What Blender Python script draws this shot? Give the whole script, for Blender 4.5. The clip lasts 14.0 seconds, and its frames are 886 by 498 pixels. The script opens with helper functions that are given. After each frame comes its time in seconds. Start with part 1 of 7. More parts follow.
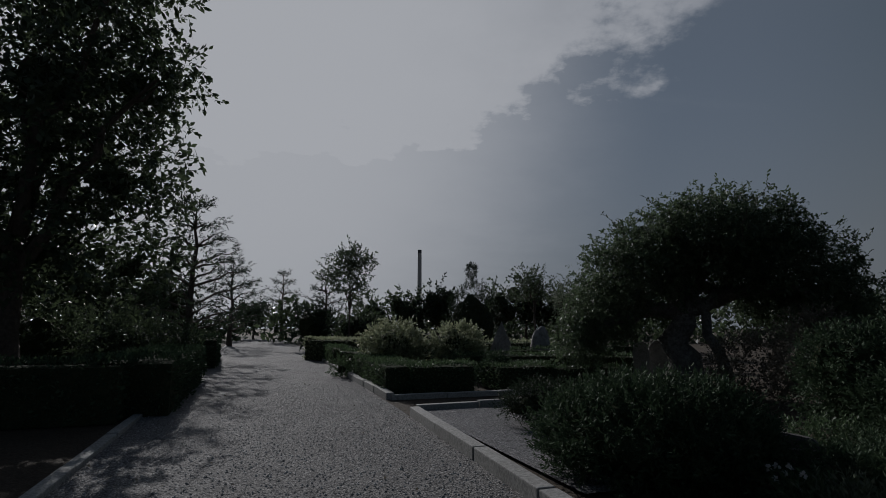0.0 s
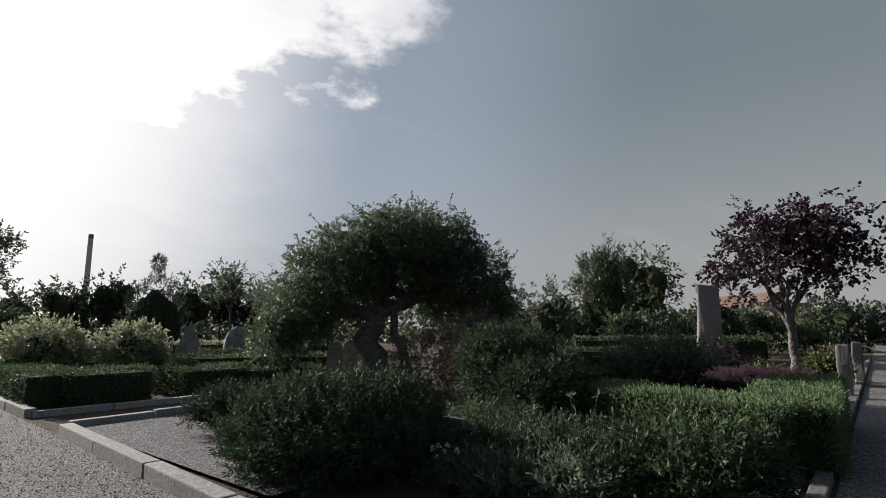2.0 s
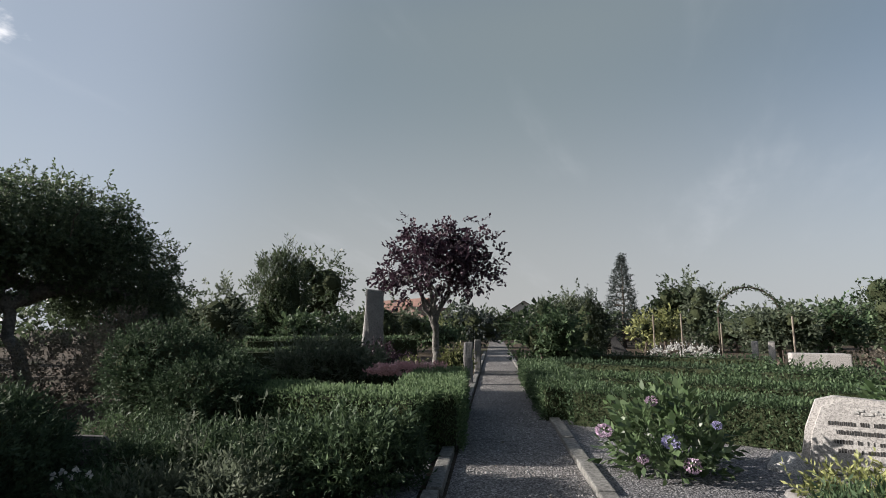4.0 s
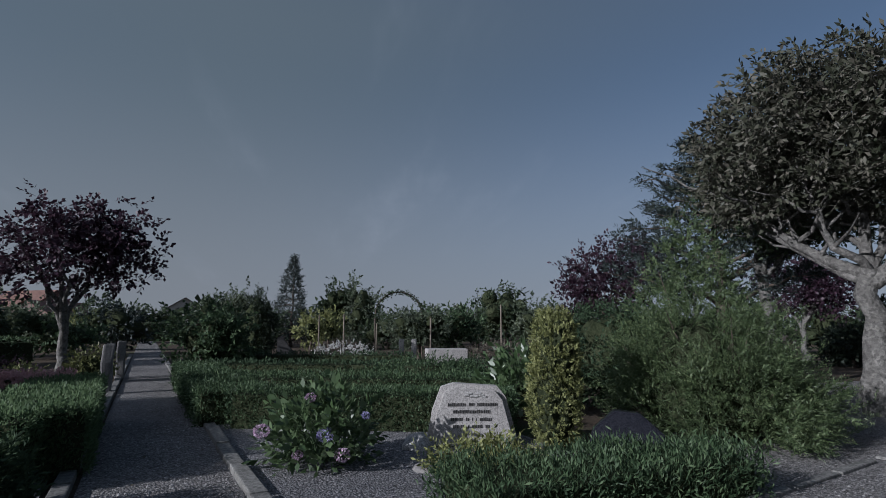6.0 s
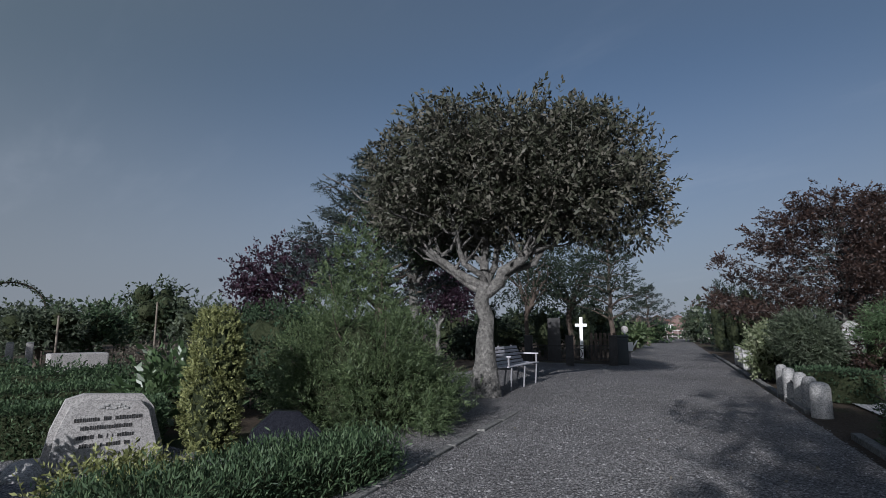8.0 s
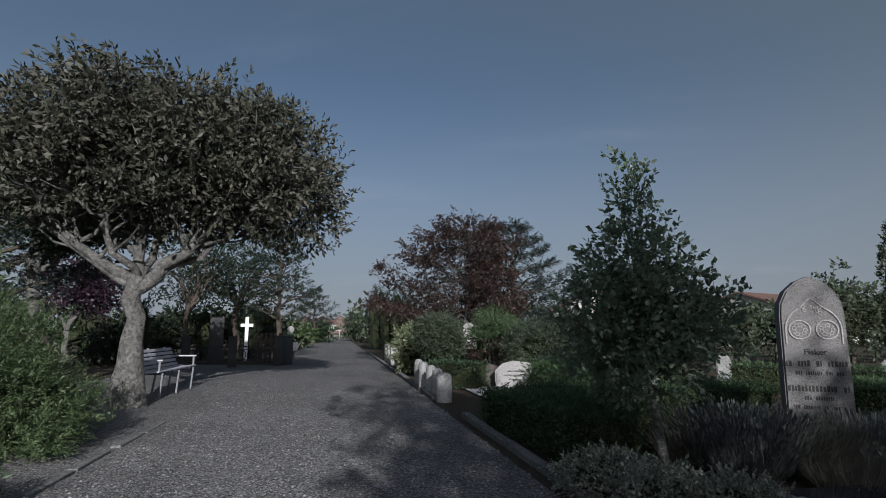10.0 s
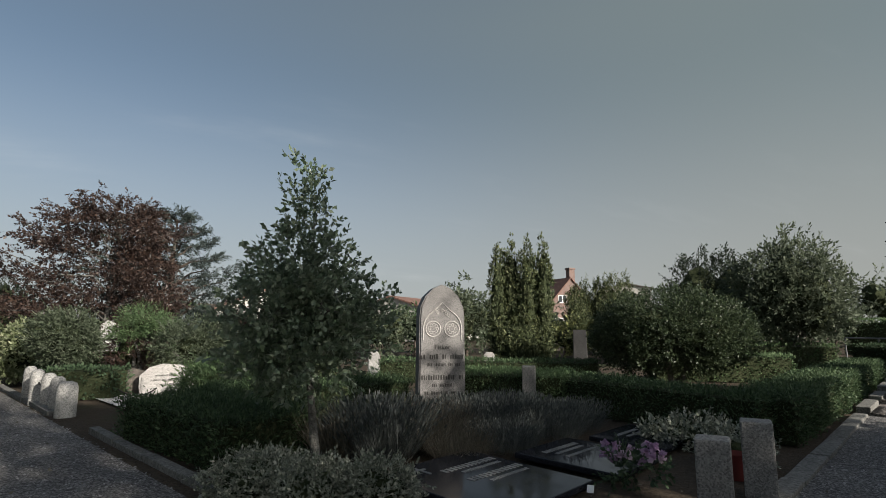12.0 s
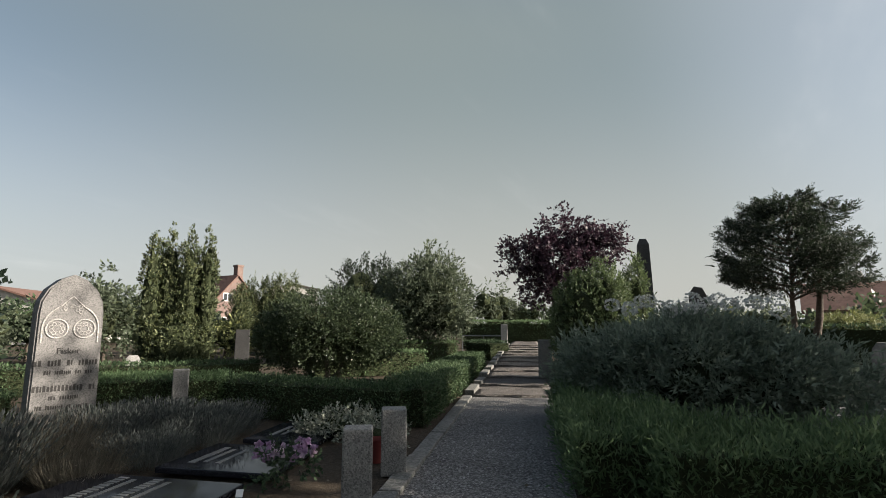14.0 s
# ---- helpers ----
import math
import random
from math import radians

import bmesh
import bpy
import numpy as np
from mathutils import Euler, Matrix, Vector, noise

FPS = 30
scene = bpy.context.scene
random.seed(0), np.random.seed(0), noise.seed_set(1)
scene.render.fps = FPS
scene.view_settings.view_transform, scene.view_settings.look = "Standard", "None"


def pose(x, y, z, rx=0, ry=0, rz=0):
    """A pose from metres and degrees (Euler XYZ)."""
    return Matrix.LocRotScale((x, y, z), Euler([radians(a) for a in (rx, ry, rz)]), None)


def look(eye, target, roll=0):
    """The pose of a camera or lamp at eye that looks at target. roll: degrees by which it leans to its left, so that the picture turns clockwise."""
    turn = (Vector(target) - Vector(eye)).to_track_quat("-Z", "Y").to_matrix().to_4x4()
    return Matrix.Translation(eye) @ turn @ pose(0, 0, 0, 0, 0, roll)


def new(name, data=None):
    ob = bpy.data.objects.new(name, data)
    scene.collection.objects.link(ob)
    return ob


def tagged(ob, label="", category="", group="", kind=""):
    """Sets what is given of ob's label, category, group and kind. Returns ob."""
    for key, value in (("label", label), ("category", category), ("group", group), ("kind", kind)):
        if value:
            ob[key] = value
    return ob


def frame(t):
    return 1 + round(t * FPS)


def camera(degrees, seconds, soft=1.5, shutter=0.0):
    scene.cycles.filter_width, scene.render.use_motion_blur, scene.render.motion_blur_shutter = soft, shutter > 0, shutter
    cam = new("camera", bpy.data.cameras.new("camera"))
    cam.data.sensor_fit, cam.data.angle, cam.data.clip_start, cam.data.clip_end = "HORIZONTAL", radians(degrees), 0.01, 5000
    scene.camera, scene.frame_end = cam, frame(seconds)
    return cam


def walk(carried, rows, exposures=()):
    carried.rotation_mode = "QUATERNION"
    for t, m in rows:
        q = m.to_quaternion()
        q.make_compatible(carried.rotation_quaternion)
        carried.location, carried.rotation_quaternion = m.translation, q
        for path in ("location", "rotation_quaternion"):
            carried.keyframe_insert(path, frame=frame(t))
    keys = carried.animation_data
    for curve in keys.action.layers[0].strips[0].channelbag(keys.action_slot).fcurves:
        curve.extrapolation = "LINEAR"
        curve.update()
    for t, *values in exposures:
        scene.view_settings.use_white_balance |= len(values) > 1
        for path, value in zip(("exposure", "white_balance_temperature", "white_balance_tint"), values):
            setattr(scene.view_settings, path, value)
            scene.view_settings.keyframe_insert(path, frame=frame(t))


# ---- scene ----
cam = camera(79.66, 14.0, soft=0.7)
EYE = 1.2
PATH = [
    (0.0, pose(0, 0, EYE, 98.49, 0, 0.00)),
    (0.5, pose(0, 0, EYE, 98.50, 0, -7.15)),
    (1.0, pose(0, 0, EYE, 98.51, 0, -14.85)),
    (1.5, pose(0, 0, EYE, 98.49, 0, -23.13)),
    (2.0, pose(0, 0, EYE, 98.49, 0, -31.38)),
    (2.5, pose(0, 0, EYE, 98.51, 0, -39.79)),
    (3.0, pose(0, 0, EYE, 98.54, 0, -48.14)),
    (5.5, pose(0, 0, EYE, 98.51, 0, -91.04)),
    (6.0, pose(0, 0, EYE, 98.50, 0, -99.59)),
    (6.5, pose(0, 0, EYE, 98.50, 0, -108.24)),
    (7.0, pose(0, 0, EYE, 98.51, 0, -116.79)),
    (9.5, pose(0, 0, EYE, 98.56, 0, -159.81)),
    (10.0, pose(0, 0, EYE, 98.56, 0, -168.42)),
    (10.5, pose(0, 0, EYE, 98.57, 0, -176.94)),
    (11.0, pose(0, 0, EYE, 98.53, 0, -185.56)),
    (11.5, pose(0, 0, EYE, 98.48, 0, -194.41)),
    (12.0, pose(0, 0, EYE, 98.48, 0, -203.04)),
    (12.5, pose(0, 0, EYE, 98.47, 0, -211.83)),
    (13.0, pose(0, 0, EYE, 98.46, 0, -220.48)),
    (13.5, pose(0, 0, EYE, 98.46, 0, -229.16)),
    (14.0, pose(0, 0, EYE, 98.44, 0, -237.71)),
]
EXPOSURES = [
    (0.0, -1.05, 6050, 12.0),
    (0.5, -0.87, 6050, 12.0),
    (1.0, -0.52, 6150, 12.0),
    (1.5, -0.05, 6250, 12.0),
    (2.0, 0.60, 6650, 13.0),
    (2.5, 1.05, 6900, 13.0),
    (3.0, 1.17, 6900, 13.0),
    (4.2, 0.90, 6500, 13.0),
    (5.3, 0.30, 6050, 13.0),
    (6.5, -0.20, 5500, 15.0),
    (7.2, 0.06, 5750, 14.0),
    (9.5, -0.10, 5800, 12.5),
    (10.5, 0.34, 6250, 10.0),
    (11.0, 0.72, 6750, 9.0),
    (11.5, 1.08, 7050, 8.0),
    (12.0, 0.70, 6800, 9.0),
    (12.5, 0.28, 6100, 8.0),
    (13.0, 0.52, 6350, 8.0),
    (13.5, 0.88, 6800, 10.0),
    (14.0, 1.20, 7050, 10.0),
]
walk(cam, PATH, EXPOSURES)

# ---- light ----
SUN_AZ, SUN_EL = 24.5, 21.5          # degrees, left of the north path's axis, above the horizon


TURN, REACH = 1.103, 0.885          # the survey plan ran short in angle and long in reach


def heading(az, length=1.0, z=0.0):
    """A vector along a true bearing (degrees, anticlockwise from +y)."""
    return Vector((-math.sin(radians(az)) * length, math.cos(radians(az)) * length, z))


def plan(az, d):
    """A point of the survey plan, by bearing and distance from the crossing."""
    return heading(az, d)


def spot(az, d, z=0.0):
    """The true place of a survey point given by bearing and distance."""
    return heading((az - 360 if az > 60 else az) * TURN, d * REACH, z)


def true_xy(x, y):
    """The true place of a survey point given in x and y."""
    p = spot(math.degrees(math.atan2(-x, y)), math.hypot(x, y))
    return p.x, p.y


sun_at = heading(SUN_AZ, math.cos(radians(SUN_EL))) + Vector((0, 0, math.sin(radians(SUN_EL))))
sun = new("sun", bpy.data.lights.new("sun", "SUN"))
sun.data.energy, sun.data.angle, sun.data.color = 5.0, radians(0.5), (1.0, 0.955, 0.89)
sun.matrix_world = look(sun_at * 50, (0, 0, 0))

world = bpy.data.worlds.new("sky")
scene.world = world
world.use_nodes = True
wt = world.node_tree
wt.nodes.clear()


class Graph:
    """Short calls for node trees."""

    def __init__(self, tree):
        self.tree = tree

    def node(self, kind, props=None, **ins):
        n = self.tree.nodes.new(kind)
        props = props or {}
        if "operation" in props:
            n.operation = props["operation"]
        if props.get("use_clamp"):
            n.use_clamp = True
        if "data_type" in props:
            n.data_type = props["data_type"]
            n.blend_type = props["blend_type"]
        if "interpolation_type" in props:
            n.interpolation_type = props["interpolation_type"]
        if "sky_type" in props:
            n.sky_type, n.sun_disc = props["sky_type"], False
            n.sun_elevation, n.sun_rotation = props["sun_elevation"], props["sun_rotation"]
            n.altitude, n.air_density, n.dust_density, n.ozone_density = props["altitude"], props["air_density"], props["dust_density"], props["ozone_density"]
        for k, v in ins.items():
            s = n.inputs[int(k[1:])] if k[0] == "i" and k[1:].isdigit() else n.inputs[k.replace("_", " ")]
            if isinstance(v, bpy.types.NodeSocket):
                self.tree.links.new(v, s)
            else:
                s.default_value = v
        return n

    def math(self, op, a, b=0.0, c=0.0, clamp=False):
        return self.node("ShaderNodeMath", {"operation": op, "use_clamp": clamp}, i0=a, i1=b, i2=c).outputs[0]

    def mix(self, f, a, b, kind="MIX"):
        n = self.node("ShaderNodeMix", {"data_type": "RGBA", "blend_type": kind}, i0=f, i6=a, i7=b)
        return n.outputs[2]

    def ramp(self, f, stops, mode="LINEAR"):
        n = self.node("ShaderNodeValToRGB", i0=f)
        n.color_ramp.interpolation = mode
        while len(n.color_ramp.elements) < len(stops):
            n.color_ramp.elements.new(0.5)
        for e, (p, c) in zip(n.color_ramp.elements, stops):
            e.position, e.color = p, (*c, 1)
        return n.outputs[0]

    def noise(self, vec, scale, detail=4.0, rough=0.55, out=0):
        return self.node("ShaderNodeTexNoise", Vector=vec, Scale=scale, Detail=detail, Roughness=rough).outputs[out]


g = Graph(wt)
sky = g.node("ShaderNodeTexSky", {"sky_type": "NISHITA", "sun_disc": False, "sun_elevation": radians(SUN_EL), "sun_rotation": radians(-SUN_AZ),
                                  "altitude": 20.0, "air_density": 1.0, "dust_density": 0.4, "ozone_density": 2.2})
ray = g.node("ShaderNodeTexCoord").outputs["Generated"]
sep = g.node("ShaderNodeSeparateXYZ", i0=ray).outputs
lift = g.math("ADD", g.math("MAXIMUM", sep[2], 0.0), 0.22)
flat = g.node("ShaderNodeCombineXYZ", i0=g.math("DIVIDE", sep[0], lift), i1=g.math("DIVIDE", sep[1], lift), i2=0.0).outputs[0]
cdir = heading(16.5, math.cos(radians(53)), math.sin(radians(53)))
near = g.node("ShaderNodeVectorMath", {"operation": "DOT_PRODUCT"}, i0=ray, i1=tuple(cdir)).outputs["Value"]
region = g.node("ShaderNodeMapRange", i0=near, i1=0.69, i2=0.88, i3=-0.26, i4=0.28).outputs[0]
puffs = g.noise(flat, 2.3, 8.0, 0.60)
banks = g.math("ADD", puffs, region)
bank = g.node("ShaderNodeMapRange", {"interpolation_type": "SMOOTHSTEP"}, i0=banks, i1=0.49, i2=0.62, i3=0.0, i4=0.96).outputs[0]
wisp_vec = g.node("ShaderNodeVectorMath", {"operation": "MULTIPLY"}, i0=flat, i1=(0.7, 2.2, 1.0)).outputs[0]
wisps = g.node("ShaderNodeMapRange", {"interpolation_type": "SMOOTHSTEP"}, i0=g.noise(wisp_vec, 0.9, 5.0, 0.6), i1=0.52, i2=0.85, i3=0.0, i4=0.16).outputs[0]
glow = g.node("ShaderNodeVectorMath", {"operation": "DOT_PRODUCT"}, i0=ray, i1=tuple(sun_at)).outputs["Value"]
veil = g.node("ShaderNodeMapRange", {"interpolation_type": "SMOOTHSTEP"}, i0=glow, i1=0.70, i2=0.99, i3=0.0, i4=0.88).outputs[0]
thin = g.node("ShaderNodeMapRange", {"interpolation_type": "SMOOTHSTEP"}, i0=sep[2], i1=0.56, i2=0.80, i3=1.0, i4=0.12).outputs[0]
cover = g.math("MAXIMUM", g.math("MULTIPLY", g.math("MAXIMUM", bank, wisps), thin), veil)
halo = g.node("ShaderNodeMapRange", {"interpolation_type": "SMOOTHSTEP"}, i0=glow, i1=0.55, i2=1.0, i3=0.0, i4=1.0).outputs[0]
shade = g.noise(flat, 3.4, 5.0, 0.6)
cloud = g.mix(halo, g.ramp(shade, [(0.35, (0.42, 0.46, 0.52)), (0.65, (0.80, 0.82, 0.85))]), (1.12, 1.12, 1.11, 1))
low = g.node("ShaderNodeMapRange", {"interpolation_type": "SMOOTHSTEP"}, i0=sep[2], i1=0.0, i2=0.46, i3=0.9, i4=0.0).outputs[0]
haze = g.mix(low, sky.outputs[0], (4.2, 4.6, 5.1, 1))
side = g.node("ShaderNodeMapRange", {"interpolation_type": "SMOOTHSTEP"}, i0=glow, i1=-1.0, i2=0.05, i3=0.12, i4=0.70).outputs[0]
pale = g.mix(low, (2.4, 2.85, 2.72, 1), (3.75, 3.8, 3.6, 1))
sunward = g.node("ShaderNodeMapRange", {"interpolation_type": "SMOOTHSTEP"}, i0=glow, i1=0.30, i2=0.66, i3=0.0, i4=1.0).outputs[0]
pale = g.mix(sunward, pale, (4.0, 4.5, 4.9, 1))
back = g.node("ShaderNodeMapRange", {"interpolation_type": "SMOOTHSTEP"}, i0=glow, i1=0.0, i2=0.6, i3=1.0, i4=0.9).outputs[0]
high = g.node("ShaderNodeMapRange", {"interpolation_type": "SMOOTHSTEP"}, i0=sep[2], i1=0.50, i2=0.78, i3=1.0, i4=0.15).outputs[0]
haze = g.mix(g.math("MULTIPLY", g.math("MULTIPLY", side, back), high), haze, pale)
sky_light = g.node("ShaderNodeBackground", i0=haze, i1=0.060)
cloud_light = g.node("ShaderNodeBackground", i0=cloud, i1=0.70)
both = g.node("ShaderNodeMixShader", i0=cover, i1=sky_light.outputs[0], i2=cloud_light.outputs[0])
wt.links.new(both.outputs[0], g.node("ShaderNodeOutputWorld").inputs[0])

# ---- materials ----


def material(name):
    m = bpy.data.materials.new(name)
    m.use_nodes = True
    m.node_tree.nodes.clear()
    return m, Graph(m.node_tree)


def finish(gr, shader):
    gr.tree.links.new(shader, gr.node("ShaderNodeOutputMaterial").inputs[0])


def leaf_mat(name, dark, mid, light, rough=0.5, through_light=0.25, spec=0.35):
    """Leaves: each one its own tint, some light shining through."""
    m, gr = material(name)
    rnd = gr.node("ShaderNodeNewGeometry").outputs["Random Per Island"]
    patch = gr.noise(gr.node("ShaderNodeTexCoord").outputs["Object"], 2.2, 2.0)
    key = gr.math("ADD", gr.math("MULTIPLY", rnd, 0.65), gr.math("MULTIPLY", patch, 0.45), clamp=True)
    col = gr.ramp(key, [(0.1, dark), (0.5, mid), (0.95, light)])
    body = gr.node("ShaderNodeBsdfPrincipled", Base_Color=col, Roughness=rough, Specular_IOR_Level=spec)
    thru = gr.node("ShaderNodeBsdfTranslucent", Color=gr.mix(0.5, col, (*light, 1)))
    finish(gr, gr.node("ShaderNodeMixShader", i0=through_light, i1=body.outputs[0], i2=thru.outputs[0]).outputs[0])
    return m


def rough_mat(name, stops, scale, rough=0.85, bump=0.5, dist=0.01, big=0.6, spots=0.0, metal=0.0, spec=0.3):
    """A mineral or bark-like surface: grain, wider stains, relief; spots adds crystal specks."""
    m, gr = material(name)
    co = gr.node("ShaderNodeTexCoord").outputs["Object"]
    rnd = gr.node("ShaderNodeObjectInfo").outputs["Random"]
    co = gr.node("ShaderNodeVectorMath", {"operation": "ADD"}, i0=co, i1=gr.node("ShaderNodeCombineXYZ", i0=gr.math("MULTIPLY", rnd, 37.0), i1=rnd, i2=rnd).outputs[0]).outputs[0]
    fine = gr.noise(co, scale, 6.0, 0.65)
    wide = gr.noise(co, big, 4.0, 0.6)
    key = gr.math("ADD", gr.math("MULTIPLY", fine, 0.6), gr.math("MULTIPLY", wide, 0.4))
    col = gr.ramp(key, stops)
    if spots:
        cells = gr.node("ShaderNodeTexVoronoi", Vector=co, Scale=scale * 2.0)
        speck = gr.ramp(cells.outputs["Color"], [(0.25, (0.35, 0.34, 0.34)), (0.5, (1, 1, 1)), (0.8, (1.35, 1.33, 1.3))])
        col = gr.mix(spots, col, speck, "MULTIPLY")
    b = gr.node("ShaderNodeBump", Strength=bump, Distance=dist, Height=fine)
    p = gr.node("ShaderNodeBsdfPrincipled", Base_Color=col, Roughness=rough, Normal=b.outputs[0], Metallic=metal, Specular_IOR_Level=spec)
    finish(gr, p.outputs[0])
    return m


def gravel_mat(name, stops, size, tint=(1, 1, 1)):
    """Loose gravel: rounded stones of the given size, darker between them, with trodden lanes."""
    m, gr = material(name)
    co = gr.node("ShaderNodeTexCoord").outputs["Object"]
    cell = gr.node("ShaderNodeTexVoronoi", Vector=co, Scale=1.0 / size, Randomness=1.0)
    cell2 = gr.node("ShaderNodeTexVoronoi", Vector=co, Scale=2.3 / size, Randomness=1.0)
    stone = gr.ramp(cell.outputs["Color"], stops)
    stone2 = gr.ramp(cell2.outputs["Color"], stops)
    wide = gr.noise(co, 0.55, 5.0, 0.6)
    col = gr.mix(gr.node("ShaderNodeMapRange", i0=gr.noise(co, 14.0, 3.0), i1=0.4, i2=0.6).outputs[0], stone, stone2)
    col = gr.mix(0.8, col, gr.ramp(wide, [(0.3, (0.70, 0.68, 0.66)), (0.6, (1.05, 1.03, 1.0))]), "MULTIPLY")
    gap = gr.node("ShaderNodeMapRange", i0=cell.outputs["Distance"], i1=0.35, i2=0.75, i3=1.0, i4=0.45).outputs[0]
    col = gr.mix(1.0, col, gr.node("ShaderNodeCombineColor", i0=gap, i1=gap, i2=gap).outputs[0], "MULTIPLY")
    h = gr.math("SUBTRACT", gr.math("SUBTRACT", 1.0, cell.outputs["Distance"]), gr.math("MULTIPLY", cell2.outputs["Distance"], 0.4))
    b = gr.node("ShaderNodeBump", Strength=0.9, Distance=size * 0.7, Height=h)
    p = gr.node("ShaderNodeBsdfPrincipled", Base_Color=col, Roughness=0.85, Normal=b.outputs[0], Specular_IOR_Level=0.1)
    finish(gr, p.outputs[0])
    return m


def plain_mat(name, col, rough=0.5, metal=0.0, wear=0.15, scale=9.0, spec=0.4):
    """Paint or metal with faint dirt."""
    m, gr = material(name)
    co = gr.node("ShaderNodeTexCoord").outputs["Object"]
    n = gr.noise(co, scale, 6.0, 0.65)
    dirty = gr.mix(gr.node("ShaderNodeMapRange", i0=n, i1=0.45, i2=0.75, i3=0.0, i4=wear).outputs[0], (*col, 1), (0.12, 0.10, 0.08, 1))
    r = gr.node("ShaderNodeMapRange", i0=n, i1=0.3, i2=0.7, i3=max(rough - 0.1, 0.03), i4=min(rough + 0.12, 1.0)).outputs[0]
    p = gr.node("ShaderNodeBsdfPrincipled", Base_Color=dirty, Roughness=r, Metallic=metal, Specular_IOR_Level=spec)
    finish(gr, p.outputs[0])
    return m


def polished_mat(name, col, fleck):
    m, gr = material(name)
    co = gr.node("ShaderNodeTexCoord").outputs["Object"]
    cells = gr.node("ShaderNodeTexVoronoi", Vector=co, Scale=160.0)
    c = gr.ramp(cells.outputs["Color"], [(0.35, col), (0.9, fleck)])
    r = gr.node("ShaderNodeMapRange", i0=gr.noise(co, 5.0, 5.0), i1=0.4, i2=0.7, i3=0.06, i4=0.22).outputs[0]
    finish(gr, gr.node("ShaderNodeBsdfPrincipled", Base_Color=c, Roughness=r, Specular_IOR_Level=0.1).outputs[0])
    return m


def soil_mat():
    m, gr = material("soil_and_turf")
    co = gr.node("ShaderNodeTexCoord").outputs["Object"]
    fine = gr.noise(co, 38.0, 6.0, 0.7)
    soil = gr.ramp(fine, [(0.3, (0.030, 0.022, 0.016)), (0.6, (0.085, 0.066, 0.048)), (0.8, (0.16, 0.13, 0.10))])
    turf = gr.ramp(gr.noise(co, 55.0, 5.0, 0.7), [(0.3, (0.02, 0.035, 0.012)), (0.7, (0.07, 0.11, 0.035))])
    where = gr.node("ShaderNodeMapRange", i0=gr.noise(co, 0.22, 4.0, 0.6), i1=0.58, i2=0.72).outputs[0]
    b = gr.node("ShaderNodeBump", Strength=0.8, Distance=0.03, Height=fine)
    finish(gr, gr.node("ShaderNodeBsdfPrincipled", Base_Color=gr.mix(where, soil, turf), Roughness=0.95, Normal=b.outputs[0], Specular_IOR_Level=0.15).outputs[0])
    return m


def brick_mat(name, a, b, mortar, size=1.0):
    m, gr = material(name)
    co = gr.node("ShaderNodeTexCoord").outputs["Object"]
    sp = gr.node("ShaderNodeSeparateXYZ", i0=co).outputs
    v = gr.node("ShaderNodeCombineXYZ", i0=gr.math("ADD", sp[0], sp[1]), i1=sp[2], i2=0.0).outputs[0]
    t = gr.node("ShaderNodeTexBrick", Vector=v, Color1=(*a, 1), Color2=(*b, 1), Mortar=(*mortar, 1), Scale=size, Mortar_Size=0.012)
    t.inputs["Brick Width"].default_value, t.inputs["Row Height"].default_value = 0.24, 0.075
    col = gr.mix(0.6, t.outputs[0], gr.ramp(gr.noise(co, 1.2, 5.0), [(0.3, (0.7, 0.7, 0.7)), (0.7, (1.1, 1.1, 1.1))]), "MULTIPLY")
    finish(gr, gr.node("ShaderNodeBsdfPrincipled", Base_Color=col, Roughness=0.85).outputs[0])
    return m


def glass_mat():
    m, gr = material("window_glass")
    finish(gr, gr.node("ShaderNodeBsdfPrincipled", Base_Color=(0.03, 0.035, 0.04, 1), Roughness=0.08, Specular_IOR_Level=0.6).outputs[0])
    return m


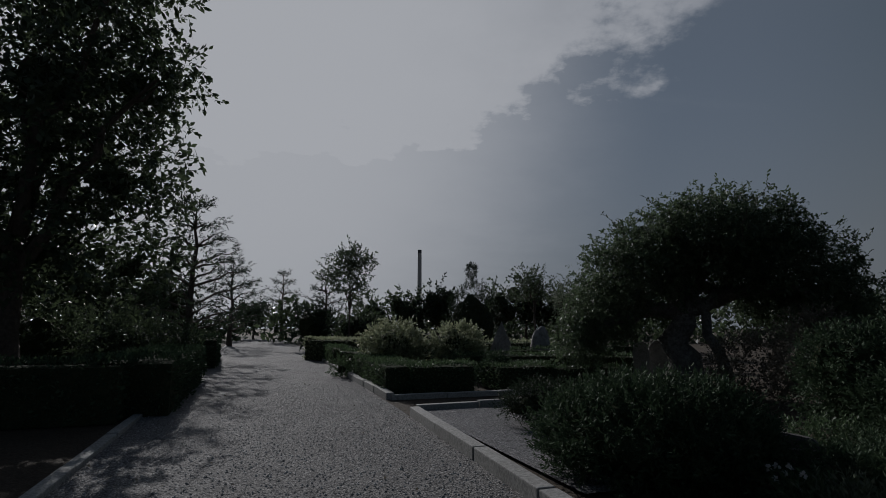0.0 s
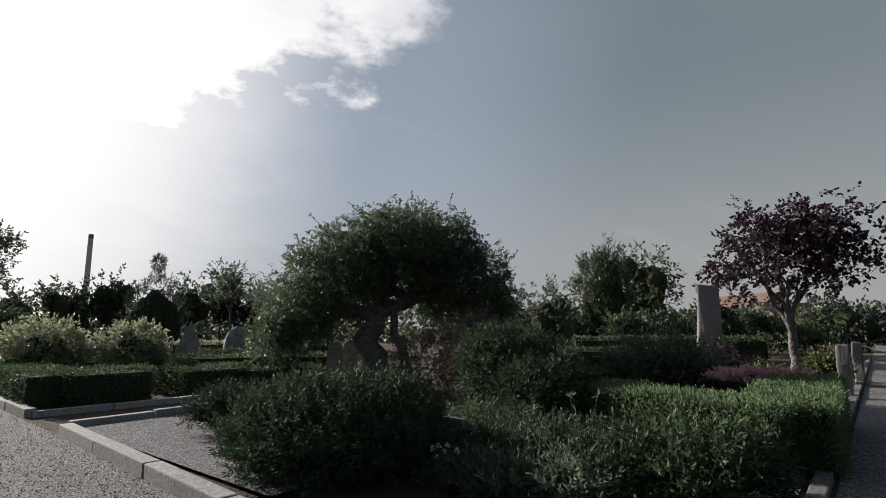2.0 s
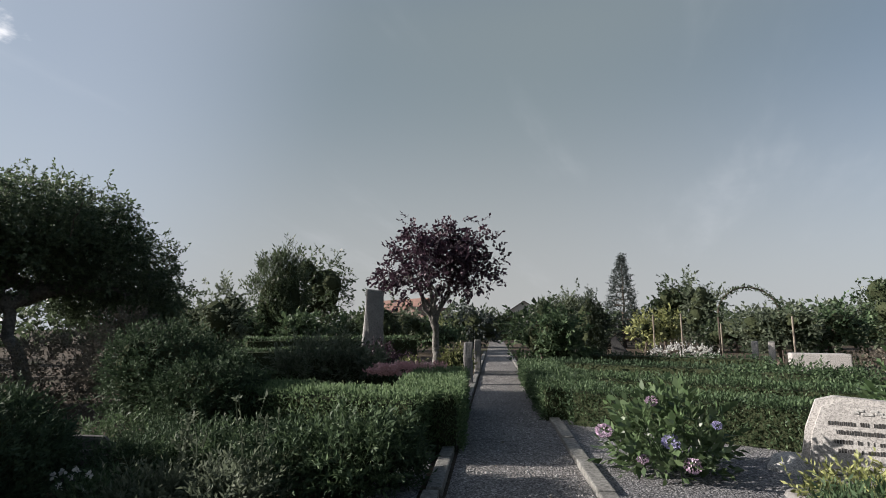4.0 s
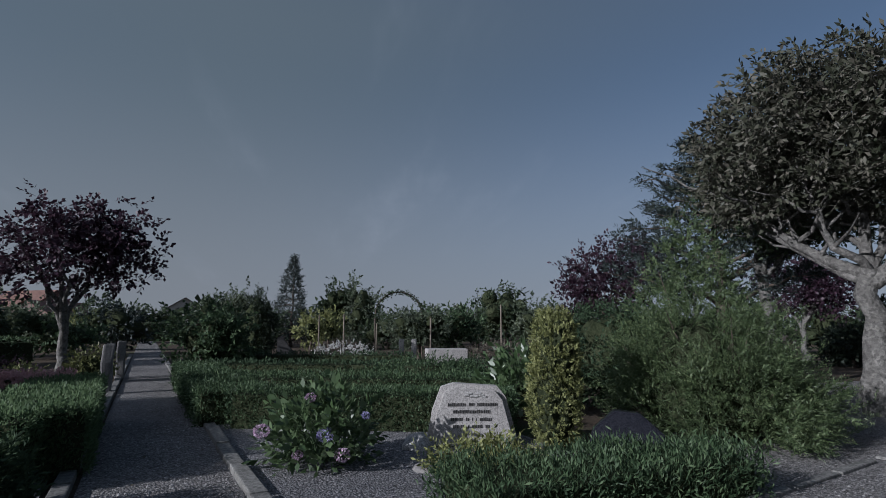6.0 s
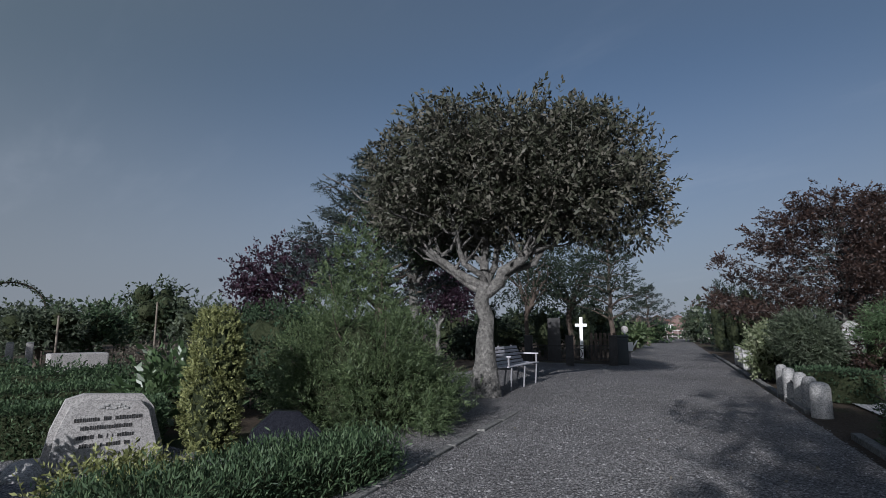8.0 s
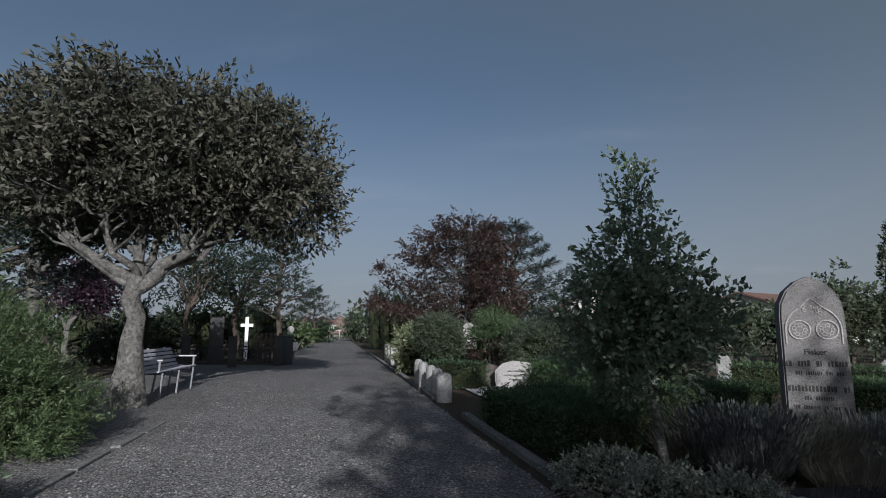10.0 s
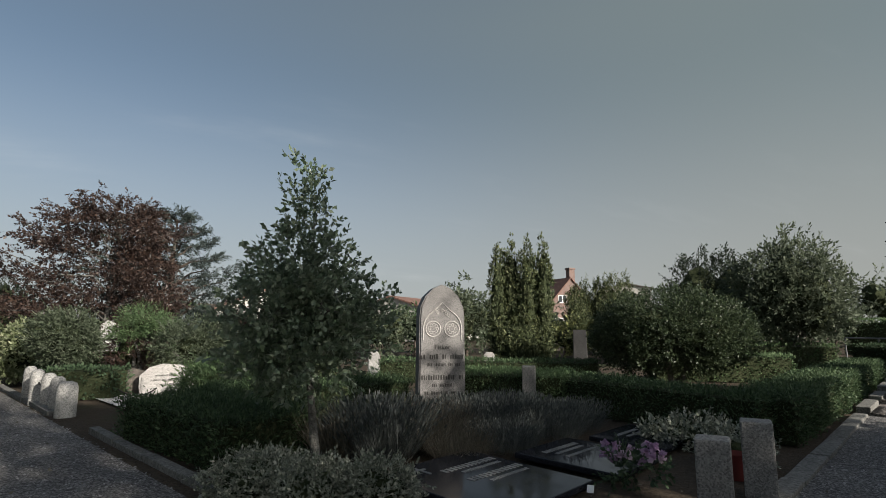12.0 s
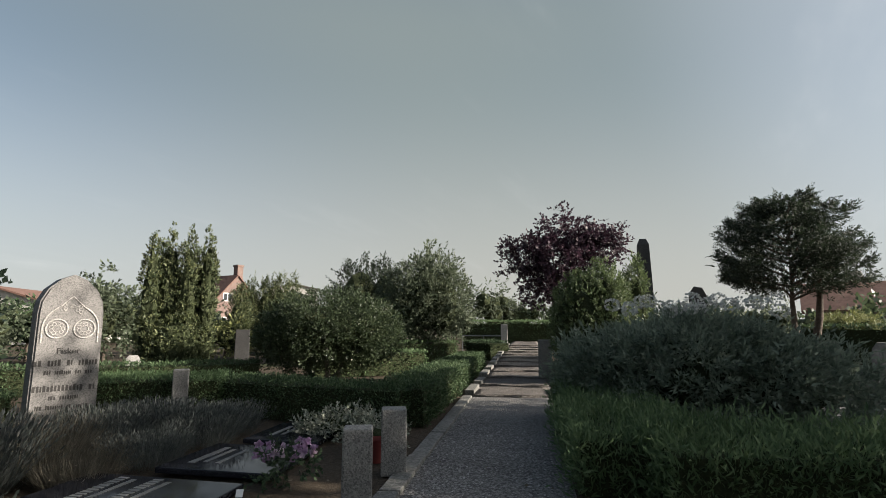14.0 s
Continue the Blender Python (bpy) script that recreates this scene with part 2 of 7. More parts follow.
M = {
    "soil": soil_mat(),
    "gravel_brown": gravel_mat("brown_step_gravel", [(0.0, (0.045, 0.040, 0.038)), (0.4, (0.128, 0.115, 0.107)), (0.72, (0.222, 0.203, 0.192)), (1.0, (0.42, 0.39, 0.37))], 0.019),
    "gravel": gravel_mat("path_gravel", [(0.0, (0.06, 0.057, 0.056)), (0.4, (0.175, 0.17, 0.167)), (0.72, (0.30, 0.292, 0.288)), (1.0, (0.52, 0.51, 0.50))], 0.019),
    "chips": gravel_mat("pale_grave_chippings", [(0.0, (0.08, 0.08, 0.085)), (0.5, (0.19, 0.19, 0.20)), (1.0, (0.42, 0.42, 0.43))], 0.02),
    "white_chips": gravel_mat("white_marble_chippings", [(0.0, (0.5, 0.5, 0.5)), (0.5, (0.68, 0.68, 0.68)), (1.0, (0.85, 0.85, 0.84))], 0.03),
    "granite": rough_mat("grey_granite", [(0.3, (0.17, 0.165, 0.16)), (0.5, (0.30, 0.295, 0.285)), (0.7, (0.44, 0.43, 0.41))], 45.0, 0.75, 0.35, 0.006, 1.6, 0.6),
    "granite_red": rough_mat("reddish_granite", [(0.3, (0.095, 0.09, 0.088)), (0.5, (0.155, 0.148, 0.145)), (0.7, (0.225, 0.215, 0.21))], 60.0, 0.7, 0.25, 0.004, 1.2, 0.6),
    "granite_pale": rough_mat("pale_granite", [(0.3, (0.239, 0.225, 0.212)), (0.5, (0.332, 0.318, 0.305)), (0.7, (0.411, 0.398, 0.378))], 50.0, 0.8, 0.4, 0.006, 1.5, 0.5),
    "concrete": rough_mat("weathered_kerb_concrete", [(0.3, (0.16, 0.155, 0.145)), (0.5, (0.27, 0.265, 0.25)), (0.7, (0.38, 0.37, 0.35))], 30.0, 0.9, 0.4, 0.006, 1.3, 0.35),
    "kerb": rough_mat("mossy_kerb_stone", [(0.3, (0.07, 0.068, 0.06)), (0.5, (0.15, 0.148, 0.138)), (0.7, (0.25, 0.245, 0.23))], 26.0, 0.95, 0.5, 0.008, 1.8, 0.45),
    "rock": rough_mat("fieldstone", [(0.3, (0.11, 0.105, 0.10)), (0.5, (0.22, 0.21, 0.20)), (0.7, (0.34, 0.33, 0.31))], 9.0, 0.9, 0.9, 0.03, 1.5, 0.3),
    "rock_brown": rough_mat("brown_fieldstone", [(0.3, (0.05, 0.042, 0.036)), (0.5, (0.10, 0.086, 0.074)), (0.7, (0.16, 0.14, 0.12))], 9.0, 0.9, 0.9, 0.03, 1.5, 0.3),
    "black": polished_mat("polished_black_granite", (0.010, 0.011, 0.015), (0.035, 0.036, 0.045)),
    "bark": rough_mat("grey_bark", [(0.3, (0.05, 0.048, 0.043)), (0.5, (0.125, 0.12, 0.11)), (0.7, (0.24, 0.23, 0.212))], 14.0, 0.95, 1.0, 0.05, 2.6, 0.45),
    "bark_dark": rough_mat("dark_bark", [(0.3, (0.035, 0.028, 0.022)), (0.5, (0.08, 0.062, 0.05)), (0.7, (0.14, 0.115, 0.09))], 16.0, 0.9, 0.9, 0.03, 2.0),
    "white": plain_mat("white_paint", (0.78, 0.78, 0.77), 0.45, 0.0, 0.12),
    "lilac_grey": plain_mat("greyed_white_slats", (0.46, 0.45, 0.48), 0.55, 0.0, 0.25),
    "steel": plain_mat("galvanised_steel", (0.20, 0.20, 0.21), 0.5, 0.25, 0.25),
    "iron": plain_mat("black_wrought_iron", (0.025, 0.025, 0.026), 0.5, 0.3, 0.3),
    "letter": plain_mat("dark_lettering", (0.03, 0.028, 0.027), 0.7, 0.0, 0.1),
    "pale_letter": plain_mat("pale_lettering", (0.19, 0.19, 0.185), 0.6, 0.0, 0.2),
    "wood": rough_mat("old_wood_stake", [(0.3, (0.096, 0.078, 0.06)), (0.5, (0.168, 0.144, 0.114)), (0.7, (0.228, 0.204, 0.168))], 20.0, 0.9, 0.5, 0.01, 2.0),
    "tiles": rough_mat("red_clay_roof", [(0.3, (0.095, 0.052, 0.042)), (0.5, (0.15, 0.085, 0.068)), (0.7, (0.20, 0.12, 0.096))], 3.0, 0.85, 0.6, 0.05, 0.5),
    "slate": rough_mat("dark_roof", [(0.3, (0.05, 0.045, 0.045)), (0.5, (0.09, 0.085, 0.08)), (0.7, (0.14, 0.13, 0.12))], 3.0, 0.8, 0.5, 0.05, 0.5),
    "brick": brick_mat("red_brick", (0.125, 0.064, 0.052), (0.165, 0.088, 0.07), (0.18, 0.16, 0.145)),
    "render": rough_mat("pale_render", [(0.3, (0.34, 0.325, 0.30)), (0.6, (0.44, 0.425, 0.40)), (0.8, (0.50, 0.485, 0.46))], 4.0, 0.9, 0.2, 0.01, 0.4),
    "glass": glass_mat(),
    "bin": plain_mat("dark_bin_plastic", (0.03, 0.04, 0.045), 0.5, 0.0, 0.2),
    "red": plain_mat("red_plastic", (0.13, 0.022, 0.02), 0.5, 0.0, 0.1),
    "post_stone": rough_mat("rough_post_granite", [(0.3, (0.09, 0.088, 0.086)), (0.5, (0.17, 0.167, 0.163)), (0.7, (0.28, 0.275, 0.265))], 55.0, 0.8, 0.6, 0.008, 1.8, 0.6),
    "dark_stone": rough_mat("dark_memorial_stone", [(0.3, (0.022, 0.022, 0.022)), (0.5, (0.045, 0.044, 0.044)), (0.7, (0.085, 0.083, 0.08))], 40.0, 0.7, 0.4, 0.005, 1.5, 0.5),
    # crown and hedge insides: twig colour darkened for the shade among the leaves
    "inner": rough_mat("shaded_inner_twigs", [(0.3, (0.016, 0.021, 0.011)), (0.5, (0.036, 0.044, 0.023)), (0.7, (0.065, 0.07, 0.04))], 28.0, 0.95, 1.0, 0.03, 2.5, 0.0, 0.0, 0.05),
    "weep": leaf_mat("weeping_tree_leaf", (0.02, 0.032, 0.02), (0.05, 0.078, 0.042), (0.125, 0.165, 0.092), 0.5, 0.35, 0.3),
    "box": leaf_mat("clipped_yew_leaf", (0.0184, 0.0322, 0.019), (0.0391, 0.0644, 0.0354), (0.069, 0.103, 0.0557), 0.7, 0.18, 0.12),
    "hedge": leaf_mat("hedge_leaf", (0.0189, 0.0354, 0.0178), (0.0455, 0.0784, 0.0375), (0.115, 0.164, 0.083), 0.55, 0.24, 0.2),
    "hedge_bright": leaf_mat("fresh_hedge_leaf", (0.03, 0.0566, 0.0261), (0.0764, 0.126, 0.0569), (0.175, 0.241, 0.125), 0.55, 0.45, 0.2),
    "grey_leaf": leaf_mat("grey_backed_leaf", (0.0241, 0.031, 0.0166), (0.0585, 0.0619, 0.0417), (0.151, 0.138, 0.113), 0.55, 0.2, 0.25),
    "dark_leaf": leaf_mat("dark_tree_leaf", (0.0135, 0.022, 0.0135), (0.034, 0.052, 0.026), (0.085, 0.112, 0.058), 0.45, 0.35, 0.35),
    "holly": leaf_mat("holly_leaf", (0.042, 0.072, 0.040), (0.12, 0.17, 0.098), (0.269, 0.305, 0.22), 0.35, 0.28, 0.6),
    "purple": leaf_mat("purple_leaf", (0.0135, 0.0072, 0.0125), (0.031, 0.0155, 0.0265), (0.072, 0.038, 0.054), 0.45, 0.24, 0.35),
    "copper": leaf_mat("copper_beech_leaf", (0.0144, 0.0088, 0.008), (0.0352, 0.0216, 0.0176), (0.076, 0.048, 0.036), 0.45, 0.22, 0.4),
    "cedar": leaf_mat("blue_cedar_needle", (0.009, 0.0148, 0.0131), (0.0214, 0.0308, 0.0271), (0.0493, 0.0654, 0.0575), 0.6, 0.12),
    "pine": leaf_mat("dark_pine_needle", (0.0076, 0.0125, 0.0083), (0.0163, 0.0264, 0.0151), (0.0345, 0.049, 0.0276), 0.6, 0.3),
    "thuja": leaf_mat("thuja_spray", (0.020, 0.034, 0.014), (0.060, 0.092, 0.038), (0.145, 0.185, 0.085), 0.55, 0.3),
    "gold": leaf_mat("golden_cypress_spray", (0.055, 0.062, 0.020), (0.155, 0.172, 0.062), (0.33, 0.34, 0.14), 0.55, 0.2),
    "yewgold": leaf_mat("golden_yew_needle", (0.0156, 0.026, 0.0121), (0.0494, 0.0676, 0.0296), (0.163, 0.175, 0.0807), 0.55, 0.2),
    "variegated": leaf_mat("variegated_leaf", (0.0588, 0.084, 0.0324), (0.168, 0.202, 0.102), (0.386, 0.403, 0.268), 0.5, 0.4),
    "euonymus": leaf_mat("white_edged_leaf", (0.06, 0.078, 0.05), (0.17, 0.19, 0.145), (0.48, 0.48, 0.40), 0.5, 0.2),
    "olive": leaf_mat("grey_green_leaf", (0.0286, 0.0425, 0.0234), (0.0694, 0.0898, 0.0539), (0.163, 0.187, 0.135), 0.6, 0.35, 0.2),
    "lavender": leaf_mat("lavender_stem", (0.0357, 0.0425, 0.0391), (0.0808, 0.0918, 0.085), (0.162, 0.17, 0.166), 0.75, 0.3, 0.1),
    "sage": leaf_mat("grey_green_hydrangea_leaf", (0.055, 0.08, 0.056), (0.14, 0.185, 0.135), (0.29, 0.34, 0.27), 0.5, 0.42, 0.3),
    "dry": leaf_mat("dry_stem", (0.055, 0.049, 0.038), (0.12, 0.108, 0.085), (0.21, 0.19, 0.152), 0.75, 0.25, 0.1),
    "broad": leaf_mat("hydrangea_leaf", (0.0263, 0.0488, 0.0187), (0.0638, 0.105, 0.0422), (0.135, 0.188, 0.0938), 0.4, 0.3, 0.5),
    "pink": leaf_mat("pink_petal", (0.28, 0.17, 0.26), (0.48, 0.34, 0.46), (0.68, 0.56, 0.66), 0.6, 0.3),
    "blue_petal": leaf_mat("blue_petal", (0.15, 0.14, 0.30), (0.30, 0.28, 0.48), (0.46, 0.44, 0.62), 0.6, 0.3),
    "sedum": leaf_mat("sedum_flower", (0.30, 0.15, 0.16), (0.48, 0.28, 0.29), (0.62, 0.42, 0.42), 0.7, 0.2),
    "white_petal": leaf_mat("white_petal", (0.36, 0.36, 0.336), (0.52, 0.52, 0.496), (0.64, 0.64, 0.616), 0.6, 0.3),
    "dark_petal": leaf_mat("violet_petal", (0.16, 0.07, 0.16), (0.36, 0.2, 0.36), (0.62, 0.46, 0.6), 0.6, 0.3),
}

# ---- building blocks ----
UP = Vector((0, 0, 1))


def np_mesh(name, verts, faces, mat, smooth=False):
    """A mesh out of arrays; all faces have the same number of corners."""
    verts, faces = np.asarray(verts, np.float32), np.asarray(faces, np.int32)
    me = bpy.data.meshes.new(name)
    me.vertices.add(len(verts))
    me.vertices.foreach_set("co", verts.ravel())
    me.loops.add(faces.size)
    me.loops.foreach_set("vertex_index", faces.ravel())
    me.polygons.add(len(faces))
    me.polygons.foreach_set("loop_start", np.arange(len(faces), dtype=np.int32) * faces.shape[1])
    if smooth:
        me.polygons.foreach_set("use_smooth", np.ones(len(faces), bool))
    me.update(calc_edges=True)
    me.materials.append(mat)
    return me


def bm_mesh(name, bm, mat, smooth=False):
    me = bpy.data.meshes.new(name)
    bm.to_mesh(me)
    bm.free()
    me.materials.append(mat)
    if smooth:
        for p in me.polygons:
            p.use_smooth = True
    return me


def part(name, me, parent, label="", m=None):
    ob = new(name, me)
    ob.parent = parent
    if m is not None:
        ob.matrix_local = m
    if label:
        ob["label"] = label
    return ob


def bearing(p):
    """The true bearing of a place, counted the way the camera turns."""
    b = math.degrees(math.atan2(-p[0], p[1]))
    return b - 360 if b > 66 else b


def thing(name, place, label, category, group="", kind="", rz=0.0, surveyed=True):
    ob = new(name)
    if surveyed:
        b = bearing(place)
        rz += b - b / TURN
    ob.empty_display_size = 0.2
    ob.matrix_world = Matrix.Translation(place) @ pose(0, 0, 0, 0, 0, rz)
    return tagged(ob, label, category, group, kind)


def unit(v):
    return v / np.maximum(np.linalg.norm(v, axis=-1, keepdims=True), 1e-9)


def leaf_cards(rng, base, axis, length, width, fold=0.12):
    """Folded four-cornered leaves from their bases along their axes."""
    n = len(base)
    side = unit(np.cross(axis, rng.normal(size=(n, 3))))
    face = np.cross(side, axis)
    ln = np.asarray(length).reshape(-1, 1) * np.ones((n, 1))
    mid = base + axis * ln * 0.48 + face * ln * fold
    v = np.stack([base, mid + side * ln * width * 0.5, base + axis * ln, mid - side * ln * width * 0.5], 1).reshape(-1, 3)
    return v, np.arange(4 * n).reshape(n, 4)


def tube_arrays(points, radii, seg=7):
    pts, verts, faces = [Vector(p) for p in points], [], []
    for i, p in enumerate(pts):
        t = (pts[min(i + 1, len(pts) - 1)] - pts[max(i - 1, 0)]).normalized()
        s = t.cross(Vector((0.31, 0.95, 0.05)))
        s = s.normalized() if s.length > 1e-4 else Vector((1, 0, 0))
        u = t.cross(s)
        for k in range(seg):
            a = 2 * math.pi * k / seg
            verts.append(p + (s * math.cos(a) + u * math.sin(a)) * radii[i])
        if i:
            for k in range(seg):
                o, q = (i - 1) * seg, i * seg
                faces.append((o + k, o + (k + 1) % seg, q + (k + 1) % seg, q + k))
    return np.array([tuple(v) for v in verts]), np.array(faces)


def join_arrays(pieces):
    vs, fs, n = [], [], 0
    for v, f in pieces:
        vs.append(v)
        fs.append(np.asarray(f) + n)
        n += len(v)
    return np.concatenate(vs), np.concatenate(fs)


def bent(a, b, sag, n, rng, wob):
    a, b = Vector(a), Vector(b)
    out = []
    for i in range(n + 1):
        s = i / n
        p = a.lerp(b, s) + UP * (sag * 4 * s * (1 - s))
        if 0 < i < n:
            p += Vector(rng.normal(size=3) * wob)
        out.append(p)
    return out


def blob_points(rng, blobs, k, shell=0.55, bumpy=0.16):
    """Clump centres in the outer shells of ellipsoids, with an uneven outline, and the way outwards from each."""
    b = np.array(blobs, float)
    w = (b[:, 3] * b[:, 4] * b[:, 5]) ** (2 / 3)
    pick = rng.choice(len(b), k, p=w / w.sum())
    d = unit(rng.normal(size=(k, 3)))
    r = rng.uniform(shell ** 2, 1.0, (k, 1)) ** 0.5
    wave = 1 + bumpy * (np.sin(d[:, :1] * 5.1 + pick[:, None] * 1.7) * np.cos(d[:, 1:2] * 4.3 + pick[:, None]) + 0.25 * rng.normal(size=(k, 1)))
    return b[pick, :3] + d * r * wave * b[pick, 3:], d


def fronds(rng, c, d, m, span, length, width, out, lift, floor):
    """Flat feathery sprays: small scales to both sides of a midrib."""
    k = len(c)
    rib = unit(d * out + rng.normal(size=(k, 3)) * 0.4 + np.array((0, 0, lift)))
    side = unit(np.cross(rib, rng.normal(size=(k, 3))))
    size = rng.uniform(0.7, 1.3, k)
    u = np.tile(np.linspace(0.05, 1.0, m), k)
    sg = np.tile(np.where(np.arange(m) % 2, 1.0, -1.0), k)
    rp, sp, sz = np.repeat(rib, m, 0), np.repeat(side, m, 0), np.repeat(size, m)
    bend = np.array((0, 0, -0.12)) * (u * u)[:, None] * span
    base = np.repeat(c, m, 0) + rp * (u * span * sz)[:, None] + bend
    axis = unit(rp * 0.75 + sp * (sg * 0.85)[:, None] + rng.normal(size=base.shape) * 0.16)
    ln = length * sz * (1.15 - 0.65 * u)
    keep = base[:, 2] > floor
    return leaf_cards(rng, base[keep], axis[keep], ln[keep], width, 0.06)


def sprigs(rng, c, d, m, spread, length, width, out, lift, floor):
    """Leafy shoots: a thin stem with leaves set round it, turning towards its tip."""
    per = 7
    n = max(1, round(m / per))
    c, d = np.repeat(c, n, 0), np.repeat(d, n, 0)
    c = c + rng.normal(size=c.shape) * np.asarray(spread) * 0.75
    keep = c[:, 2] > floor
    c, d = c[keep], d[keep]
    ax = unit(d * out + rng.normal(size=c.shape) * 0.5 + np.array((0, 0, lift)))
    reach = length * rng.uniform(1.5, 2.9, len(c))
    u = np.tile(np.linspace(0.08, 1.0, per), len(c))
    ar, rr = np.repeat(ax, per, 0), np.repeat(reach, per)
    base = np.repeat(c, per, 0) + ar * (u * rr)[:, None]
    side = unit(np.cross(ar, rng.normal(size=ar.shape)))
    axis = unit(ar * (0.4 + 0.6 * u)[:, None] + side * (1.0 - 0.45 * u)[:, None] + rng.normal(size=ar.shape) * 0.15)
    leaves = leaf_cards(rng, base, axis, length * rng.uniform(0.65, 1.2, len(base)), width)
    stems = leaf_cards(rng, c - ax * (reach * 0.5)[:, None], ax, reach * 1.5, 0.03, 0.0)
    v, f = join_arrays([leaves, stems])
    low = v[:, 2] < 0.004
    v[low, 2] = 0.004
    return v, f


def foliage_mesh(name, rng, blobs, k, m, spread, length, width, mat, out=0.6, lift=0.2, shell=0.55, bumpy=0.16, floor=0.03, fan=0.0):
    c, d = blob_points(rng, blobs, k, shell, bumpy)
    if fan:
        return np_mesh(name, *fronds(rng, c, d, m, fan, length, width, out, lift, floor), mat), c, d
    return np_mesh(name, *sprigs(rng, c, d, m, spread, length, width, out, lift, floor), mat), c, d


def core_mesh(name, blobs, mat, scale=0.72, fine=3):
    """A solid body inside a bush, coloured as twigs in inner shade."""
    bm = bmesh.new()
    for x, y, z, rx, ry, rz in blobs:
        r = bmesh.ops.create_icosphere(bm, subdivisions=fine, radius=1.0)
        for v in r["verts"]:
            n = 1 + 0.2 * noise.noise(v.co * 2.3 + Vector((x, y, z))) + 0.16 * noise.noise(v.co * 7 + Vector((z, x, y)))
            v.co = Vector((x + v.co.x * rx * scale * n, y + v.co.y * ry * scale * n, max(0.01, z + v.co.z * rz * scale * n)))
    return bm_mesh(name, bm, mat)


SEED = [10]


def next_rng():
    SEED[0] += 1
    return np.random.default_rng(SEED[0])


def tree(name, label, category, place, trunk_h, trunk_r, blobs, k, m, spread, length, width, leaf, bark="bark", limbs=6,
         lean=(0.0, 0.0), out=0.5, lift=0.1, shell=0.35, group="", droop=0.0, core=0.0, trunk_bottom=1.25, bumpy=0.18, fan=0.0):
    """A tapered trunk, limbs that reach into the crown, and a crown of leaf clumps."""
    rng = next_rng()
    if place.length > 14:
        k, length = int(k * 0.72), length * 1.14
    t = thing(name, place, label, category, group, rz=bearing(place), surveyed=False)
    top = Vector((lean[0], lean[1], trunk_h))
    pts = bent((0, 0, -0.05), top, 0, 6, rng, trunk_r * 0.18)
    rad = [trunk_r * (trunk_bottom - (trunk_bottom - 0.72) * min(1, i / 3)) * (1 - 0.05 * max(0, i - 3)) for i in range(7)]
    v, f = tube_arrays(pts, rad, 12)
    v += (rng.normal(size=v.shape) * trunk_r * 0.07)
    part("trunk", np_mesh("trunk", v, f, M[bark], True), t)
    crown, cs, _ = foliage_mesh("crown", rng, blobs, k, m, spread, length, width, M[leaf], out, lift, shell, bumpy, 0.03, fan)
    part("crown", crown, t)
    if limbs:
        cs = cs if len(cs) > limbs else np.repeat(cs, 2, 0)
        far = cs[np.argsort(rng.random(len(cs)))]
        for i in range(limbs):
            a = pts[-1] if i < max(2, limbs // 2) else pts[-2]
            tip = Vector(far[i])
            tip = a.lerp(tip, 0.9)
            path = bent(a, tip, 0.10 * (tip - a).length + droop, 6, rng, 0.03 * (tip - a).length)
            rr = trunk_r * 0.48
            pieces = [tube_arrays(path, [rr * (1 - 0.13 * j) for j in range(7)], 7)]
            for j in (2, 3, 4, 5):
                near_c = far[np.argmin(np.linalg.norm(far[limbs:limbs + 160] - np.array(path[j]), axis=1) + rng.random(len(far[limbs:limbs + 160])) * 0.6) + limbs] if len(far) > limbs + 5 else np.array(tip)
                tw = bent(path[j], Vector(near_c), 0.05, 4, rng, 0.04)
                pieces.append(tube_arrays(tw, [rr * 0.34 * (1 - 0.2 * q) for q in range(5)], 5))
            v, f = join_arrays(pieces)
            part("limb", np_mesh("limb", v, f, M[bark], True), t)
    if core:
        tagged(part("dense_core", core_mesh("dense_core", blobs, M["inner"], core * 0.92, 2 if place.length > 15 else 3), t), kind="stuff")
    return t


def bush(name, label, category, place, blobs, k, m, spread, length, width, leaf, out=0.8, lift=0.3, shell=0.8, core=0.8, group="", stem=None, bumpy=0.10, fan=0.0):
    rng = next_rng()
    if place.length > 14:
        k, length = int(k * 0.72), length * 1.14
    t = thing(name, place, label, category, group, rz=bearing(place), surveyed=False)
    me, cs, _ = foliage_mesh("foliage", rng, blobs, k, m, spread, length, width, M[leaf], out, lift, shell, bumpy, 0.03, fan)
    part("foliage", me, t)
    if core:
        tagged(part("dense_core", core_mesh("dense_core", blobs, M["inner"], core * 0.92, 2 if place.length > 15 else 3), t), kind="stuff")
    if stem:
        h, r, n = stem
        for i in range(n):
            tip = Vector(cs[i]) * 0.8
            tip.z = max(tip.z, h)
            v, f = tube_arrays(bent((0.03 * i, 0.02 * i, -0.03), tip, 0.02, 5, rng, 0.03), [r * (1.1 - 0.15 * j) for j in range(6)], 7)
            part("stem", np_mesh("stem", v, f, M["bark"], True), t)
    return t


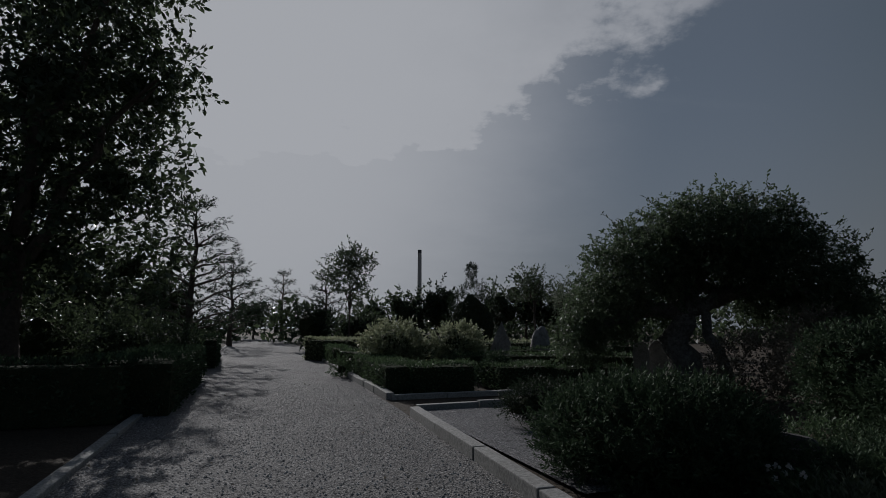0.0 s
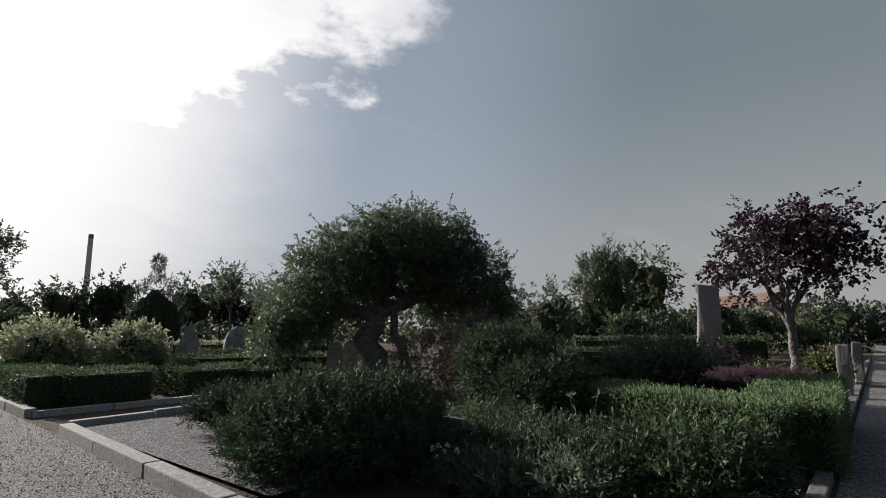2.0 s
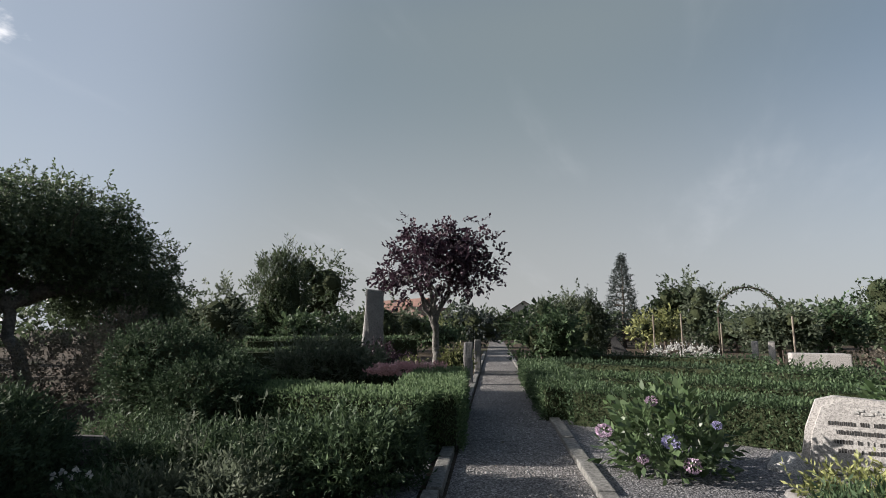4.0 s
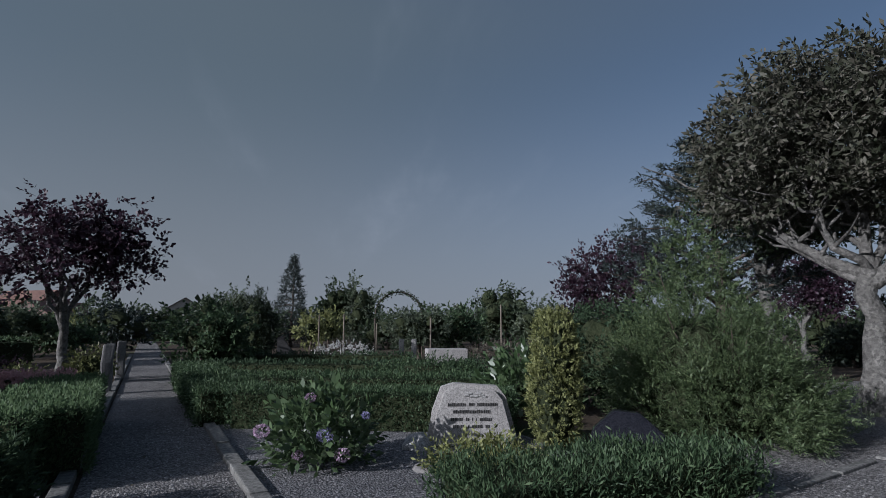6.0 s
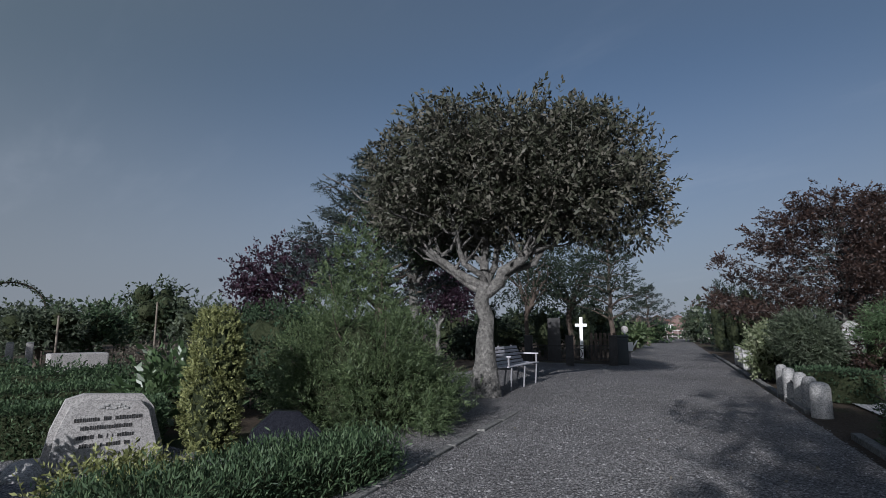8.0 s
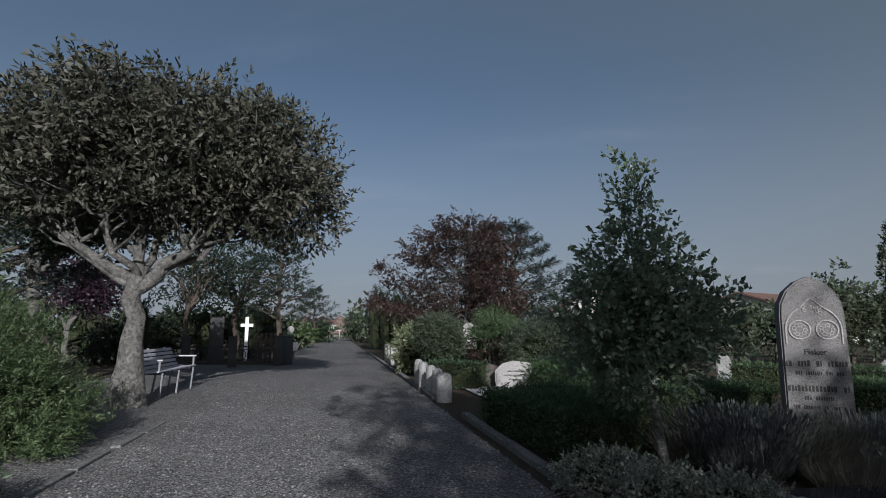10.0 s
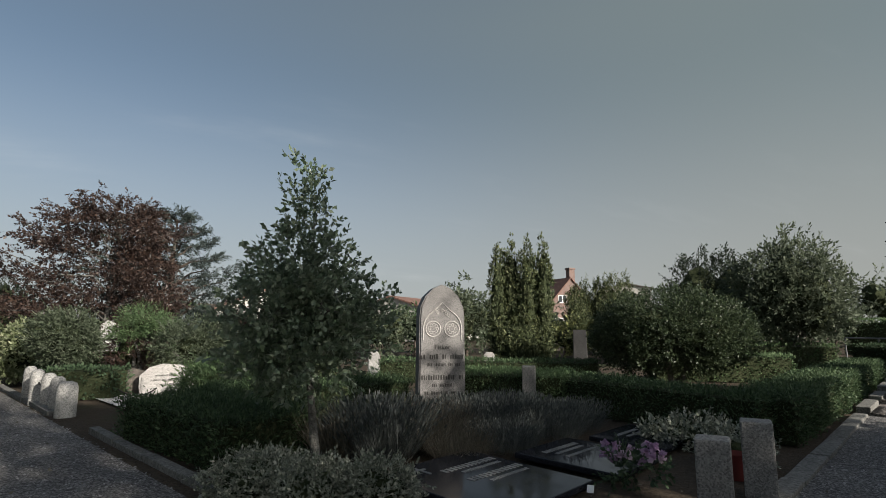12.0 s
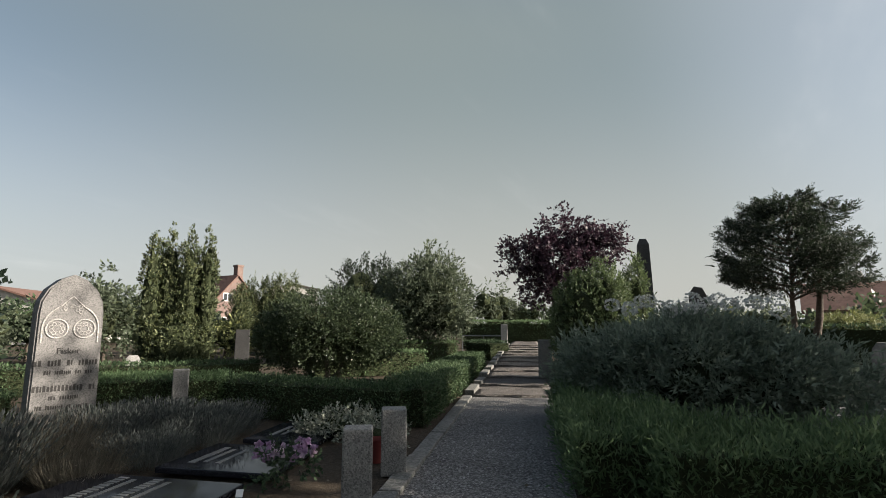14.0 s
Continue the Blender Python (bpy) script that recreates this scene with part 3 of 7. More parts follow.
def hedge(label, runs, leaf, height, length=0.045, width=0.5, dense=1900, out=0.75, lift=0.35, rough=0.035, group="clipped hedges", name="hedge", category="hedge", surveyed=True):
    """A clipped hedge: runs of (start, end, breadth), one solid body coloured as shaded twigs and a skin of leaves."""
    rng = next_rng()
    if surveyed:
        runs = [(true_xy(*a), true_xy(*b), w) for a, b, w in runs]
    a0 = Vector((*runs[0][0], 0))
    t = thing(name, a0, label, category, group, surveyed=False)
    ps, ds = [], []
    dense *= 0.62 if a0.length > 8.5 else 0.9
    bm = bmesh.new()
    for a, b, wd in runs:
        a, b = Vector((*a, 0)) - a0, Vector((*b, 0)) - a0
        ax = (b - a).normalized()
        sd = Vector((-ax.y, ax.x, 0))
        ln = (b - a).length
        areas = [(ln * wd, "top"), (ln * height, "l"), (ln * height, "r"), (wd * height, "s"), (wd * height, "e")]
        for ar, face in areas:
            n = int(ar * dense)
            u, w = rng.random(n), rng.random(n)
            if face == "top":
                p = (u * ln)[:, None] * np.array(ax) + ((w - 0.5) * wd)[:, None] * np.array(sd) + np.array((0, 0, height))
                d = np.array(UP)
            elif face in "lr":
                s = 1 if face == "l" else -1
                p = (u * ln)[:, None] * np.array(ax) + s * wd / 2 * np.array(sd) + (w * height)[:, None] * np.array((0, 0, 1.0))
                d = np.array(sd) * s
            else:
                s = 0 if face == "s" else ln
                p = s * np.array(ax) + ((u - 0.5) * wd)[:, None] * np.array(sd) + (w * height)[:, None] * np.array((0, 0, 1.0))
                d = np.array(ax) * (1 if s else -1)
            p = p + np.array(a) - d * length * 0.5
            wob = np.sin(p[:, 0] * 4.1 + p[:, 1] * 2.7) * np.cos(p[:, 1] * 3.6 + p[:, 2] * 5.0)
            p = p + (wob * rough * 0.8)[:, None] * d + rng.normal(size=p.shape) * rough * 0.6
            ps.append(p)
            ds.append(np.repeat(d[None], n, 0))
        mtx = Matrix.Translation((a + b) / 2 + Vector((0, 0, height * 0.44))) @ Matrix.Rotation(math.atan2(ax.y, ax.x), 4, "Z") @ Matrix.Diagonal((ln - 0.12, wd - 0.12, height * 0.88, 1))
        bmesh.ops.create_cube(bm, size=1.0, matrix=mtx)
    p, d = np.concatenate(ps), np.concatenate(ds)
    keep = p[:, 2] > 0.01
    p, d = p[keep], d[keep]
    axis = unit(d * out + rng.normal(size=p.shape) * 0.55 + np.array((0, 0, lift)))
    v, f = leaf_cards(rng, p, axis, length * rng.uniform(0.6, 1.35, len(p)), width)
    part("foliage", np_mesh("foliage", v, f, M[leaf]), t)
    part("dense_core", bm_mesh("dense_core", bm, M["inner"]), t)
    return t


def box_bm(sx, sy, sz, bevel=0.0, at=(0, 0, 0), bm=None, seg=2):
    """A box that stands on z = at.z, its edges rounded."""
    bm = bm or bmesh.new()
    r = bmesh.ops.create_cube(bm, size=1.0, matrix=Matrix.Translation((at[0], at[1], at[2] + sz / 2)) @ Matrix.Diagonal((sx, sy, sz, 1)))
    if bevel:
        edges = list({e for v in r["verts"] for e in v.link_edges})
        bmesh.ops.bevel(bm, geom=edges, offset=bevel, segments=seg, affect="EDGES", profile=0.6)
    return bm


def plate_bm(outline, depth, bevel=0.015):
    """A stone cut to an outline in x, z, depth along y, centred."""
    bm = bmesh.new()
    vs = [bm.verts.new((x, -depth / 2, z)) for x, z in outline]
    fc = bm.faces.new(vs)
    r = bmesh.ops.extrude_face_region(bm, geom=[fc])
    bmesh.ops.translate(bm, verts=[v for v in r["geom"] if isinstance(v, bmesh.types.BMVert)], vec=(0, depth, 0))
    bmesh.ops.recalc_face_normals(bm, faces=bm.faces)
    if bevel:
        bmesh.ops.bevel(bm, geom=[e for e in bm.edges if abs(e.verts[0].co.y - e.verts[1].co.y) < 1e-5], offset=bevel, segments=2, affect="EDGES")
    return bm


def rock_bm(sx, sy, sz, seed, rough=0.22, sub=3):
    bm = bmesh.new()
    r = bmesh.ops.create_icosphere(bm, subdivisions=sub, radius=1.0)
    for v in r["verts"]:
        n = 1 + rough * noise.noise(v.co * 1.6 + Vector((seed * 3.1, 0, seed))) + rough * 0.35 * noise.noise(v.co * 5 + Vector((seed, 7, 0)))
        v.co = Vector((v.co.x * sx * n, v.co.y * sy * n, max(-0.04, v.co.z * sz * n)))
    return bm


def bars(parent, rows, front, mat, h=0.035, proud=0.004):
    """Unreadable lines of lettering as rows of short bars: (x centre, z, width) each."""
    rng = next_rng()
    for xc, z, w in rows:
        bm = bmesh.new()
        x = xc - w / 2
        while x < xc + w / 2 - 0.01:
            bw = rng.uniform(0.16, 0.42) * h
            box_bm(bw, proud, h * rng.uniform(0.75, 1.0), 0, (x + bw / 2, front - proud / 2, z), bm)
            x += bw + h * 0.2 + (h * 0.7 if rng.random() < 0.1 else 0)
        tagged(part("lettering", bm_mesh("lettering", bm, mat), parent), kind="stuff")


def sheet(name, outline, z, mat, label, category, kind="structure", surveyed=True):
    bm = bmesh.new()
    outline = [true_xy(*p) for p in outline] if surveyed else outline
    f = bm.faces.new([bm.verts.new((x, y, z)) for x, y in outline])
    bmesh.ops.triangulate(bm, faces=[f])
    bmesh.ops.recalc_face_normals(bm, faces=bm.faces)
    for fc in bm.faces:
        if fc.normal.z < 0:
            fc.normal_flip()
    return tagged(new(name, bm_mesh(name, bm, mat)), label, category, "", kind)

# ---- ground ----
ground = sheet("ground", [(-900, -900), (900, -900), (900, 900), (-900, 900)], -0.012, M["soil"], "dark soil and worn turf between the grave plots", "ground", surveyed=False)
K_NE, K_SE, K_SW, K_NW = (1.78, 1.28), (2.35, 0.33), (-0.6, -2.04), (-1.28, -0.99)
west_arm = [(-3.21, -2.46), (-8.23, -4.62), (-40.0, -18.1), (-40.0, -16.1), (-8.94, -3.42), (-3.89, -1.33)]
road = sheet("gravel_path", [true_xy(*q) for q in (K_NW, (-24.35, 70), (-18.3, 70), K_NE, (66, 32.7), (66.8, 31.5), K_SE, (52, -64), (47.2, -64), K_SW)] + west_arm,
             0.0, M["gravel"], "grey gravel paths that cross in the cemetery", "path", surveyed=False)
sheet("gravel_verge", [(2.2, -1.0), (6.4, -6.7), (13.6, -16.6), (17.5, -14.6), (12.5, -6.0), (9.0, -3.2), (5.0, -1.2), (3.0, -0.45), (2.45, 0.25)], -0.004, M["gravel"], "grey gravel round the bench and tree", "verge")
sheet("grave_plot", [(1.05, 4.6), (-0.35, 9.05), (1.3, 9.6), (2.6, 5.2)], 0.02, M["chips"], "pale raked gravel inside a kerbed grave plot", "plot")
sheet("grave_plot", [(3.0, 2.1), (5.4, 3.3), (5.25, 3.55), (2.7, 2.5)], 0.012, M["chips"], "pale gravel under the plants of a grave plot", "plot")
sheet("grave_plot", [(2.85, 0.48), (8.0, 2.98), (7.2, -0.9), (5.2, -1.6), (3.25, -0.68)], 0.016, M["chips"], "pale gravel before the granite headstone", "plot")
sheet("grave_plot", [(3.3, -8.6), (6.2, -12.4), (4.6, -13.4), (2.2, -10.8)], 0.02, M["white_chips"], "white marble chippings inside a grave plot", "plot")
sheet("grave_plot", [(-6.6, -3.4), (-8.2, -5.0), (-12.5, -4.4), (-9.5, -1.6)], 0.016, M["chips"], "pale gravel among headstones", "plot")

# loose stones on the crossing, too many to count
rng = next_rng()
n = 80000
px, py = rng.uniform(-6.0, 9.0, n), rng.uniform(-11.0, 12.0, n)
lane = np.array([true_xy(*q) for q in (K_NW, (-6.3, 14.5), (-2.2, 14.5), K_NE, (11, 5.6), (11.3, 4.7), K_SE, (10.4, -10.1), (6.0, -10.6), K_SW, (-8.3, -10.3), (-9.2, -9.1))])
ok = np.zeros(n, bool)
for (x0, y0), (x1, y1) in zip(lane, np.roll(lane, -1, 0)):
    cut = ((y0 > py) != (y1 > py)) & (px < (x1 - x0) * (py - y0) / (y1 - y0 + 1e-9) + x0)
    ok ^= cut
ok &= rng.random(n) < np.clip(7.0 / np.maximum(np.hypot(px, py), 3.0), 0, 1) ** 1.5
pts = np.stack([px, py, np.full(n, 0.001)], 1)[ok]
s = rng.uniform(0.006, 0.014, (len(pts), 1, 1))
octa = np.array([(1, 0, 0), (0, 1, 0), (-1, 0, 0), (0, -1, 0), (0, 0, 0.85)], float)
ang = rng.uniform(0, 6.28, len(pts))
rot = np.stack([np.cos(ang), -np.sin(ang), np.sin(ang), np.cos(ang)], 1).reshape(-1, 2, 2)
vv = np.repeat(octa[None], len(pts), 0) * s * rng.uniform(0.7, 1.3, (len(pts), 5, 3))
vv[:, :, :2] = np.einsum("nij,nkj->nki", rot, vv[:, :, :2])
vv = (vv + pts[:, None]).reshape(-1, 3)
ff = (np.array([(0, 1, 4), (1, 2, 4), (2, 3, 4), (3, 0, 4)])[None] + 5 * np.arange(len(pts))[:, None, None]).reshape(-1, 3)
M["pebble"] = leaf_mat("loose_stone", (0.07, 0.066, 0.063), (0.18, 0.175, 0.168), (0.40, 0.39, 0.375), 0.8, 0.0, 0.15)
tagged(new("loose_gravel", np_mesh("loose_gravel", vv, ff, M["pebble"])), "loose grey gravel stones strewn over the path", "gravel", "", "stuff")

# fallen dry leaves on the gravel
n = 900
px, py = rng.uniform(-5, 9, n), rng.uniform(-14, 12, n)
v, f = leaf_cards(rng, np.stack([px, py, np.full(n, 0.012)], 1), unit(np.stack([rng.normal(size=n), rng.normal(size=n), rng.uniform(0, 0.25, n)], 1)), rng.uniform(0.02, 0.05, n), 0.55, 0.05)
tagged(new("fallen_leaves", np_mesh("fallen_leaves", v, f, M["dry"])), "brown fallen leaves scattered over the ground", "leaves", "", "stuff")


def kerb(label, a, b, piece, wide=0.12, high=0.1, mat="concrete", gap=0.012, surveyed=True):
    """A line of kerb stones, each one a piece."""
    a, b = (Vector((*true_xy(*q), 0)) if surveyed else Vector((*q, 0)) for q in (a, b))
    k = new("kerb")
    k.matrix_world = Matrix.Translation(a) @ Matrix.Rotation(math.atan2(b.y - a.y, b.x - a.x), 4, "Z")
    tagged(k, label, "kerb", "", "structure")
    count = max(1, round((b - a).length / piece))
    ln = (b - a).length / count
    me = bm_mesh("kerb_stone", box_bm(ln - gap, wide, high + 0.06, 0.012), M[mat])
    rk = next_rng()
    for i in range(count):
        part("kerb_stone", me, k, "", Matrix.Translation((ln * (i + 0.5), rk.normal() * 0.004, -0.06 + rk.normal() * 0.004)) @ pose(0, 0, 0, rk.normal() * 0.4, rk.normal() * 0.3, rk.normal() * 0.35))
    return k


kerb("weathered grey concrete kerb along the north path", (1.46, 1.28), (-0.40, 7.68), 1.25, 0.14, 0.12, surveyed=False)
kerb("pale concrete kerb across the grave plot", (-0.40, 9.12), (1.5, 9.95), 1.0, 0.12, 0.10)
kerb("weathered grey concrete kerb along the north path", (-0.92, 10.6), (-2.35, 15.2), 1.2, 0.14, 0.12)
kerb("pale concrete kerb across the grave plot", (-0.92, 10.6), (2.0, 11.7), 1.0, 0.12, 0.08)
kerb("weathered grey concrete kerb along the north path", (-2.6, 16.2), (-9.0, 38.0), 1.2, 0.14, 0.10)
kerb("low concrete kerb along the north path", (-2.75, 3.9), (-15.8, 44.0), 1.5, 0.12, 0.05)
kerb("grey kerb stones along the east path", (2.0, 1.50), (28.0, 14.2), 0.95, 0.12, 0.055, "kerb", 0.035)
kerb("grey kerb stones along the east path", (2.58, 0.36), (28.03, 12.83), 0.95, 0.13, 0.055, "kerb", 0.035)
kerb("flat edging stones sunk beside the gravel", (2.85, -1.2), (4.35, -4.7), 0.8, 0.09, 0.018, "kerb", 0.03, False)
kerb("flat edging stones sunk beside the gravel", (4.4, -4.85), (5.05, -6.35), 0.75, 0.10, 0.012, "kerb", 0.06, False)
kerb("dark stone kerb along the south path", (-0.98, -2.35), (1.24, -7.55), 0.9, 0.11, 0.05, "kerb", surveyed=False)
kerb("dark stone kerb along the south path", (5.0, -9.4), (18.0, -26.2), 1.0, 0.12, 0.06, "kerb")
kerb("granite kerb along the west path", (-1.2, -1.62), (-8.28, -4.72), 1.1, 0.16, 0.035, "kerb", 0.012, False)
# the west path climbs in broad gravel steps
RISE, TREAD = 0.036, 1.35
for i in range(12):
    q, high = 0.25 + i * TREAD, RISE * (i + 1)
    kerb("granite kerb block stepping up beside the west path", (-8.28 - q * 0.921, -4.72 - q * 0.389), (-8.28 - (q + 1.0) * 0.921, -4.72 - (q + 1.0) * 0.389), 1.1, 0.17, 0.07 + high, "kerb", 0.012, False)
    run = TREAD if i < 11 else 9.0
    st = new("path_step")
    st.matrix_world = Matrix.Translation((-8.24 - q * 0.921, -4.62 - q * 0.389, 0)) @ Matrix.Rotation(math.atan2(-0.389, -0.921), 4, "Z")
    tagged(st, "broad brown gravel step with a worn wavy edge", "step", "", "structure")
    bm = box_bm(run, 1.34, high + 0.05, 0, (run / 2 + 0.035, -0.67, -0.05))
    bmesh.ops.subdivide_edges(bm, edges=bm.edges[:], cuts=9, use_grid_fill=True)
    for v in bm.verts:
        if v.co.z > high - 0.001:
            u, w = v.co.x / run, v.co.y
            v.co.z += -0.014 * math.sin(math.pi * min(max(u, 0), 1)) * (0.6 + 0.4 * math.sin(2.1 * i + 3.0 * w)) + 0.006 * math.sin(7.0 * w + 2.3 * i + 5.0 * u)
    part("tread", bm_mesh("tread", bm, M["gravel_brown"], True), st)
    bm = box_bm(0.06, 1.36, high + 0.062, 0.008, (0, -0.67, -0.05))
    cut = [e for e in bm.edges if abs(e.verts[0].co.y - e.verts[1].co.y) > 1.0]
    bmesh.ops.subdivide_edges(bm, edges=cut, cuts=11, use_grid_fill=True)
    for v in bm.verts:
        w = v.co.y
        v.co.x += 0.05 * math.sin(3.1 * w + 1.7 * i) + 0.02 * math.sin(9.0 * w + 2.9 * i)
        if v.co.z > high - 0.02:
            v.co.z += 0.010 * math.sin(5.3 * w + 2.2 * i) - 0.006
    part("riser", bm_mesh("riser", bm, M["gravel_brown"], True), st)

# ---- north east: weeping tree, clipped plots ----
C = "weeping_tree"
weep_blobs = [(0, 0, 2.75, 1.95, 1.7, 0.95), (-1.35, -0.2, 2.3, 1.15, 1.2, 0.85), (1.3, 0.1, 2.3, 1.15, 1.3, 0.85), (-2.05, 0, 1.55, 0.75, 0.9, 0.85), (2.0, 0.2, 1.75, 0.7, 0.9, 0.75), (0.2, -0.5, 2.98, 1.45, 1.2, 0.72), (-2.55, 0, 0.95, 0.5, 0.7, 0.65), (1.3, 1.0, 1.7, 1.1, 0.7, 0.5), (-1.2, 1.0, 1.7, 1.1, 0.7, 0.5), (2.3, 0.4, 1.15, 0.4, 0.6, 0.5)]
wt_ = tree(C, "broad weeping tree with hanging green twigs and pale gnarled trunk", "tree", spot(-21.6, 13.0), 1.9, 0.34, [(x + 0.58, y, z, rx, ry, rz) for x, y, z, rx, ry, rz in weep_blobs], 3900, 28, (0.10, 0.10, 0.15), 0.066, 0.55, "weep", "bark", 9,
           out=0.35, lift=-0.35, shell=0.3, bumpy=0.10)
v, f = tube_arrays(bent((0.75, -0.6, -0.03), (0.25, -0.1, 2.0), 0.1, 6, next_rng(), 0.04), [0.13, 0.11, 0.10, 0.09, 0.085, 0.08, 0.07], 9)
part("trunk", np_mesh("trunk", v, f, M["bark"], True), wt_)
# long shoots that stand out of the crown
rk = next_rng()
pieces, lv = [], []
for i in range(46):
    a = rk.uniform(0, 6.28)
    r = rk.uniform(0.3, 2.5)
    p0 = Vector((0.58 + math.cos(a) * r, math.sin(a) * r * 0.8, 3.5 - 0.22 * r * r))
    tip = p0 + Vector((math.cos(a) * rk.uniform(0.1, 0.5), math.sin(a) * 0.3, rk.uniform(0.2, 0.55)))
    path = bent(p0, tip, 0.06, 5, rk, 0.02)
    pieces.append(tube_arrays(path, [0.008, 0.007, 0.006, 0.005, 0.004, 0.003], 4))
    for q in path[1:]:
        lv.append(leaf_cards(rk, np.repeat(np.array([tuple(q)]), 4, 0), unit(rk.normal(size=(4, 3)) + (0, 0, 0.2)), rk.uniform(0.04, 0.08, 4), 0.5))
v, f = join_arrays(lv)
part("crown", np_mesh("crown", v, f, M["weep"]), wt_, "loose leafy shoots over the crown")
v, f = join_arrays(pieces)
tagged(part("limb", np_mesh("limb", v, f, M["bark_dark"]), wt_), kind="stuff")

bush("yew_bush", "large rounded dark yew bush beside the kerb", "bush", spot(-18.6, 5.55), [(0, 0, 0.30, 0.92, 0.92, 0.46), (-0.25, 0.1, 0.34, 0.6, 0.6, 0.40), (0.3, -0.05, 0.36, 0.6, 0.6, 0.40)], 2000, 18, 0.045, 0.046, 0.32, "box", out=0.7, lift=0.6, core=0.78, bumpy=0.05)
bush("mugo_pine", "small dark dwarf pine in pale gravel", "bush", spot(-8.6, 7.75), [(0, 0, 0.30, 0.30, 0.30, 0.16), (-0.2, 0, 0.22, 0.2, 0.2, 0.12), (0.2, 0.05, 0.36, 0.22, 0.22, 0.13)], 160, 45, 0.045, 0.05, 0.2, "pine", core=0.6, stem=(0.15, 0.03, 3))
bush("shrub", "upright evergreen shrub with dark glossy leaves", "bush", spot(-35.2, 7.9), [(0, 0, 0.62, 0.68, 0.6, 0.6), (0.35, 0, 0.5, 0.5, 0.5, 0.5), (-0.3, 0, 0.75, 0.4, 0.4, 0.45)], 900, 22, 0.05, 0.046, 0.4, "box", core=0.78)
bush("shrub", "dark evergreen shrub behind a headstone", "bush", spot(-38.5, 7.2), [(0, 0, 0.42, 0.6, 0.55, 0.45)], 800, 24, 0.05, 0.042, 0.4, "box", core=0.85)
bush("faded_shrub", "faded brown-flowered shrub behind the evergreens", "bush", spot(-31.4, 10.0), [(0, 0, 0.85, 0.45, 0.4, 0.55), (0.3, 0, 0.7, 0.4, 0.3, 0.45)], 260, 24, 0.07, 0.06, 0.4, "dry", core=0)
bush("faded_shrub", "faded brown-green shrub under the weeping tree", "bush", spot(-27.5, 11.2), [(0, 0, 0.6, 0.7, 0.4, 0.5)], 260, 20, 0.08, 0.06, 0.4, "dry", core=0)

# low headstone half hidden by the yew
hs = thing("headstone", spot(-29.4, 6.1), "low dark headstone half hidden by a yew bush", "headstone", rz=-34)
part("stone", bm_mesh("stone", plate_bm([(-0.24, -0.02), (0.24, -0.02), (0.23, 0.22), (0.12, 0.32), (-0.12, 0.35), (-0.23, 0.27)], 0.10), M["slate"]), hs)
bars(hs, [(0, 0.22, 0.3), (0, 0.16, 0.34), (0, 0.10, 0.3)], -0.05, M["rock"], 0.02)

# clipped plots beyond the kerb
hedge("square-clipped dark hedge at the plot corner beside the kerb", [((-0.75, 11.35), (-1.9, 15.3), 0.75), ((-0.7, 11.6), (0.55, 12.05), 0.8)], "hedge", 0.55, 0.045, dense=1400)
hedge("square-clipped dark hedge block between plots", [((0.95, 12.3), (2.2, 12.75), 0.9)], "hedge", 0.5, 0.045, dense=1400)
for i, (az0, az1, d0, d1, h) in enumerate([(-1.0, -12.5, 14.5, 15.2, 0.62), (3.5, -4.0, 17.5, 18.2, 0.6), (-6.5, -15.5, 17.4, 17.8, 0.66), (-12.0, -19.0, 15.0, 15.5, 0.6), (7.0, -10.0, 22.0, 23.0, 0.72), (-10.5, -20.5, 21.0, 21.0, 0.7), (-30.0, -36.5, 14.5, 16.5, 0.6), (-9.5, -16.5, 12.6, 13.4, 0.45)]):
    a, b = plan(az0, d0), plan(az1, d1)
    hedge("clipped green hedge between grave plots", [((a.x, a.y), (b.x, b.y), 0.6)], "hedge", h, 0.055, dense=750)
for az0, az1, d0, d1 in [(9.2, 7.4, 18.0, 16.2), (11.3, 9.6, 27.0, 19.5)]:
    a, b = plan(az0, d0), plan(az1, d1)
    hedge("dark clipped hedge along the north kerb", [((a.x, a.y), (b.x, b.y), 0.6)], "hedge", 0.62, 0.055, dense=700)
a, b = plan(12.3, 24.5), plan(7.0, 21.5)
hedge("pale variegated low hedge catching the sun", [((a.x, a.y), (b.x, b.y), 0.9)], "variegated", 0.85, 0.07, dense=420)
a, b = plan(2.0, 19.5), plan(-10.5, 20.2)
hedge("pale variegated low hedge catching the sun", [((a.x, a.y), (b.x, b.y), 0.6)], "variegated", 0.82, 0.07, dense=420)
bush("variegated_shrub", "rounded cream-variegated shrub in a grave plot", "bush", spot(4.7, 15.6), [(0, 0, 0.82, 0.72, 0.6, 0.5), (0.1, 0, 0.5, 0.6, 0.5, 0.4)], 480, 22, 0.07, 0.07, 0.55, "variegated", core=0.6, group="variegated shrubs")
bush("variegated_shrub", "rounded cream-variegated shrub in a grave plot", "bush", spot(-1.4, 15.6), [(0, 0, 0.78, 0.64, 0.55, 0.46), (0.1, 0, 0.5, 0.5, 0.5, 0.4)], 420, 22, 0.07, 0.07, 0.55, "variegated", core=0.6, group="variegated shrubs")
bush("shrub", "small dark shrub beside a clipped hedge", "bush", spot(-5.0, 13.0), [(0, 0, 0.3, 0.35, 0.35, 0.3)], 160, 20, 0.06, 0.05, 0.45, "box", core=0.7)
bush("shrub", "small green plant by the kerb", "bush", spot(9.6, 15.6), [(0, 0, 0.18, 0.22, 0.2, 0.2)], 60, 18, 0.05, 0.05, 0.45, "hedge", core=0.5)


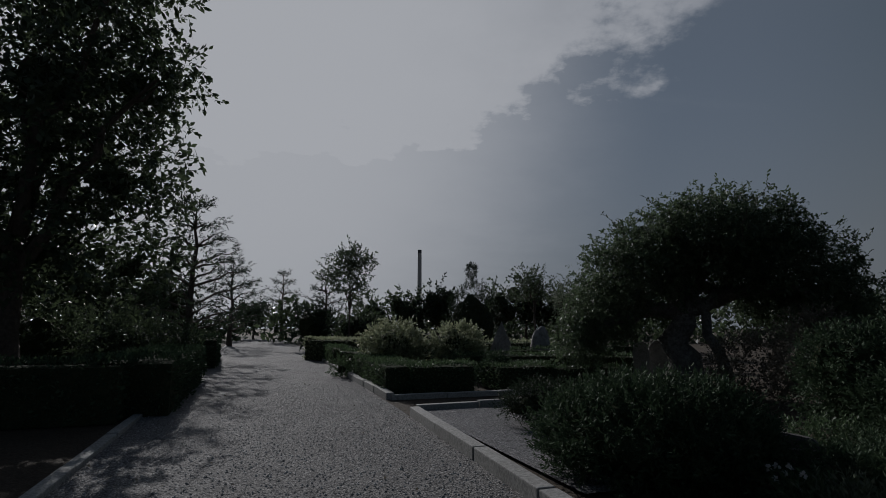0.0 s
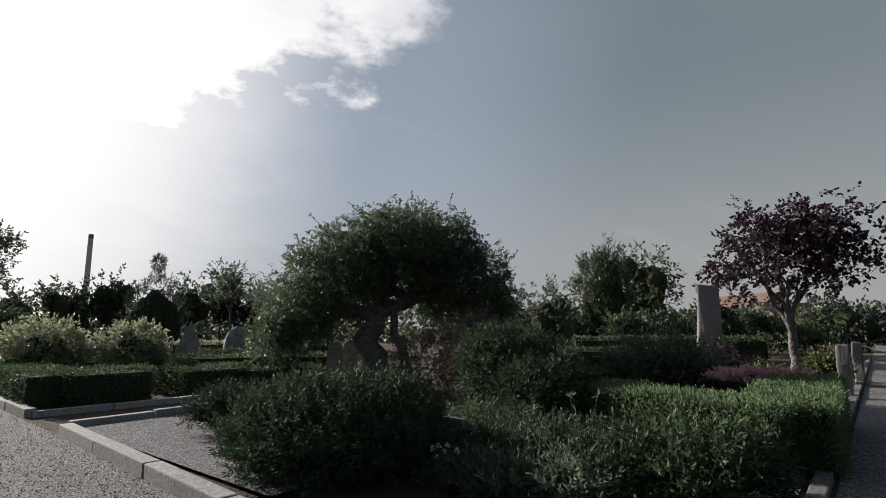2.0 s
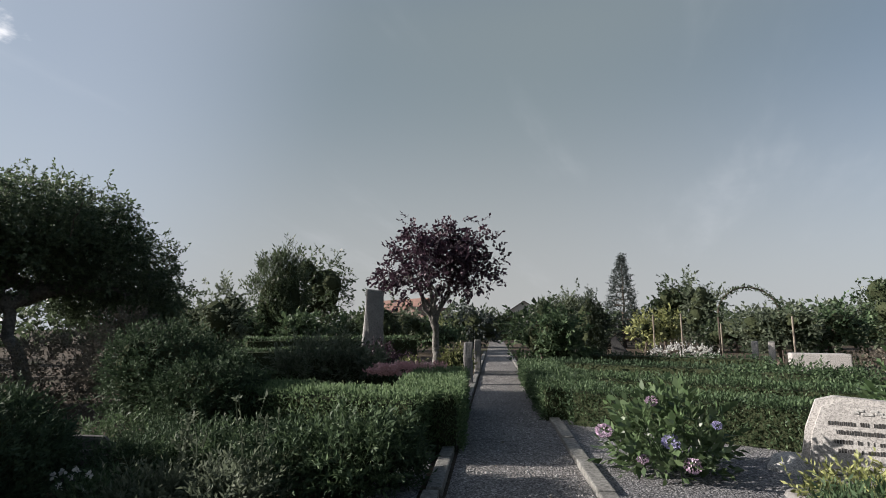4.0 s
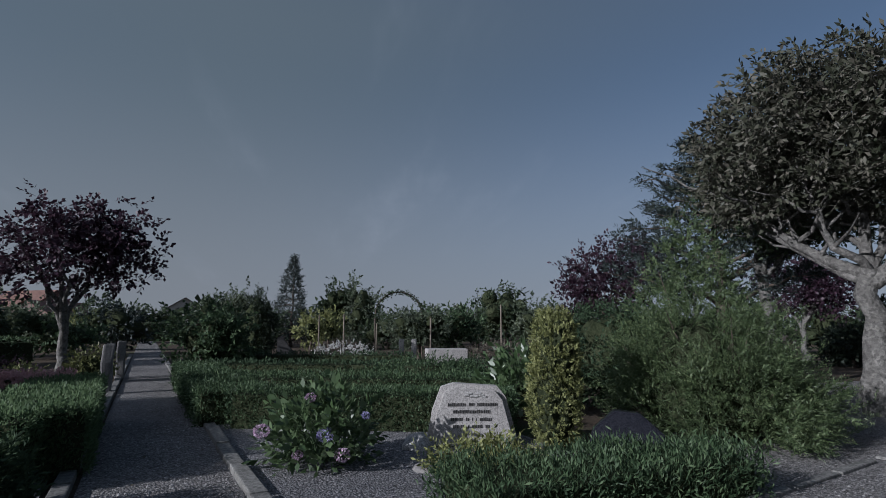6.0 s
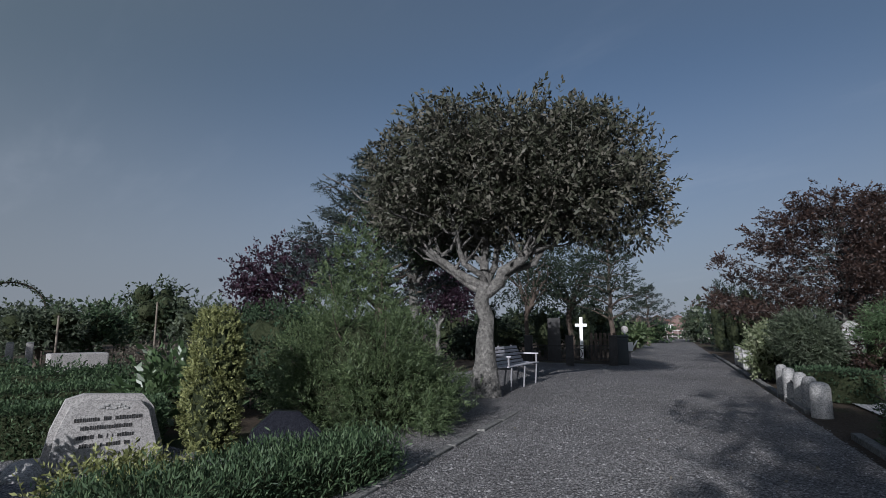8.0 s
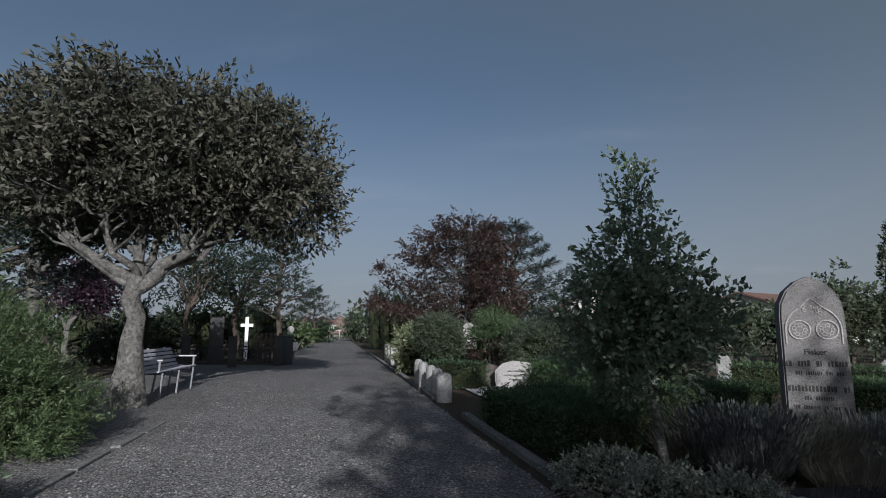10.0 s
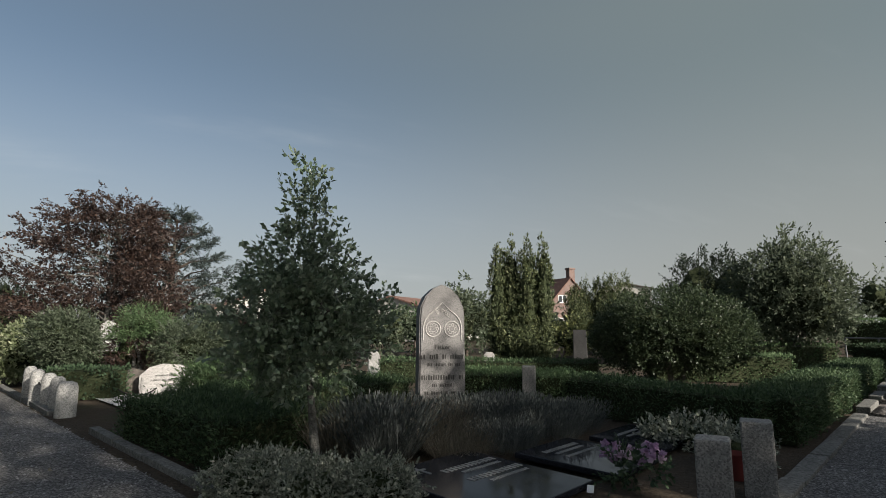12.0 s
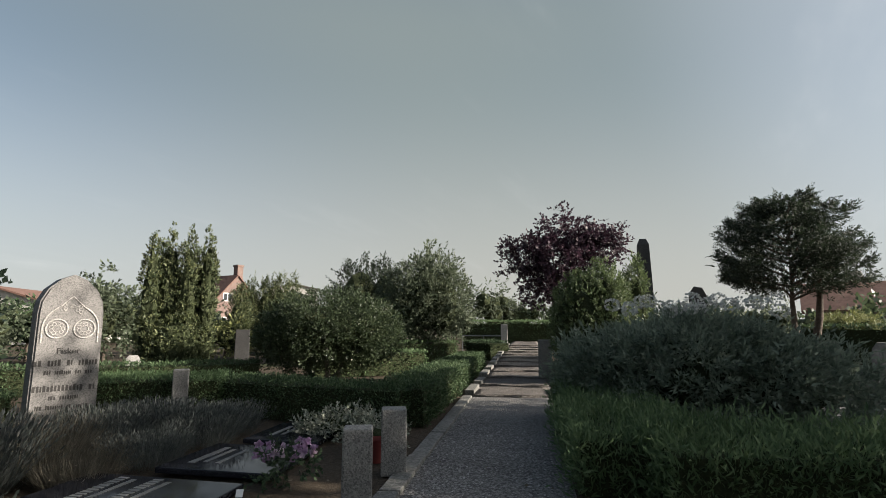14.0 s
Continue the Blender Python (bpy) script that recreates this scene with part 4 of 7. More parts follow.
def headstone(place, rz, outline, depth, mat, label, rows=(), lmat="letter", bevel=0.02, h=0.035, tilt=0.0):
    hs = thing("headstone", place, label, "headstone", "headstones", rz=rz)
    part("stone", bm_mesh("stone", plate_bm(outline, depth, bevel), M[mat]), hs)
    bars(hs, rows, -depth / 2, M[lmat], h)
    return hs


def boulder(place, sx, sy, sz, seed, mat, label, rz=0.0, rough=0.22, category="headstone", rows=()):
    b = thing("boulder", place, label, category, "", rz=rz)
    part("stone", bm_mesh("stone", rock_bm(sx, sy, sz, seed, rough), M[mat], True), b)
    bars(b, rows, -sy * 0.93, M["letter"], 0.04)
    return b


ROUND_TOP = [(-0.5, 0), (0.5, 0), (0.5, 0.75), (0.42, 0.9), (0.25, 1.0), (-0.25, 1.0), (-0.42, 0.9), (-0.5, 0.75)]


def scaled(outline, w, h):
    return [(x * w, z * h) for x, z in outline]


headstone(spot(-5.6, 19.0), -5, [(-0.38, 0), (0.38, 0), (0.3, 0.7), (0.02, 1.42), (-0.2, 0.95), (-0.36, 0.5)], 0.22, "rock", "dark triangular fieldstone memorial")
boulder(spot(-9.3, 18.2), 0.36, 0.28, 1.28, 3, "rock", "grey boulder memorial with a slanted top")
headstone(spot(-12.5, 21.5), -10, scaled(ROUND_TOP, 0.5, 1.8), 0.2, "rock", "tall grey headstone among dark trees")
headstone(spot(-18.2, 14.4), -18, scaled(ROUND_TOP, 0.34, 0.9), 0.16, "granite", "small grey headstone behind a clipped hedge")
headstone(spot(-20.0, 15.0), -18, scaled(ROUND_TOP, 0.6, 0.92), 0.16, "rock", "dark headstone behind a clipped hedge")

# distant belt of bushes and trees round the cemetery
rng = next_rng()
base, way = [], []
for az in np.arange(-262.0, 41.0, 0.5):
    if any(abs(az - gap) < w for gap, w in ((17.4, 1.3), (-64.2, 2.2), (-142.8, 1.9), (-223.5, 1.2))):
        continue
    d = 58 + 6 * math.sin(az * 0.31) + rng.normal() * 2.0
    h = 2.5 + 0.7 * math.sin(az * 0.47 + 1.0) + 0.5 * math.sin(az * 1.9) + rng.normal() * 0.25
    c0 = np.array(spot(az, d))
    q = rng.normal(size=(64, 3)) * np.array((0.42, 0.42, 0.0)) + c0
    q[:, 2] = rng.random(64) ** 0.8 * h
    base.append(q)
base = np.concatenate(base)
v, f = leaf_cards(rng, base, unit(rng.normal(size=base.shape) + (0, 0, 0.3)), rng.uniform(0.3, 0.65, len(base)), 0.65)
tagged(new("distant_bushes", np_mesh("distant_bushes", v, f, M["dark_leaf"])), "dark belt of bushes and trees round the cemetery", "bushes", "", "stuff")

# far north: trees, chimney
# west crown lobes lie out of view, added to shade the west path
tree("broadleaf_tree", "tall dark broadleaf tree with backlit leaves beside the path", "tree", spot(35.5, 12.5), 2.4, 0.24,
     [(0.2, 0, 5.4, 2.3, 2.6, 2.4), (1.3, 0.3, 3.9, 1.7, 1.9, 1.2), (-1.7, 0.4, 4.2, 2.2, 2.1, 1.8), (0.6, -0.4, 7.4, 1.9, 2.0, 1.3), (1.5, 0.4, 5.9, 1.4, 1.5, 1.0), (0, 0.5, 2.5, 2.6, 2.2, 1.2), (-3.6, 0.2, 5.0, 2.2, 2.2, 2.4), (-3.0, 0.5, 3.0, 2.0, 2.0, 1.4), (1.7, 0.3, 2.3, 1.2, 1.2, 0.8), (-4.4, -0.2, 3.6, 1.9, 1.9, 1.3), (-5.3, 0, 4.3, 1.7, 1.7, 1.3)],
     1900, 30, 0.18, 0.13, 0.6, "dark_leaf", "bark_dark", 9, out=0.3, lift=-0.1, shell=0.15, bumpy=0.2, core=0.2)


def layered(name, label, place, h, r, leaf, seed, levels=8, trunk_r=0.18, start=0.25, n=46, spray=0.13, shape="broad", lean=(0, 0), trunks=1, broadleaf=False, stretch=0.0, bark="bark_dark"):
    """A tree whose branches spread in level plates of sprays; shape is broad, flat or spire; stretch draws the low branches to one side."""
    rr = np.random.default_rng(seed)
    t = thing(name, place, label, "tree", rz=bearing(place), surveyed=False)
    top = h * (0.66 if shape == "flat" else 0.95)
    axis = bent((0, 0, -0.05), (lean[0], lean[1], top), 0, 8, rr, trunk_r * 0.25)
    v, f = tube_arrays(axis, [trunk_r * (1.25 if i == 0 else 1.0 - 0.105 * i) for i in range(9)], 10)
    part("trunk", np_mesh("trunk", v, f, M[bark], True), t)
    for q in range(1, trunks):
        v, f = tube_arrays(bent((0.5 * q, 0.25, -0.05), (0.75 * q, 0.2, h * 0.62), 0.0, 6, rr, 0.06), [trunk_r * (1.1 - 0.12 * k) for k in range(7)], 9)
        part("trunk", np_mesh("trunk", v, f, M[bark], True), t)
    centres, ways = [], []
    for i in range(levels):
        s = i / (levels - 1)
        z = h * (start + (1 - start) * s) - 0.1
        rad = {"spire": r * (1 - s) ** 0.85 + 0.05, "flat": r * (0.95 - 0.5 * s ** 2.2), "broad": r * (1.0 - 0.75 * s ** 1.8)}[shape]
        count = 7 if rad > 0.7 else 5
        a0 = rr.uniform(0, 6.28)
        for j in range(count):
            az = a0 + j * 2 * math.pi / count + rr.normal() * 0.2
            ln = rad * rr.uniform(0.72, 1.12) * (1 - stretch * math.cos(az) * (1 - s))
            way = np.array((math.cos(az), math.sin(az), rr.uniform(-0.04, 0.14)))
            foot = np.array((lean[0] * s, lean[1] * s, max(h * start * 0.7, z - 0.28 * ln) if shape != "spire" else z + 0.1 * ln))
            tip = np.array((lean[0] * s, lean[1] * s, z)) + way * ln
            if ln > 0.6 and j % 2 == 0:
                path = bent(foot, tip, 0.06 * ln, 5, rr, 0.03 * ln)
                v, f = tube_arrays(path, [max(0.008, trunk_r * 0.3 * (1 - 0.17 * q)) for q in range(6)], 6)
                part("limb", np_mesh("limb", v, f, M[bark], True), t)
            k = max(8, int(n * 3.9 / count * (0.35 + 0.65 * ln / r)))
            u = 0.2 + 0.8 * rr.random(k) ** 0.6
            across = np.array((-way[1], way[0], 0.0))
            off = rr.normal(size=k) * 0.24 * ln * (1.15 - u * 0.75)
            p = foot + (tip - foot) * u[:, None] + across * off[:, None]
            p[:, 2] += rr.normal(size=k) * {"spire": 0.4, "flat": 0.32, "broad": 0.18}[shape] * h * (1 - start) / levels + 0.05 * ln * u
            centres.append(p)
            ways.append(unit(way * 0.9 + across * np.sign(off)[:, None] * 0.6 + rr.normal(size=(k, 3)) * 0.25))
    c, d = np.concatenate(centres), np.concatenate(ways)
    if broadleaf:
        v, f = sprigs(rr, c, d, 14, (0.12, 0.12, 0.05), spray, 0.5, 0.9, 0.08, 0.05)
    else:
        v, f = fronds(rr, c, d, 11, spray * 2.1, spray * 0.85, 0.34, 0.9, 0.22, 0.05)
    part("crown", np_mesh("crown", v, f, M[leaf]), t)
    return t


def cedar(place, label, h, r, leaf, seed, levels=8, trunk_r=0.18, start=0.25, n=46, leaf_len=0.13, flat=False, lean=(0, 0), name="cedar", trunks=1, spire=False):
    return layered(name, label, place, h, r, leaf, seed, levels, trunk_r, start, n, leaf_len, "flat" if flat else "spire" if spire else "broad", lean, trunks)


cedar(spot(23.0, 25.0), "dark cedar with level branches beside the north path", 6.0, 2.6, "pine", 4, 8)
cedar(spot(19.6, 45.0), "dark spreading cedar beside the far path", 6.0, 2.7, "pine", 5, 7)
cedar(spot(15.2, 60.0), "dark cedar at the far end of the path", 6.5, 2.3, "pine", 6, 7)
cedar(spot(11.2, 42.0), "dark cedar among hedges", 4.7, 2.4, "pine", 7, 6)
tree("young_tree", "slender young tree with open leafy crown", "tree", spot(9.0, 26.0), 2.3, 0.055, [(0, 0, 3.4, 1.05, 1.0, 1.0), (0.2, 0, 4.2, 0.8, 0.7, 0.65), (-0.35, 0, 3.7, 0.8, 0.8, 0.8), (0.4, 0, 2.7, 0.6, 0.6, 0.5)], 300, 24, 0.13, 0.10, 0.5, "dark_leaf", "bark_dark", 7, shell=0.15)
ch = thing("chimney_stack", spot(2.3, 400), "tall pale industrial chimney far beyond the trees", "chimney")
v, f = tube_arrays([(0, 0, 0), (0, 0, 51)], [1.6, 1.25], 20)
part("shaft", np_mesh("shaft", v, f, M["render"], True), ch)
v, f = tube_arrays([(0, 0, 51), (0, 0, 53.3), (0, 0, 53.35)], [1.3, 1.3, 0.9], 20)
part("rim", np_mesh("rim", v, f, M["slate"], True), ch)
cy = bush("clipped_yew", "dark clipped yew with an egg-shaped finial", "bush", spot(-2.8, 30.0), [(0, 0, 1.6, 1.0, 1.0, 2.0), (0.5, 0, 1.2, 0.8, 0.8, 1.9), (-0.5, 0, 1.2, 0.8, 0.8, 1.95)], 700, 20, 0.08, 0.08, 0.4, "pine", core=0.72, bumpy=0.04)
me, _, _ = foliage_mesh("finial", next_rng(), [(0, 0, 4.05, 0.2, 0.2, 0.36)], 120, 14, 0.03, 0.07, 0.4, M["pine"], shell=0.8, bumpy=0.03)
part("finial", me, cy, "egg-shaped clipped top")


def far_tree(az, d, w, top, bottom, leaf, label, k=260, m=17, trunk=0.12, name="tree", bark="bark_dark", lumps=5, leaf_len=0.18):
    rr = np.random.default_rng(int(abs(az) * 10 + d * 7))
    h = top - bottom
    k, leaf_len = int(k * (1.15 if d < 26 else 0.7)), 0.04 + 0.0037 * d
    blobs = [(0, 0, bottom + h * 0.5, w * 0.42, w * 0.42, h * 0.48)]
    for i in range(lumps):
        a = rr.uniform(0, 6.28)
        blobs.append((math.cos(a) * w * 0.26, math.sin(a) * w * 0.26, bottom + h * rr.uniform(0.3, 0.72), w * 0.26, w * 0.26, h * 0.27))
    return tree(name, label, "tree", spot(az, d), bottom + h * 0.4, trunk, blobs, k, min(m, 13), (w * 0.05, w * 0.05, h * 0.04), leaf_len, 0.55, leaf, bark, 5, out=0.5, shell=0.4, core=0.55)


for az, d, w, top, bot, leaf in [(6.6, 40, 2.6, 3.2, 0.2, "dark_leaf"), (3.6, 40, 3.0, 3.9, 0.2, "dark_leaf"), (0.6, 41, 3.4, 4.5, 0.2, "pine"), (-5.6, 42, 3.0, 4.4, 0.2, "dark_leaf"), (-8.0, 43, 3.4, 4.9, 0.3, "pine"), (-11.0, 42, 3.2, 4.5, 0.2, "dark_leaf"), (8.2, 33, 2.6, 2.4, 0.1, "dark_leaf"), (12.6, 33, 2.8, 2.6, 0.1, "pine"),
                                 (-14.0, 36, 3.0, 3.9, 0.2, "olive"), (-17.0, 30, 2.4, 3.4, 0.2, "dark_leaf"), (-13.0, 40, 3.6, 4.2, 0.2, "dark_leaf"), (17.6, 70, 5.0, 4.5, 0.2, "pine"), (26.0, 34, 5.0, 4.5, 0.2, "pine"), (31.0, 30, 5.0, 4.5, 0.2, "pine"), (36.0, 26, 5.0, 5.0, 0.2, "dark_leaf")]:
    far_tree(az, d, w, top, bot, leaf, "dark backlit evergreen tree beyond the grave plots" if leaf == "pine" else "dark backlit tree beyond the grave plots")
tree("young_tree", "small open-crowned tree on a clear stem", "tree", spot(-8.8, 33.0), 2.4, 0.08, [(0, 0, 3.9, 1.0, 0.9, 0.75), (0.4, 0, 3.2, 0.9, 0.8, 0.5), (-0.4, 0, 3.0, 0.7, 0.7, 0.4)], 220, 24, 0.12, 0.1, 0.5, "dark_leaf", "bark_dark", 6, shell=0.15)
tree("young_tree", "thin pale-leaved tree beside the weeping tree", "tree", spot(-12.2, 24.0), 1.6, 0.05, [(0, 0, 2.3, 0.7, 0.7, 0.8)], 120, 20, 0.12, 0.09, 0.45, "olive", "bark_dark", 6, shell=0.1)

# west side of the north path: dark hedges, bench
hedge("tall dark unlit hedge beside the north path", [((-4.4, 8.6), (-6.3, 14.5), 1.1), ((-4.4, 8.6), (-8.5, 7.6), 1.0)], "box", 0.8, 0.06, dense=520)
hedge("dark hedge beside the north path", [((-7.6, 18.6), (-10.5, 26.5), 1.2)], "box", 0.95, 0.07, dense=420)
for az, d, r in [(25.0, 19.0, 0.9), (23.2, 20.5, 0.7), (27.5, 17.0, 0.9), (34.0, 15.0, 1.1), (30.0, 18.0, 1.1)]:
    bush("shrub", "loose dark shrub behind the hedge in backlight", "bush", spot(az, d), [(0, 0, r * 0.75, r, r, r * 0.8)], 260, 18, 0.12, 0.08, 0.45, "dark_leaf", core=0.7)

# ---- east: side path ----
hedge("bright green untrimmed hedge at the path corner", [((5.05, 3.2), (4.85, 5.5), 0.75), ((5.15, 3.32), (8.2, 4.92), 0.75)], "hedge_bright", 0.58, 0.042, 0.32, 3400, 0.5, 0.6, 0.035)
hedge("low clipped hedge across a grave plot", [((7.6, 8.8), (9.8, 6.4), 0.8)], "hedge", 0.48, 0.06, dense=700)
hedge("low clipped hedge across a grave plot", [((9.2, 13.4), (12.8, 10.9), 0.8)], "hedge", 0.7, 0.06, dense=500)
hedge("low clipped hedge across a grave plot", [((12.5, 14.5), (17.0, 11.3), 0.8)], "hedge", 0.95, 0.07, dense=420)
bush("sedum", "flat pink sedum flower heads beside the hedge", "plant", spot(-56.0, 9.6), [(0, 0, 0.56, 0.65, 0.4, 0.09), (-0.3, 0.1, 0.53, 0.45, 0.4, 0.08)], 110, 60, (0.06, 0.06, 0.012), 0.028, 0.8, "sedum", lift=1.5, out=0.2, core=0.3, shell=0.2)
bush("perennial", "tall grey-green leafy perennials in a plot", "plant", spot(-48.0, 11.5), [(0, 0, 0.5, 0.75, 0.5, 0.35), (0.5, 0, 0.42, 0.6, 0.5, 0.3)], 240, 22, 0.08, 0.12, 0.3, "olive", lift=0.9, core=0.6)
men = thing("standing_stone", spot(-52.3, 16.6), "tall rough grey standing stone on a rubble base", "standing stone", rz=-52)
bm = box_bm(0.62, 0.42, 2.32, 0.05)
bmesh.ops.subdivide_edges(bm, edges=bm.edges, cuts=3, use_grid_fill=True)
for v in bm.verts:
    s = v.co.z / 2.32
    v.co.x = v.co.x * (1.05 - 0.32 * s) + 0.05 * s
    v.co.y *= 1.0 - 0.3 * s
    v.co += Vector((1, 1, 0.6)) * (0.05 * noise.noise(v.co * 3.1)) + Vector((1, 1, 1)) * 0.02 * noise.noise(v.co * 9)
    if s > 0.95:
        v.co.z -= 0.12 * (0.5 + v.co.x)
part("stone", bm_mesh("stone", bm, M["post_stone"]), men)
for i, (x, y, r) in enumerate([(-0.5, -0.2, 0.25), (0.1, -0.45, 0.28), (0.55, -0.25, 0.22), (-0.9, 0.0, 0.2), (0.9, 0.1, 0.2)]):
    part("base_stone", bm_mesh("base_stone", rock_bm(r, r * 0.8, r * 0.9, i + 20), M["rock"], True), men, "", Matrix.Translation((x, y, 0)))
bush("purple_shrub", "dark purple-leaved barberry beneath the standing stone", "bush", spot(-52.6, 14.6), [(0, 0, 0.38, 0.55, 0.5, 0.38), (0.45, 0.1, 0.3, 0.45, 0.4, 0.3)], 260, 20, 0.07, 0.06, 0.5, "purple", core=0.7)
headstone(spot(-48.6, 13.2), -45, [(-0.2, 0), (0.2, 0), (0.2, 0.5), (0.1, 0.6), (-0.15, 0.58), (-0.2, 0.4)], 0.15, "rock", "small rough grey headstone beside perennials")
tree("purple_plum", "purple-leaved plum tree with pale forked trunk", "tree", spot(-58.4, 17.5), 1.35, 0.13,
     [(0.0, 0, 3.0, 1.4, 1.4, 1.05), (-1.1, 0, 2.55, 0.85, 0.9, 0.6), (1.05, 0, 2.9, 0.95, 1.0, 0.9), (0.3, 0, 3.7, 1.2, 1.1, 0.75), (0.9, 0.1, 3.5, 0.9, 0.9, 0.6), (-0.6, 0, 3.7, 0.8, 0.8, 0.6)], 560, 24, 0.09, 0.10, 0.7, "purple", "bark", 8, out=0.3, lift=-0.1, shell=0.2, bumpy=0.2)
for az, d in [(-61.5, 13.4), (-62.4, 17.2)]:
    p = thing("stone_post", spot(az, d), "rough granite post beside the side path", "post", "stone posts along the path", rz=-62)
    bm = box_bm(0.19, 0.18, 0.9, 0.03)
    bmesh.ops.subdivide_edges(bm, edges=bm.edges, cuts=2, use_grid_fill=True)
    for v in bm.verts:
        v.co += Vector((1, 1, 1)) * 0.03 * noise.noise(v.co * 4 + Vector((az, d, 0)))
    part("stone", bm_mesh("stone", bm, M["post_stone"]), p)
boulder(spot(-56.6, 15.2), 0.35, 0.25, 0.3, 31, "granite_pale", "pale rounded stone beside the plum tree", category="stone")
bush("golden_shrub", "low yellow-green shrub beside a granite post", "bush", spot(-56.2, 14.2), [(0, 0, 0.22, 0.35, 0.3, 0.22)], 100, 20, 0.06, 0.06, 0.5, "gold", core=0.7)
bush("golden_shrub", "yellow-green shrub beside the granite posts", "bush", spot(-60.4, 16.4), [(0, 0, 0.35, 0.4, 0.3, 0.35)], 100, 20, 0.06, 0.06, 0.5, "gold", core=0.7)
bush("tall_shrub", "tall brown-green upright shrub with bare tips", "bush", spot(-43.6, 27.0), [(0, 0, 2.2, 1.15, 1.1, 2.3), (0.35, 0, 2.5, 0.8, 0.8, 2.2), (-0.4, 0, 2.0, 0.8, 0.8, 2.2)], 620, 22, (0.1, 0.1, 0.2), 0.14, 0.3, "dark_leaf", lift=1.2, core=0.7, bumpy=0.12)
far_tree(-47.6, 34, 3.9, 5.7, 0.9, "dark_leaf", "round-crowned dark tree behind a tall shrub", 380, 26)
for az, d, w, top, leaf in [(-38.2, 22, 2.2, 2.9, "olive"), (-36.0, 24, 2.4, 2.6, "dark_leaf"), (-40.5, 26, 2.2, 2.3, "hedge"), (-53.4, 24, 2.3, 2.7, "dark_leaf"), (-50.6, 26, 2.0, 2.0, "hedge"), (-45.6, 24, 1.8, 1.8, "hedge"), (-55.6, 30, 2.6, 2.2, "olive"), (-62.0, 40, 3.6, 3.2, "cedar"), (-64.6, 75, 5.0, 3.8, "dark_leaf"), (-61.0, 58, 4.0, 3.8, "dark_leaf"), (-57.4, 40, 3.0, 1.9, "gold"), (-58.6, 30, 3.2, 1.7, "hedge"), (-34.0, 30, 3.0, 3.0, "dark_leaf")]:
    far_tree(az, d, w, top, 0.05, leaf, {"olive": "grey-green leafy shrub in a grave plot", "dark_leaf": "dark green rounded shrub beyond the plots", "hedge": "green rounded shrub beyond the plots", "cedar": "blue-green conifer by the path end", "gold": "yellow-green rounded shrub before a house"}[leaf], 200, 24, 0.06, "shrub")


def house(place, rz, w, l, eave, ridge, wall, roof, label, windows=(), chimney=None, name="house", category="house"):
    """A gabled house, its gable towards -y: windows are (x, z, w, h) on the gable or (y, z, w, h, 'side')."""
    h = thing(name, place, label, category, rz=rz)
    bm = plate_bm([(-w / 2, 0), (w / 2, 0), (w / 2, eave), (0, ridge), (-w / 2, eave)], l, 0)
    part("wall", bm_mesh("wall", bm, M[wall]), h, "", Matrix.Translation((0, l / 2, 0)))
    for s in (-1, 1):
        sl = math.hypot(w / 2, ridge - eave) + 0.35
        m = Matrix.Translation((0, l / 2, ridge + 0.08)) @ Matrix.Rotation(s * math.atan2(ridge - eave, w / 2), 4, "Y")
        bm = box_bm(sl, l + 0.5, 0.14, 0.02, (s * sl / 2, 0, -0.07))
        part("roof", bm_mesh("roof", bm, M[roof]), h, "", m)
    for q in windows:
        x, z, ww, wh = q[:4]
        m = Matrix.Translation((x, -0.03, z)) if len(q) == 4 else Matrix.Translation((-w / 2 - 0.03, x, z)) @ pose(0, 0, 0, 0, 0, -90)
        wn = part("window", bm_mesh("window", box_bm(ww, 0.08, wh, 0.01), M["white"]), h, "", m)
        n = max(1, round(ww / 0.6))
        for i in range(n):
            part("pane", bm_mesh("pane", box_bm(ww / n - 0.12, 0.03, wh - 0.16, 0), M["glass"]), wn, "", Matrix.Translation((-ww / 2 + ww / n * (i + 0.5), -0.035, 0.08)))
    if chimney:
        x, y, top = chimney
        c = part("chimney", bm_mesh("chimney", box_bm(0.9, 0.7, top - eave, 0.03), M["brick"]), h, "", Matrix.Translation((x, y, eave)))
        part("chimney_cap", bm_mesh("chimney_cap", box_bm(1.05, 0.85, 0.25, 0.03), M["brick"]), c, "", Matrix.Translation((0, 0, top - eave)))
    return h


house(spot(-57.6, 100), -18, 9.0, 15.0, 2.9, 6.2, "brick", "tiles", "low red-tiled house behind the shrubs", [(-2, 1.0, 1.4, 1.2), (2, 1.0, 1.4, 1.2)])
house(spot(-55.8, 95), -100, 8.0, 9.0, 2.6, 4.6, "brick", "tiles", "low brick wing with red tiled roof")
house(spot(-66.9, 90), -66, 8.5, 12.0, 2.4, 5.2, "render", "slate", "dark-roofed barn by the path end")
hedge("long grey-green wall of hedge closing the side path", [(tuple(plan(-60.0, 66))[:2], tuple(plan(-67.5, 66))[:2], 0.9)], "olive", 1.75, 0.14, dense=120)
sg = thing("notice_board", spot(-63.9, 58), "small white notice board at the path end", "sign", rz=-64)
part("board", bm_mesh("board", box_bm(0.5, 0.04, 0.35, 0.01, (0, 0, 0.85)), M["white"]), sg)
for x in (-0.2, 0.2):
    part("post", bm_mesh("post", box_bm(0.05, 0.05, 0.9, 0.005, (x, 0.05, 0)), M["wood"]), sg)

